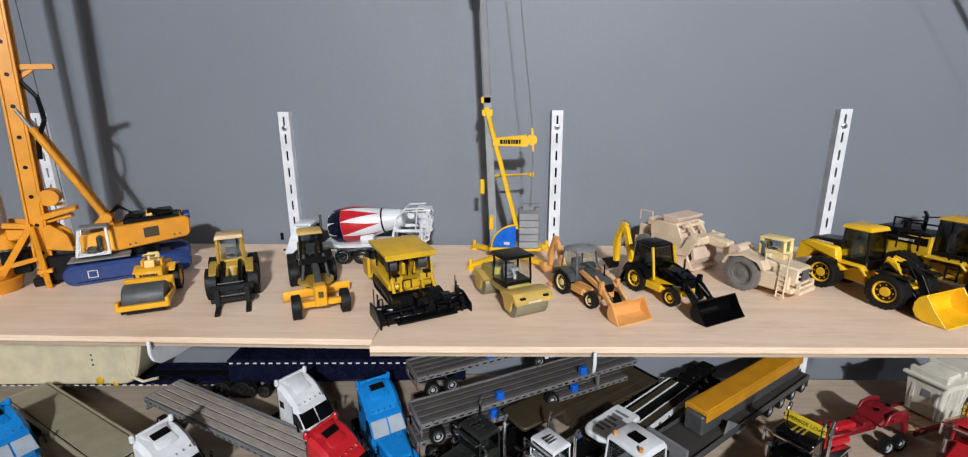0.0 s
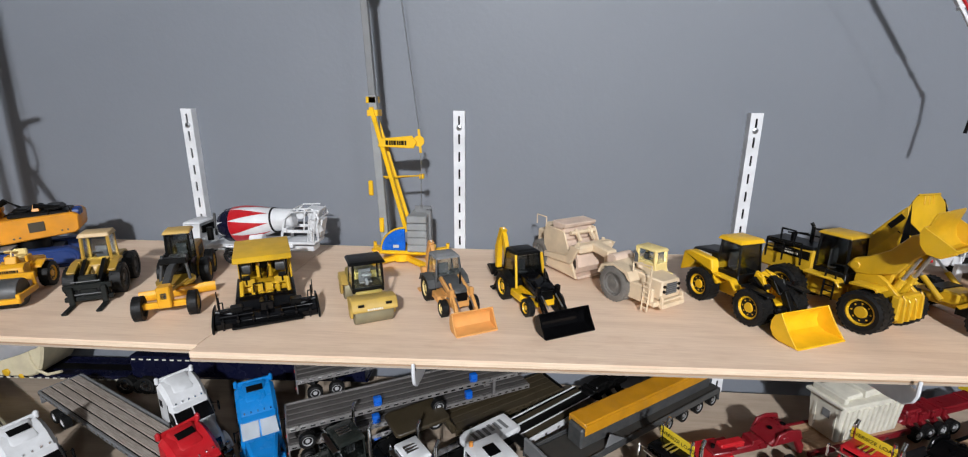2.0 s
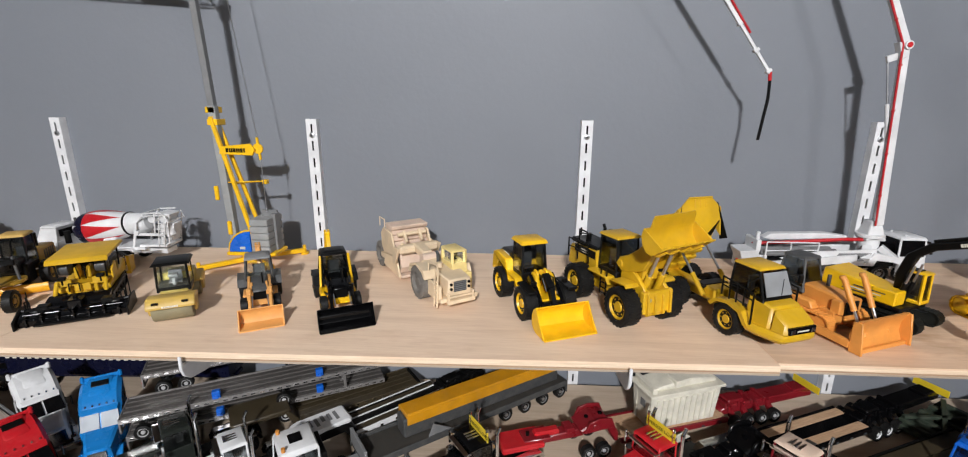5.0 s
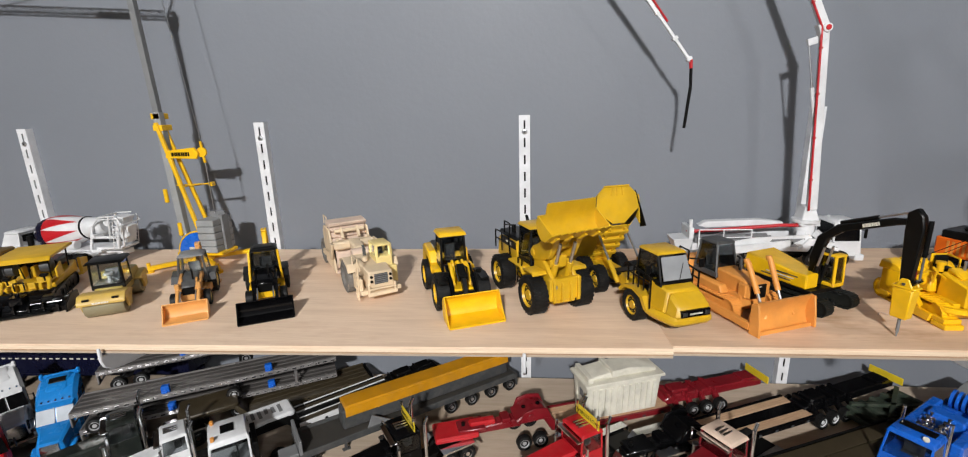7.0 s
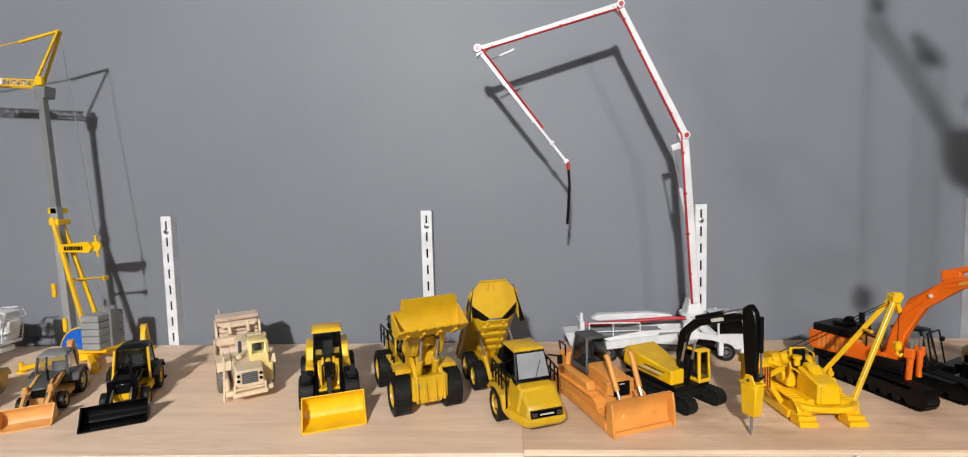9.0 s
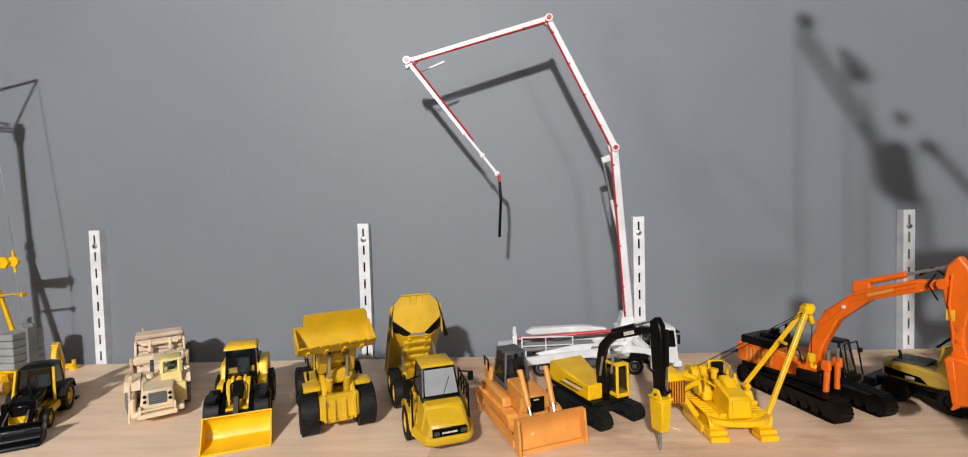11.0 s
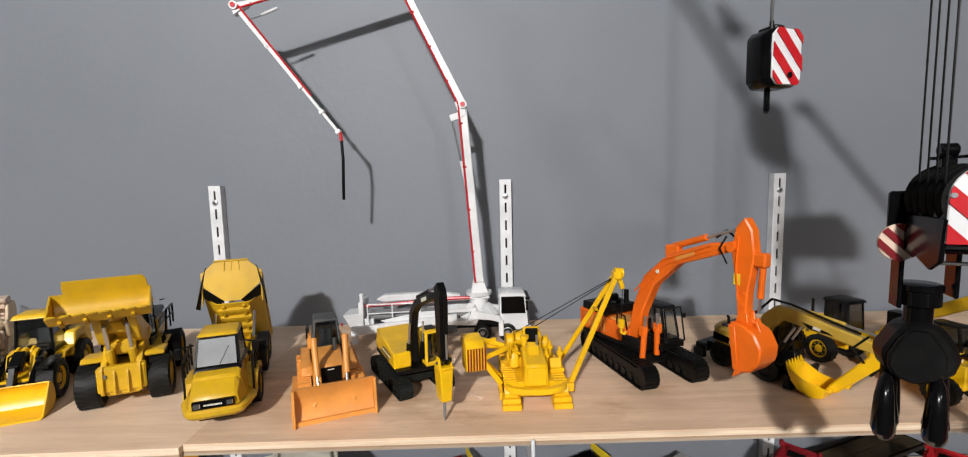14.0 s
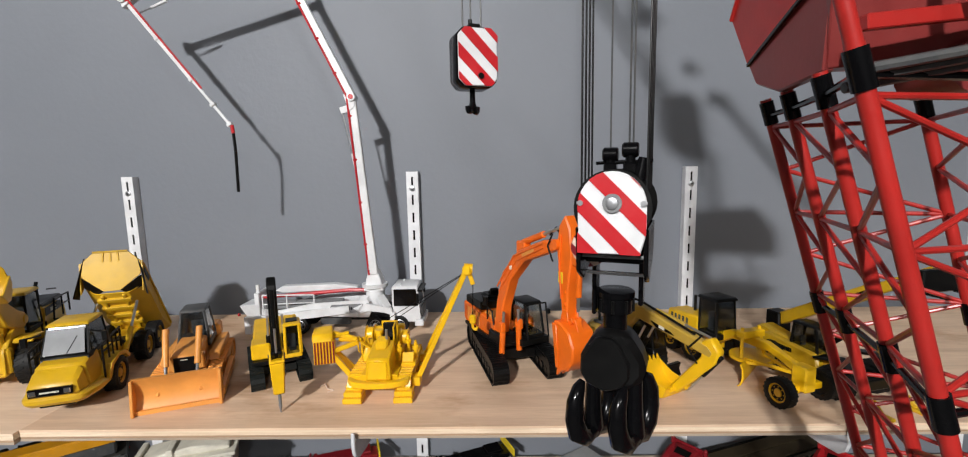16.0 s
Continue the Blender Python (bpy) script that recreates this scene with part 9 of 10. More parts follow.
    part("bogie_plate", bx(rx - 0.040, rx - 0.012, -hw * 0.40, hw * 0.40, 0.030, 0.0365, 0.002), col, r)
    part("tail_plate", bx(-hl + 0.010, -hl + 0.034, -hw * 0.4, hw * 0.4, 0.031, 0.0345, 0.001), col, r)
    for k in range(rear_axles):
        xx = rx - 0.016 - 0.0225 * k
        for s in (-1, 1):
            wheel(o, xx, s * (hw - 0.003), 0.0100, 0.0095, rim, None, 18)
            part("swing_arm", joined(bar((xx, s * hw * 0.36, 0.021), (xx, s * (hw - 0.007), 0.013), 0.007, 0.007), rod((xx + 0.004, s * hw * 0.50, 0.021), (xx + 0.004, s * hw * 0.50, 0.031), 0.0026)), col, r)
        part("bogie_rib", bx(xx + 0.009, xx + 0.012, -hw * 0.50, hw * 0.50, 0.026, 0.0345, 0.0008), col, r)
    if end_sign:
        part("end_sign", joined(bx(-hl - 0.0020, -hl, -hw * 0.85, hw * 0.85, 0.027, 0.038, 0.0004)), SIGNY, o, "plain yellow end board")
    return o


# far left, along the wall
nv = lowboy("low_loader", "navy blue model low loader with white dashed edge tape", -0.458, 0.640, 181.7, NAVY, NAVY, 0.86, 0.054, CHROME, goose=0.06, rear=0.37, rear_axles=3, deck_z=0.028, goose_wheels=0)
for s in (-1,):
    n = 30
    part("reflector_tape", joined(*[bx(-0.43 + 0.36 * (k + 0.2) / n, -0.43 + 0.36 * (k + 0.7) / n, 0.0270, 0.0277, 0.058, 0.0600, 0) for k in range(n)]), IVORY, nv)
    part("reflector_tape", joined(*[bx(-0.05 + 0.42 * (k + 0.2) / 34, -0.05 + 0.42 * (k + 0.7) / 34, 0.0272, 0.0280, 0.0215, 0.0235, 0) for k in range(34)]), IVORY, nv)
    for xx in (-0.057, -0.089):
        wheel(nv, xx, 0.0250, 0.0140, 0.0110, CHROME, None, 18)
    part("tall_bogie_box", bx(-0.43, -0.07, -0.026, 0.0266, 0.030, 0.064, 0.001), NAVY, nv)
cr = thing("cream_hull", "long cream plastic hull with rounded end on a low loader", "model load", -0.694, 0.626, LOW + 0.0286, 2)
part("hull", side([(-0.26, 0.0), (0.150, 0.0), (0.164, 0.004), (0.172, 0.014), (0.178, 0.030), (0.186, 0.060), (0.186, 0.078), (-0.26, 0.078)], -0.030, 0.030, 0.0030), CREAM, cr)
part("hull_lip", tube([(0.160, -0.0305, 0.074), (0.160, -0.0305, 0.030), (0.166, -0.0305, 0.014), (0.182, -0.0305, 0.006), (0.205, -0.0305, 0.012)], 0.0022, 8), CREAM, cr)
for xx, zz, rr in ((-0.055, 0.010, 0.004), (0.118, 0.008, 0.006), (0.140, 0.002, 0.004)):
    gl = bmesh.new()
    bmesh.ops.create_icosphere(gl, subdivisions=2, radius=rr)
    for v in gl.verts:
        v.co = Vector((v.co.x * 1.1, v.co.y * 0.35, v.co.z)) * (1 + 0.35 * noise.noise(v.co * 300)) + Vector((xx, -0.0305, zz))
    part("glue_blob", gl, GOLD, cr, "lump of yellowed glue")
for zz in (0.050, 0.042, 0.034):
    part("hole", rod((0.112, -0.0299, zz), (0.112, -0.0306, zz), 0.0016, n=8), DGREY, cr)

flatbed("flatbed_trailer", "grey-olive model flatbed trailer with a plain deck", -0.528, 0.499, LOW, -27.2, 0.270, 0.047, OLIVE, OLIVE, 1, (-0.10, -0.077), dashes=False, lift=0.044)
flatbed("flatbed_trailer", "model flatbed trailer with weathered grey plank deck", -0.3204, 0.5071, LOW, -25, 0.300, 0.050, GDECK, MGREY, 4, (-0.125, -0.100), lift=0.044, gap=0.0012)

sleeper_truck("sleeper_truck", "sky-blue model sleeper truck with chrome trim", -0.575, 0.450, -25, BLUE)
sleeper_truck("sleeper_truck", "white model sleeper truck with black roof hatch", -0.3575, 0.425, -24, WHITE)
sleeper_truck("sleeper_truck", "white model sleeper truck parked before a navy trailer", -0.2497, 0.5324, -33.6, WHITE, roof_hatch=False)
sleeper_truck("sleeper_truck", "red model sleeper truck with black roof hatch", -0.1732, 0.435, -28.7, RED)
sleeper_truck("sleeper_truck", "sky-blue model sleeper truck beside silver trailers", -0.1391, 0.5269, -56.2, BLUE)

# three silver trailers nested on each other
for k, (xx, yy, zz, lab) in enumerate(((0.061, 0.578, 0.0, "grey model drop-deck trailer at the foot of a stack"), (0.069, 0.564, 0.0362, "grey model drop-deck trailer lying in a stack"), (0.055, 0.624, 0.0600, "grey model drop-deck trailer on top of a stack"))):
    st = flatbed("flatbed_trailer", lab, xx, yy, LOW + zz, 28, 0.330, 0.050, STACKD, SILVER, 4, (-0.145, -0.118, 0.02), lift=0.036, gap=0.0016)
    for q in (-0.06, 0.07):
        part("blue_cradle", joined(bx(q - 0.005, q + 0.005, -0.024, -0.016, 0.034, 0.046, 0.001), bx(q - 0.003, q + 0.003, -0.026, -0.014, 0.036, 0.040, 0.0006)), RBLUE, st, "blue plastic cradle")

long_nose_truck("long_nose_truck", "dark chrome model truck with long bonnet", 0.0039, 0.4709, -137.4, GREENB, GREENB, CHROME)
long_nose_truck("long_nose_truck", "small white model truck with chrome stacks", 0.0858, 0.4552, -140, WHITE, WHITE, CHROME, scale=0.92)

br = thing("low_loader", "olive-brown model low loader with a plain brown deck", "low loader trailer", 0.1514, 0.5924, LOW, 215.5, "low loader trailers")
part("neck_deck", plan([(0.062, -0.022), (0.066, -0.025), (0.132, -0.025), (0.136, -0.021), (0.136, 0.021), (0.132, 0.025), (0.066, 0.025), (0.062, 0.022)], 0.0400, 0.0455, 0.0012), BROWN, br)
part("neck_slope", side([(0.050, 0.020), (0.064, 0.040), (0.070, 0.040), (0.060, 0.016), (0.050, 0.014)], -0.022, 0.022, 0.0008), BROWN, br)
for k in range(4):
    part("deck_board", bx(-0.126, 0.054, -0.0235 + 0.0119 * k, -0.0235 + 0.0119 * k + 0.0113, 0.0190, 0.0218, 0.0004), BROWN, br)
for sy in (-1, 1):
    part("deck_rail", bx(-0.128, 0.056, sy * 0.0252 - 0.0012, sy * 0.0252 + 0.0012, 0.0140, 0.0226, 0.0004), BROWN, br)
    for k in range(14):
        part("tie_ring", bx(-0.118 + 0.0125 * k, -0.1150 + 0.0125 * k, sy * 0.0266 - 0.0004, sy * 0.0266 + 0.0004, 0.0185, 0.0205, 0), CHROME, br)
    part("neck_beam", side([(0.060, 0.0390), (0.128, 0.0390), (0.128, 0.0340), (0.070, 0.0330)], sy * 0.014 - 0.0020, sy * 0.014 + 0.0020, 0.0005), BROWN, br)
    for xx in (-0.064, -0.088, -0.112):
        wheel(br, xx, sy * 0.0205, 0.0092, 0.0085, RIMS, None, 18)
part("kingpin", rod((0.112, 0, 0.0260), (0.112, 0, 0.0400), 0.0030), BLACK, br)
part("tail_bar", bx(-0.131, -0.128, -0.024, 0.024, 0.0130, 0.0230, 0.0006), BLACK, br)
wl = lowboy("low_loader", "white and black model low loader with brown deck strips", 0.2531, 0.5863, 221.4, BLACK, BLACK, 0.300, 0.046, RIMS, goose=0.075, rear=0.085, rear_axles=3, deck_z=0.026, strip=BROWN, goose_wheels=0, hump=0.044, plain=True)
for s in (-1, 1):
    part("edge_strip", bx(-0.065, 0.076, s * 0.0222 - 0.0010, s * 0.0222 + 0.0010, 0.0190, 0.0276, 0.0003), WHITE, wl, "thin white edge strip")
    part("centre_strip", bx(-0.065, 0.076, s * 0.0082 - 0.0007, s * 0.0082 + 0.0007, 0.0250, 0.0270, 0), WHITE, wl)
nk = part("neck_cover", plan([(0.078, -0.0170), (0.084, -0.0185), (0.140, -0.0195), (0.149, -0.0165), (0.154, -0.0090), (0.154, 0.0090), (0.149, 0.0165), (0.140, 0.0195), (0.084, 0.0185), (0.078, 0.0170)], 0.0400, 0.0480, 0.0024), WHITE, wl, "white patterned neck cover")
for k in range(6):
    part("cover_slot", bx(0.092 + 0.0085 * k, 0.0965 + 0.0085 * k, -0.0095 + 0.0012 * (k % 2), 0.0095 - 0.0030 * (k % 3), 0.0478, 0.0484, 0), MGREY, nk)

# cab-over truck of the white low loader
co = thing("cabover_truck", "white model cab-over truck with dark roof hatch", "truck", 0.1914, 0.4445, LOW, -144)
for xx in (-0.052, -0.028, 0.030):
    for s in (-1, 1):
        wheel(co, xx, s * 0.020, 0.0108, 0.009, STEEL, None, 18)
part("chassis", bx(-0.070, 0.040, -0.011, 0.011, 0.012, 0.022), BLACK, co)
c_ = cab(co, 0.002, 0.048, 0.050, 0.016, 0.080, WHITE, WHITE, SMOKE, tf=0.005, tr=0.0, ts=0.002, sill=0.45, roof_t=0.006, roof_over=0.0006)
part("roof_hatch", bx(0.016, 0.030, -0.008, 0.008, 0.0862, 0.0874, 0.0004), GLOSSB, c_)
for s in (-1, 1):
    part("beacon", rod((0.038, s * 0.017, 0.086), (0.038, s * 0.017, 0.0905), 0.0022), TERRA, c_)
part("bumper", bx(0.044, 0.052, -0.025, 0.025, 0.008, 0.020, 0.001), WHITE, c_)
decal(c_, TR((0.0475, 0, 0.037)) @ ROT(radians(90), 4, "Z"), 0.036, 0.006, BLACK)
part("rear_panel", bx(-0.006, 0.0, -0.022, 0.022, 0.024, 0.070, 0.001), BLACK, co)
part("fifth_wheel", bx(-0.054, -0.026, -0.011, 0.011, 0.022, 0.027, 0.001), MGREY, co)

# grey trailer that carries an amber beam
gt = flatbed("flatbed_trailer", "grey model trailer with high sides and many axles", 0.3560, 0.5790, LOW, 216.8, 0.330, 0.052, paint("rusty_grey_deck", (0.048, 0.045, 0.040), 0.45, dust=0.35, dirt=(0.10, 0.075, 0.055)), DGREY, 1, (-0.155, -0.120, -0.085, -0.050), lift=0.027, dashes=False, rim=STEEL)
part("head_board", bx(0.160, 0.164, -0.027, 0.027, 0.025, 0.046, 0.0006), MGREY, gt)
part("corner_plate", side([(0.040, 0.027), (0.078, 0.027), (0.070, 0.046)], 0.0235, 0.0255, 0.0004), MGREY, gt, "pale grey three-cornered plate")
part("side_wall", joined(bx(-0.160, 0.160, -0.0275, -0.0255, 0.021, 0.0300, 0.0004), bx(-0.160, 0.160, 0.0255, 0.0275, 0.021, 0.0300, 0.0004)), DGREY, gt)
bmx = thing("bridge_beam", "amber-topped grey girder lying on a trailer", "girder", 0.3846, 0.5999, LOW + 0.0272, 215.6)
part("girder_body", bx(-0.120, 0.140, -0.013, 0.013, 0.0, 0.028, 0.0025), DGREY, bmx)
part("girder_top", joined(bx(-0.120, 0.136, -0.014, 0.014, 0.028, 0.0350, 0.0015), side([(-0.120, 0.020), (0.136, 0.020), (0.136, 0.034), (-0.120, 0.034)], 0.0135, 0.0155, 0.0005), side([(-0.120, 0.016), (0.136, 0.016), (0.136, 0.034), (-0.120, 0.034)], -0.0155, -0.0135, 0.0005)), BEAMY, bmx)

long_nose_truck("long_nose_truck", "black model heavy truck with a yellow oversize sign", 0.3734, 0.4708, -145, GLOSSB, GLOSSB, CHROME, sign=-0.004)
rl = lowboy("low_loader", "red model low loader with pale plank deck", 0.6481, 0.5885, 198.9, MAROON, DECK, 0.470, 0.052, RIMS, goose=0.135, rear=0.165, rear_axles=4, deck_z=0.022, strip=DECK, end_sign=True, goose_wheels=2, hump=0.050)
part("jeep_dolly", joined(bx(0.205, 0.262, -0.018, 0.018, 0.026, 0.034, 0.002), bx(0.180, 0.215, -0.006, 0.006, 0.028, 0.040, 0.002)), RED, rl)
ct = thing("box_load", "ivory ribbed plastic crate on a red low loader", "crate", 0.6460, 0.5870, LOW + 0.0226, 19.4, scale=0.90)
part("crate_body", solid([(-0.058, -0.021, 0.0), (0.058, -0.021, 0.0), (0.058, 0.021, 0.0), (-0.058, 0.021, 0.0)], [(-0.062, -0.025, 0.060), (0.062, -0.025, 0.060), (0.062, 0.025, 0.060), (-0.062, 0.025, 0.060)], 0.0016), IVORY, ct)
for k in range(11):
    xx = -0.050 + 0.010 * k
    for s in (-1, 1):
        part("rib", solid([(xx - 0.0025, s * 0.0205, 0.004), (xx + 0.0025, s * 0.0205, 0.004), (xx + 0.0025, s * 0.0235, 0.004), (xx - 0.0025, s * 0.0235, 0.004)], [(xx - 0.0025, s * 0.0240, 0.052), (xx + 0.0025, s * 0.0240, 0.052), (xx + 0.0025, s * 0.0268, 0.052), (xx - 0.0025, s * 0.0268, 0.052)], 0.0004), IVORY, ct)
part("rim", joined(bx(-0.066, 0.066, -0.029, 0.029, 0.058, 0.063, 0.001)), IVORY, ct)
part("lid", joined(side([(-0.056, 0.063), (0.058, 0.063), (0.056, 0.070), (0.010, 0.075), (-0.050, 0.068)], -0.018, 0.022, 0.002), bx(-0.060, -0.052, -0.024, 0.024, 0.063, 0.072, 0.001), bx(-0.020, -0.012, -0.022, 0.024, 0.066, 0.077, 0.001)), IVORY, ct)
part("end_frame", joined(bx(-0.0605, -0.0585, -0.010, 0.004, 0.030, 0.046, 0), bx(-0.0615, -0.0590, -0.018, -0.015, 0.004, 0.054, 0), bx(-0.0615, -0.0590, 0.012, 0.016, 0.004, 0.054, 0)), IVORY, ct)
part("end_panel", bx(-0.0612, -0.0603, -0.0085, 0.0025, 0.032, 0.044, 0), MGREY, ct)

long_nose_truck("long_nose_truck", "red model heavy truck with a yellow oversize sign", 0.5898, 0.4842, -148.6, RED, RED, CHROME, sign=-0.004)
bl = lowboy("low_loader", "black model low loader with pale plank strips", 0.8465, 0.5766, 203.5, GLOSSB, GLOSSB, 0.460, 0.054, WHITE, goose=0.120, rear=0.175, rear_axles=4, deck_z=0.024, strip=DECK, end_sign=True, goose_wheels=2, hump=0.050)
for s in (-1, 1):
    part("chrome_fender", side([(0.140, 0.024), (0.146, 0.032), (0.196, 0.032), (0.204, 0.022), (0.200, 0.022), (0.194, 0.0295), (0.148, 0.0295), (0.144, 0.024)], s * 0.021 - 0.0065, s * 0.021 + 0.0065, 0), CHROME, bl)
long_nose_truck("long_nose_truck", "brown and chrome model truck with long bonnet", 0.7508, 0.4786, -146.7, MAROON, PINKD, CHROME)
flatbed("flatbed_trailer", "dark brown model flatbed trailer", 0.910, 0.5088, LOW, 202.8, 0.240, 0.046, BROWN, BLACK, 2, (-0.09, -0.067), lift=0.028, dashes=False)

gm = thing("army_flat_rack", "dark green model flat rack lying behind trucks", "flat rack", 1.0232, 0.6015, LOW, 205.7)
part("rack_floor", bx(-0.060, 0.060, -0.028, 0.028, 0.010, 0.018, 0.001), DKGRN, gm)
for k in range(5):
    part("rack_rib", bx(-0.050 + 0.024 * k, -0.042 + 0.024 * k, -0.027, 0.027, 0.018, 0.024, 0.001), DKGRN, gm)
part("rack_cross", joined(bar((-0.05, -0.024, 0.026), (0.05, 0.024, 0.026), 0.006, 0.004), bar((-0.05, 0.024, 0.026), (0.05, -0.024, 0.026), 0.006, 0.004)), DKGRN, gm)
for s in (-1, 1):
    for xx in (-0.045, 0.045):
        wheel(gm, xx, s * 0.026, 0.0095, 0.008, CHROME, None, 16)

# blue tanker truck with chrome drums
bt = thing("tank_truck", "royal-blue model truck with rows of chrome tanks", "truck", 1.0355, 0.5375, LOW, 214.4)
for xx in (-0.085, -0.060, 0.0, 0.098):
    for s in (-1, 1):
        wheel(bt, xx, s * 0.0215, 0.0105, 0.009, CHROME, None, 18)
part("chassis", bx(-0.105, 0.116, -0.012, 0.012, 0.012, 0.022), RBLUE, bt)
part("deck", bx(-0.100, 0.052, -0.028, 0.028, 0.024, 0.030, 0.001), RBLUE, bt)
part("side_box", joined(bx(-0.050, 0.050, -0.030, -0.018, 0.028, 0.050, 0.002), bx(-0.050, 0.050, 0.018, 0.030, 0.028, 0.050, 0.002), bx(-0.014, 0.006, -0.018, 0.018, 0.028, 0.056, 0.002)), RBLUE, bt)
for k in range(5):
    for sy in (-0.013, 0.004):
        x0 = 0.044 - 0.0135 * k
        ck = part("chrome_tank", joined(rod((x0, sy, 0.030), (x0, sy, 0.050), 0.0058, n=16, r_b=0.0012), rod((x0, sy, 0.050), (x0, sy, 0.0555), 0.0030, n=12, r_b=0.0006)), CHROME, bt)
        part("tank_band", moved(lathe([(-0.0008, 0.0056), (-0.0008, 0.0064), (0.0008, 0.0064), (0.0008, 0.0056)], 16, "z"), TR((x0, sy, 0.041))), STEEL, ck)
cb = cab(bt, 0.076, 0.120, 0.048, 0.016, 0.066, RBLUE, RBLUE, SMOKE, tf=0.012, tr=0.0, ts=0.003, sill=0.50, roof_t=0.006)
part("roof_window", bx(0.082, 0.094, -0.016, 0.016, 0.0722, 0.0732, 0), GLOSSB, cb)
part("marker_lamp", rod((0.104, 0.012, 0.071), (0.106, 0.012, 0.0745), 0.003), IVORY, cb)
part("bumper", bx(0.116, 0.124, -0.024, 0.024, 0.008, 0.018, 0.001), CHROME, bt)
for s in (-1, 1):
    part("exhaust_pipe", rod((0.070, s * 0.021, 0.022), (0.070, s * 0.021, 0.084), 0.002), CHROME, bt)
part("pale_bed", bx(-0.180, -0.105, -0.026, 0.026, 0.026, 0.036, 0.001), LGREY, bt)
part("hose_reel", joined(*[moved(lathe([(-0.0016, 0.006), (-0.0016, 0.0125), (0.0016, 0.0125), (0.0016, 0.006)], 22), TR((-0.078, -0.016 + 0.0064 * k, 0.043))) for k in range(6)]), RBLUE, bt, "blue ribbed reel")

sleeper_truck("sleeper_truck", "dark red model sleeper truck under the shelf", 1.277, 0.570, -140, MAROON)
sleeper_truck("sleeper_truck", "red model sleeper truck under the shelf", 1.447, 0.555, -140, RED)
flatbed("flatbed_trailer", "dark model flatbed trailer behind red trucks", 1.3748, 0.6324, LOW, 200.8, 0.300, 0.048, BROWN, BLACK, 2, (-0.12, -0.097), dashes=False)


# ---- crane parts in front of the shelf ----
def striped_plate(parent, outline, y0, y1, x0, x1, z0, z1, n, mat_a, mat_b, name="striped_plate"):
    """A plate facing -y with slanting stripes cut to its outline."""
    p = part(name, solid([(x, y0, z) for x, z in outline], [(x, y1, z) for x, z in outline], 0.0004), mat_a, parent, "white plate with slanting red stripes")
    cx, cz = (x0 + x1) / 2, (z0 + z1) / 2
    w = (x1 - x0 + z1 - z0) / n
    for k in range(0, n, 2):
        bm = bmesh.new()
        vs = [bm.verts.new((x, y0 - 0.0002, z)) for x, z in outline]
        bm.faces.new(vs)
        lo = -(x1 - x0 + z1 - z0) / 2 + w * k
        for d, keep in ((lo, 1), (lo + w, -1)):
            c = Vector((cx, y0, cz)) + Vector((d / 2, 0, d / 2))
            bmesh.ops.bisect_plane(bm, geom=bm.verts[:] + bm.edges[:] + bm.faces[:], plane_co=c, plane_no=Vector((-keep, 0, -keep)), clear_outer=True)
        if bm.faces:
            ex = bmesh.ops.extrude_face_region(bm, geom=bm.faces[:])
            for v in [g for g in ex["geom"] if isinstance(g, bmesh.types.BMVert)]:
                v.co.y -= 0.00035
            part("stripe", bm, mat_b, p)
    return p


def small_hook():
    o = thing("hook_block", "small black crane hook block with red-striped plate", "hook block", 1.0387, 0.2598, 1.4574, 20, "crane hook blocks")
    a, b, k = 0.0095, 0.0130, 0.0032
    octo = [(-a + k, -b), (a - k, -b), (a, -b + k), (a, b - k), (a - k, b), (-a + k, b), (-a, b - k), (-a, -b + k)]
    big = [(x * 1.05, z * 1.05) for x, z in octo]
    part("block_body", solid([(x, 0.0012, z) for x, z in big], [(x, 0.0145, z) for x, z in big], 0.0008), GLOSSB, o)
    striped_plate(o, octo, 0.0, 0.0012, -a, a, -b, b, 7, WHITE, RED)
    part("pin_hole", rod((0.001, -0.0012, -0.0085), (0.001, 0.0, -0.0085), 0.0014, n=12), BLACK, o)
    part("top_bracket", joined(bx(-0.003, 0.003, 0.004, 0.014, 0.0135, 0.0160), rod((-0.001, 0.008, 0.016), (-0.001, 0.008, 0.0185), 0.001)), BLACK, o)
    part("hook_shank", rod((0, 0.010, -0.0135), (0, 0.010, -0.0200), 0.0014), GLOSSB, o)
    for s in (-1, 1):
        part("hook_horn", tube([(0, 0.010, -0.0190), (s * 0.0014, 0.010 + s * 0.0012, -0.0236), (s * 0.0029, 0.010 + s * 0.0024, -0.0236), (s * 0.0034, 0.010 + s * 0.0028, -0.0212)], 0.0014, 8), GLOSSB, o)
    for x, y in ((-0.006, 0.004), (-0.0005, 0.009), (0.006, 0.013)):
        part("rope", rod((x, y, 0.0135), (x, y, 0.357), 0.00042, n=6), DGREY, o)


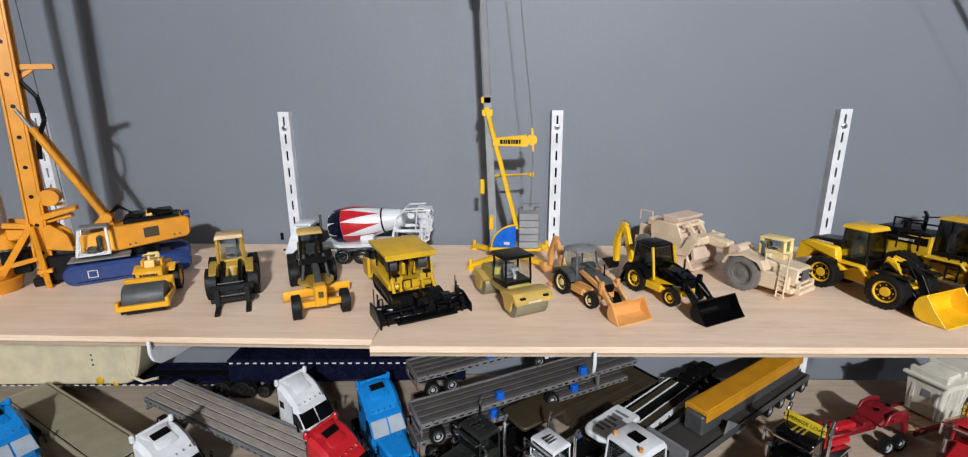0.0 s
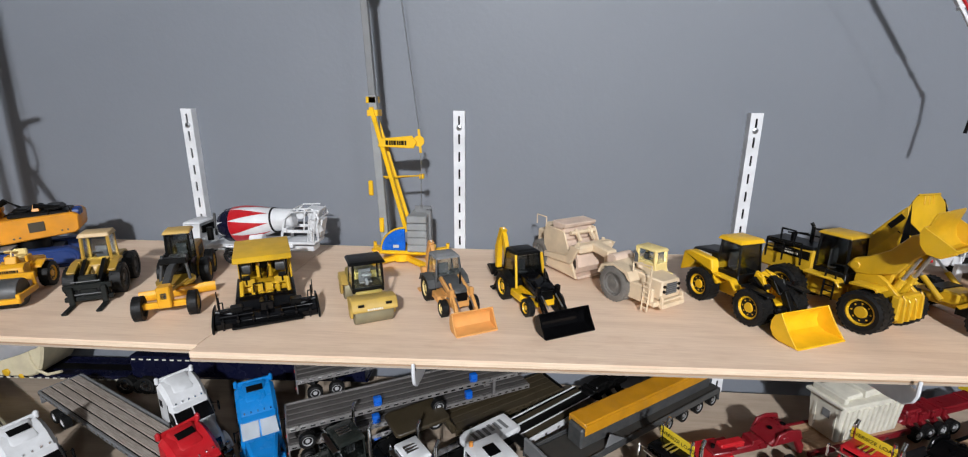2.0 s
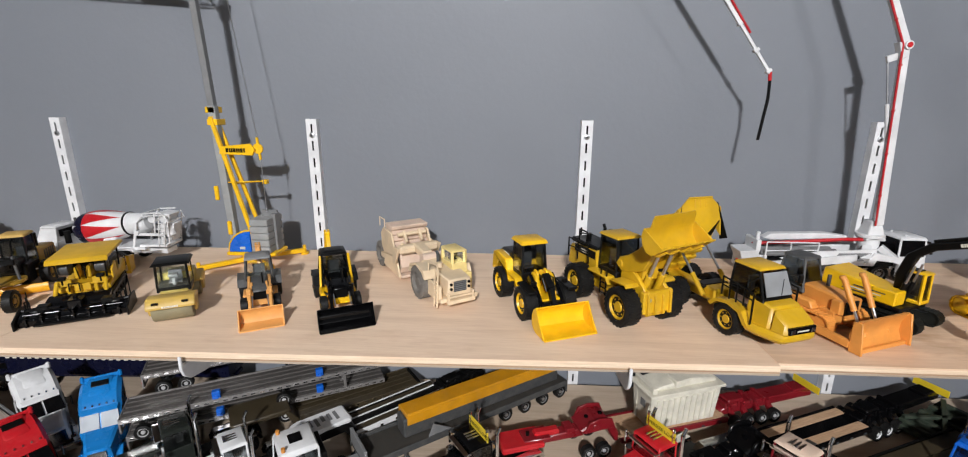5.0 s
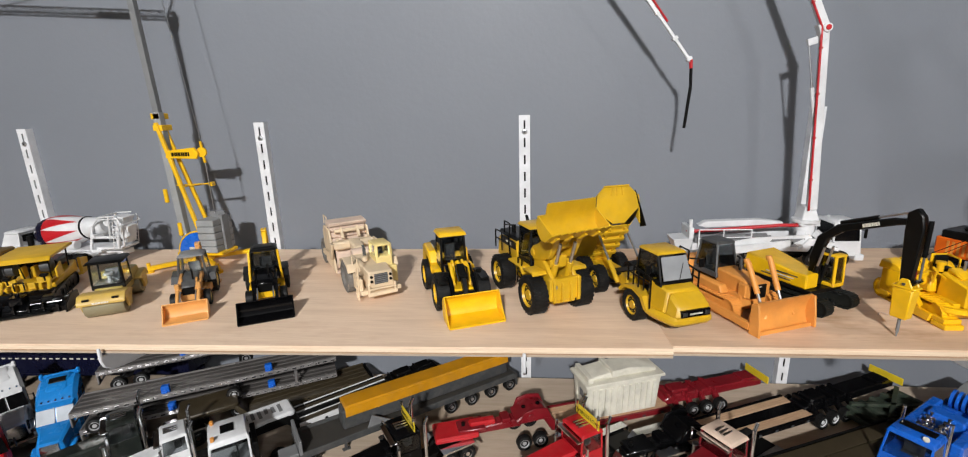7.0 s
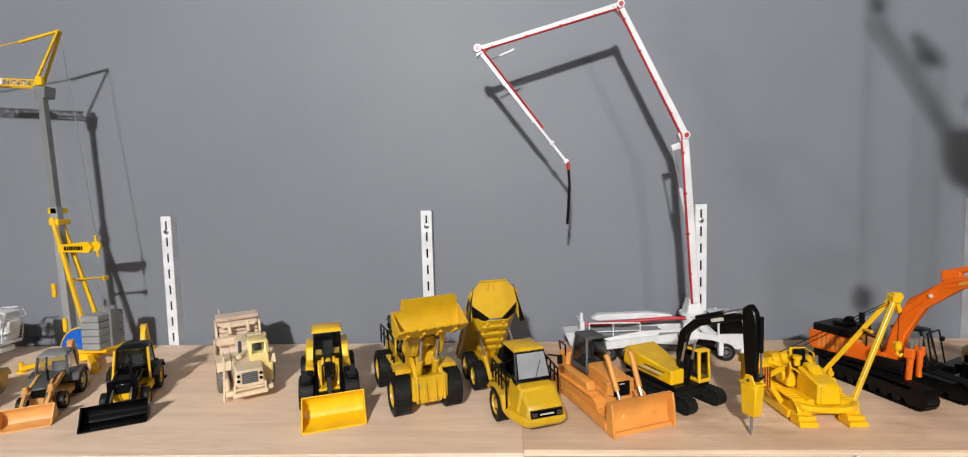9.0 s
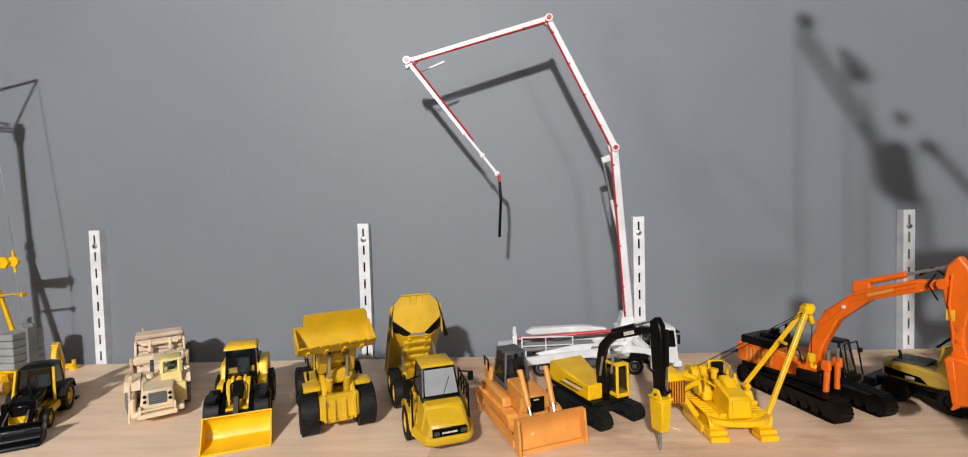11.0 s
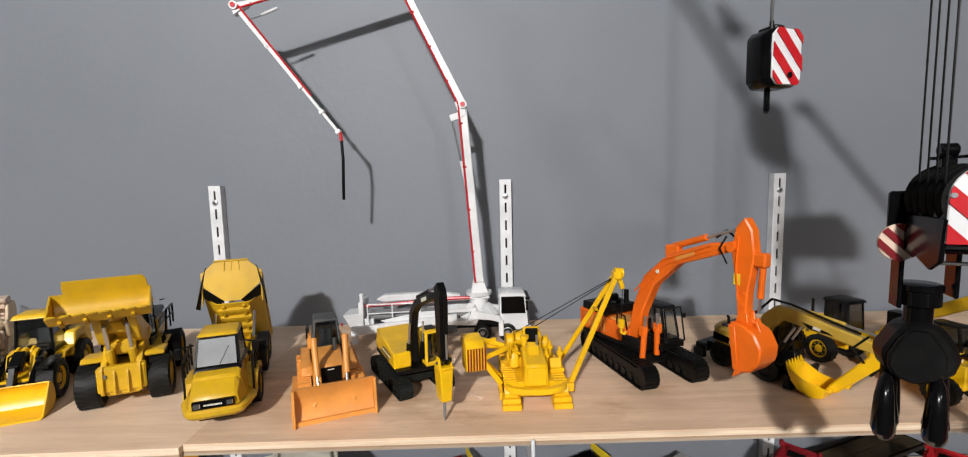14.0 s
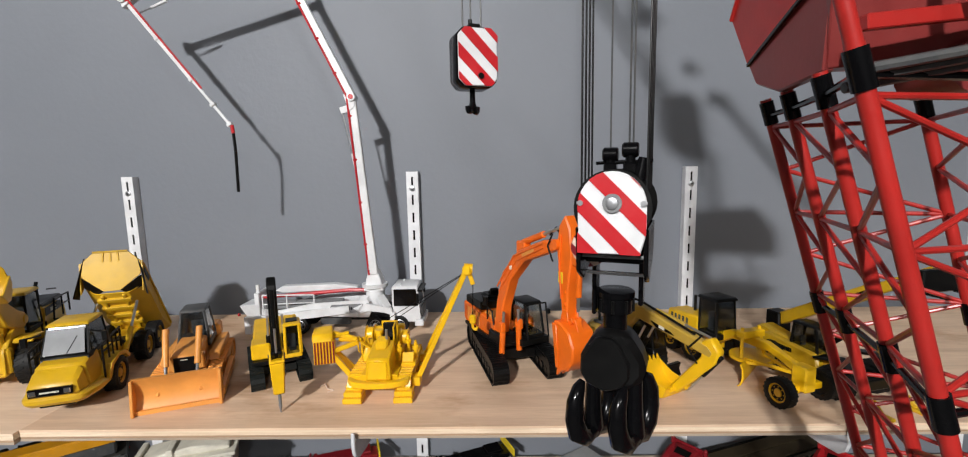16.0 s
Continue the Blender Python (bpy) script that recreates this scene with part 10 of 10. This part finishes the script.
def big_hook():
    o = thing("hook_block", "large black crane hook block with twin ramshorn hooks and red-striped plate", "hook block", 1.089, 0.2111, 1.3730, -22, "crane hook blocks")
    a = 0.0127
    dome = [(-a, 0.0), (a - 0.002, 0.0), (a, 0.008), (a, 0.0185)] + [(a * math.cos(t), 0.0185 + 0.0130 * math.sin(t)) for t in [math.pi * k / 14 for k in range(1, 14)]] + [(-a, 0.0185)]
    striped_plate(o, dome, 0.0, 0.0014, -a, a, 0.0, 0.0315, 7, WHITE, RED)
    cap = part("axle_cap", lathe([(-0.0014, 0.0036), (0.0, 0.0036), (0.0002, 0.002)], 24), MGREY, o, "dull steel axle cap")
    cap.location = (0.0004, 0, 0.0195)
    part("axle_pin", moved(lathe([(-0.0024, 0.0012), (-0.0022, 0.0022), (-0.0012, 0.0024), (0, 0.0024)], 20), Matrix.Identity(4)), STEEL, cap)
    for s in (-1, 1):
        part("plate_bolt", joined(rod((s * 0.0116, -0.0012, 0.0195), (s * 0.0116, 0.0002, 0.0195), 0.0011, n=10), bx(s * 0.0116 - 0.0004, s * 0.0130, -0.0008, 0.0, 0.0190, 0.0200, 0)), STEEL, o)
    shell = [(x * 0.97, z * 0.97 + 0.0004) for x, z in dome]
    for y0, y1 in ((0.0016, 0.0130), (0.0190, 0.0300)):
        part("block_housing", solid([(x, y0, z) for x, z in shell], [(x, y1, z) for x, z in shell], 0.0012), GLOSSB, o)
    for k in range(5):
        y = 0.0042 + 0.0066 * k
        part("sheave", moved(lathe([(-0.0028, 0.009), (-0.0028, 0.0146), (-0.0008, 0.0128), (0.0008, 0.0128), (0.0028, 0.0146), (0.0028, 0.009)], 28), TR((0, y, 0.0175))), BLACK, o)
    for y in (0.0160, 0.0315):
        part("rope_guard", rod((-0.0075, y - 0.003, 0.0275), (0.0075, y - 0.003, 0.0275), 0.0012, n=10), STEEL, o)
    for s in (-1, 1):
        part("side_cheek", solid([(s * 0.0118, 0.000, 0.010), (s * 0.0118, 0.034, 0.010), (s * 0.0118, 0.030, -0.006), (s * 0.0118, 0.010, -0.0125), (s * 0.0118, 0.002, -0.008)], [(s * 0.0136, 0.000, 0.010), (s * 0.0136, 0.034, 0.010), (s * 0.0136, 0.030, -0.006), (s * 0.0136, 0.010, -0.0125), (s * 0.0136, 0.002, -0.008)], 0.0005), GLOSSB, o)
        part("hanger_strap", bx(s * 0.0104 - 0.0010 - 0.002, s * 0.0104 + 0.0010 - 0.002, 0.036, 0.046, -0.0300 if s > 0 else -0.036, 0.004, 0.0006), GLOSSB, o)
        part("strap_link", bx(s * 0.0110 - 0.0022, s * 0.0110 + 0.0010, 0.024, 0.042, -0.008, 0.004, 0.0008), GLOSSB, o)
    part("lower_beam", bx(-0.0118, 0.0118, 0.010, 0.026, -0.0055, 0.0006, 0.0008), GLOSSB, o)
    for z, m in ((-0.0020, MGREY), (-0.0088, CHROME)):
        part("tie_rod", rod((-0.0118, 0.0065, z), (0.0118, 0.0065, z), 0.0008, n=10), m, o)
    disc = [(-0.0145 - 0.0085 * math.cos(t), -0.004 + 0.0088 * math.sin(t)) for t in [2 * math.pi * k / 20 for k in range(20)]]
    part("disc_arm", bx(-0.0185, -0.0100, 0.0365, 0.0400, -0.010, 0.020, 0.001), GLOSSB, o)
    striped_plate(o, disc, 0.0345, 0.0362, -0.0235, -0.0055, -0.0135, 0.0055, 9, PINKD, MAROON, "striped_disc")
    for x, y, h in ((0.0050, 0.0150, 0.0095), (-0.0040, 0.0240, 0.0080)):
        c = part("rope_clamp", joined(rod((x, y, 0.027), (x, y, 0.0305 + h), 0.0020, n=12), rod((x - 0.0032, y, 0.0300 + h), (x + 0.0032, y, 0.0300 + h), 0.0030, n=14, r_b=0.0006), bx(x - 0.0026, x + 0.0026, y - 0.0026, y + 0.0026, 0.0300, 0.0345, 0.0006)), GLOSSB, o)
        part("clamp_pin", rod((x - 0.006, y, 0.0345), (x + 0.0085, y + 0.001, 0.0352), 0.0007, n=8), GLOSSB, c)
    part("thimble", rod((0.0085, 0.014, 0.028), (0.0100, 0.014, 0.0365), 0.0028, 0.0018, n=12), GLOSSB, o)
    # swivel nut, cross body and two ramshorn hooks side by side
    cx, cy = -0.0032, 0.0410
    part("swivel", joined(*[moved(lathe(p, 26, "z"), TR((cx, cy, 0))) for p in ([(-0.0350, 0.0066), (-0.0345, 0.0080), (-0.0275, 0.0080), (-0.0270, 0.0088), (-0.0248, 0.0088), (-0.0240, 0.0076)], [(-0.0450, 0.0056), (-0.0350, 0.0056)])]), GLOSSB, o)
    for k in range(8):
        t = 2 * math.pi * k / 8
        part("nut_rib", rod((cx + 0.0080 * math.cos(t), cy + 0.0080 * math.sin(t), -0.0340), (cx + 0.0080 * math.cos(t), cy + 0.0080 * math.sin(t), -0.0280), 0.0008, n=8), BLACK, o)
    body = [(-0.0050, -0.0415), (-0.0100, -0.0470), (-0.0150, -0.0560), (-0.0152, -0.0625), (-0.0110, -0.0685), (0.0, -0.0720), (0.0105, -0.0690), (0.0150, -0.0630), (0.0148, -0.0550), (0.0095, -0.0465), (0.0048, -0.0415)]
    part("hook_body", solid([(cx + x, cy - 0.0085, z) for x, z in body], [(cx + x, cy + 0.0085, z) for x, z in body], 0.0030), BLACK, o)
    part("body_plate", solid([(cx - 0.003 + x * 0.74, cy - 0.0112, z * 0.86 - 0.009) for x, z in body], [(cx - 0.003 + x * 0.74, cy - 0.0084, z * 0.86 - 0.009) for x, z in body], 0.0010), BLACK, o)

    def sweep(pts, radii):
        bm = bmesh.new()
        rings = []
        n = len(pts)
        for i, (p, r) in enumerate(zip(pts, radii)):
            d = (pts[min(i + 1, n - 1)] - pts[max(i - 1, 0)]).normalized()
            e = Vector((1, 0, 0)).cross(d).normalized()
            rings.append([bm.verts.new(p + e * r * math.cos(2 * math.pi * k / 14) + Vector((r * 0.86 * math.sin(2 * math.pi * k / 14), 0, 0))) for k in range(14)])
        for u, v in zip(rings, rings[1:]):
            for k in range(14):
                bm.faces.new((u[k], u[(k + 1) % 14], v[(k + 1) % 14], v[k]))
        bm.faces.new(rings[0][::-1])
        bm.faces.new(rings[-1])
        bmesh.ops.recalc_face_normals(bm, faces=bm.faces)
        return bm
    for hx in (-0.0098, 0.0098):
        m = TR((cx + hx, cy, 0)) @ ROT(radians(-24), 4, "Z")
        shank = part("ramshorn_hook", moved(sweep([Vector((0, 0, z)) for z in (-0.062, -0.072, -0.084, -0.094, -0.099)], (0.0040, 0.0040, 0.0046, 0.0062, 0.0040)), m), GLOSSB, o)
        for s in (-1, 1):
            line = [Vector((0, s * u, z)) for u, z in ((0.001, -0.0945), (0.0070, -0.0965), (0.0125, -0.0925), (0.0152, -0.0850), (0.0148, -0.0765), (0.0118, -0.0705), (0.0092, -0.0680))]
            part("horn", moved(sweep(line, (0.0054, 0.0056, 0.0056, 0.0050, 0.0044, 0.0034, 0.0018)), m), GLOSSB, shank)
    for x, y in ((-0.0122, 0.005), (-0.0122, 0.0122), (-0.0122, 0.0194), (-0.0122, 0.0266), (0.0122, 0.005), (0.0122, 0.0122), (0.0122, 0.0194), (0.0122, 0.0266)):
        part("rope", rod((x, y, 0.020), (x * 1.05, y, 0.394), 0.00042, n=6), BLACK, o)
    for x, y in ((0.0045, 0.015), (0.0060, 0.015), (-0.004, 0.024)):
        part("thin_rope", rod((x, y, 0.040), (x, y, 0.394), 0.0004, n=6), DGREY, o)


def lattice_crane():
    o = thing("lattice_crane", "tall red lattice crane mast with dark red head box", "crane", 0.018, 0.004, 0.0148, 0)
    top = 1.4240
    lean = 0.325
    base = [(1.1695, 0.285), (1.1615, 0.254), (1.1465, 0.210), (1.1275, 0.168), (1.1815, 0.180), (1.2285, 0.262)]
    low = 0.25

    def q(i, z):
        x, y = base[i]
        return Vector((x + (top - z) * lean, y, z))
    for i in range(6):
        part("chord", rod(q(i, low), q(i, top), 0.0026, n=14), CRANER, o)
    step = 0.045
    n = int((top - 0.95) / step)
    for a, b in ((0, 1), (1, 2), (2, 3), (3, 4), (4, 5), (5, 0)):
        for k in range(n):
            z1, z0 = top - 0.014 - step * k, top - 0.014 - step * (k + 1)
            part("lacing", rod(q(a, z1), q(b, (z0 + z1) / 2), 0.0011, n=8), CRANER, o)
            part("lacing", rod(q(b, (z0 + z1) / 2), q(a, z0), 0.0011, n=8), CRANER, o)
            part("strut", rod(q(a, z1), q(b, z1), 0.0011, n=8), CRANER, o)
    for z in (top - 0.004, 1.318, 1.212):
        for i in range(6):
            d = (q(i, z) - q(i, z - 0.02)).normalized()
            part("joint_sleeve", rod(q(i, z) - d * 0.009, q(i, z) + d * 0.003, 0.0033, n=14), GLOSSB, o)
        for a, b in ((0, 1), (1, 2), (2, 3), (3, 4)):
            part("joint_tie", rod(q(a, z - 0.004), q(b, z - 0.004), 0.0014, n=8), GLOSSB, o)
    # the head box leans like the mast
    outline = [(1.1490, 0.281, 1.462), (1.1530, 0.272, 1.4385), (1.1545, 0.267, 1.4290), (1.1510, 0.243, 1.4220), (1.1490, 0.212, 1.4245), (1.1460, 0.204, 1.4850), (1.1480, 0.262, 1.4850)]
    part("head_side", solid(outline, [(x + 0.005, y + 0.001, z) for x, y, z in outline], 0.0008), HEADRED, o, "dark red plated head box")
    upper = [(1.1532, 0.2712, 1.4390), (1.1455, 0.208, 1.4600), (1.1460, 0.205, 1.4850), (1.1480, 0.262, 1.4850), (1.1490, 0.280, 1.462)]
    part("head_panel", solid([(x - 0.0012, y, z) for x, y, z in upper], [(x + 0.0006, y, z) for x, y, z in upper], 0.0003), CRANER, o)
    part("head_seam", bar((1.1524, 0.2715, 1.4388), (1.1450, 0.2085, 1.4598), 0.0012, 0.0016, 0), GLOSSB, o)
    part("corner_flange", bar((1.1480, 0.2800, 1.462), (1.1470, 0.2630, 1.486), 0.0030, 0.0016), CRANER, o)
    part("head_front", solid([(1.150, 0.212, 1.4255), (1.215, 0.205, 1.430), (1.210, 0.200, 1.450), (1.147, 0.207, 1.450)], [(1.152, 0.222, 1.4255), (1.217, 0.215, 1.430), (1.212, 0.210, 1.450), (1.149, 0.217, 1.450)], 0.0006), HEADRED, o)
    part("head_top", solid([(1.147, 0.264, 1.4862), (1.240, 0.280, 1.4862), (1.226, 0.195, 1.4862), (1.145, 0.203, 1.4862)], [(1.150, 0.260, 1.515), (1.225, 0.268, 1.515), (1.225, 0.200, 1.515), (1.146, 0.205, 1.515)], 0.001), CRANER, o)
    for i in (3, 4, 5):
        part("chord", rod(q(i, top), q(i, 1.486), 0.0024, n=14), CRANER, o)
    part("cross_beam", joined(bar((1.1475, 0.192, 1.436), (1.220, 0.192, 1.442), 0.004, 0.005), bar((1.160, 0.229, 1.432), (1.236, 0.232, 1.432), 0.006, 0.008)), CRANER, o)
    part("cross_pipe", rod((1.150, 0.198, 1.456), (1.224, 0.196, 1.470), 0.0012, n=8), STEEL, o)
    part("side_winch", moved(lathe([(-0.012, 0.004), (-0.012, 0.009), (0.012, 0.009), (0.012, 0.004)], 18), TR((1.196, 0.215, 1.424))), HEADRED, o)
    for k in range(3):
        part("pendant_rope", rod((1.130, 0.168 + 0.003 * k, 1.417 - 0.002 * k), (1.360, 0.140 + 0.01 * k, 1.452), 0.0016, n=8), DGREY, o)
    # the jib goes on upwards and carries the ropes
    b0, b1 = Vector((1.1455, 0.231, 1.5915)), Vector((1.0115, 0.231, 1.7935))
    dx, dy = Vector((0.0055, 0, 0.004)), Vector((0, 0.012, 0))
    corners = (dx + dy, dx - dy, -dx - dy, -dx + dy)
    for c in corners:
        part("jib_chord", rod(b0 + c, b1 + c, 0.0019, n=10), CRANER, o)
    n = 10
    for k in range(n):
        p, p2 = b0 + (b1 - b0) * (k / n), b0 + (b1 - b0) * ((k + 1) / n)
        for i in range(4):
            part("jib_lacing", rod(p + corners[i], p2 + corners[(i + 1) % 4], 0.0008, n=8), CRANER, o)
    part("jib_block", solid([(1.1065, 0.211, 1.5975), (1.1485, 0.211, 1.5895), (1.1485, 0.251, 1.5895), (1.1065, 0.251, 1.5975)], [(1.0975, 0.211, 1.6495), (1.1355, 0.211, 1.6575), (1.1355, 0.251, 1.6575), (1.0975, 0.251, 1.6495)], 0.002), CRANER, o)
    part("jib_stay", bar((1.0815, 0.231, 1.6835), (1.1095, 0.231, 1.6355), 0.010, 0.006), CRANER, o)
    for dy2 in (-0.018, 0.018):
        for x0, x1 in ((1.140, 1.136), (1.173, 1.154)):
            part("neck_post", rod((x0, 0.231 + dy2, 1.486), (x1, 0.231 + dy2, 1.598), 0.0030, n=10), CRANER, o)
    part("jib_strut", joined(bar((1.1535, 0.231, 1.6575), (1.1715, 0.231, 1.6485), 0.010, 0.014), bar((1.1655, 0.231, 1.6535), (1.2855, 0.231, 1.5155), 0.008, 0.009)), CRANER, o)
    part("rope_sheave", joined(*[moved(lathe([(-0.0016, 0.004), (-0.0016, 0.011), (0.0016, 0.011), (0.0016, 0.004)], 20), TR((1.0720, 0.2105 + 0.0075 * k, 1.750))) for k in range(4)], *[moved(lathe([(-0.0016, 0.004), (-0.0016, 0.009), (0.0016, 0.009), (0.0016, 0.004)], 20), TR((1.0240, 0.254 + 0.005 * k, 1.800))) for k in range(3)]), GLOSSB, o)
    part("head_sheave", joined(rod((1.0635, 0.221, 1.7665), (1.0635, 0.241, 1.7665), 0.006, n=14), rod((1.1295, 0.221, 1.6885), (1.1295, 0.241, 1.6885), 0.006, n=14)), GLOSSB, o)
    part("ground_pad", rod((q(0, low).x, 0.22, -0.0148), (q(0, low).x, 0.22, low + 0.01), 0.10, n=20), CRANER, o)


small_hook()
big_hook()
lattice_crane()
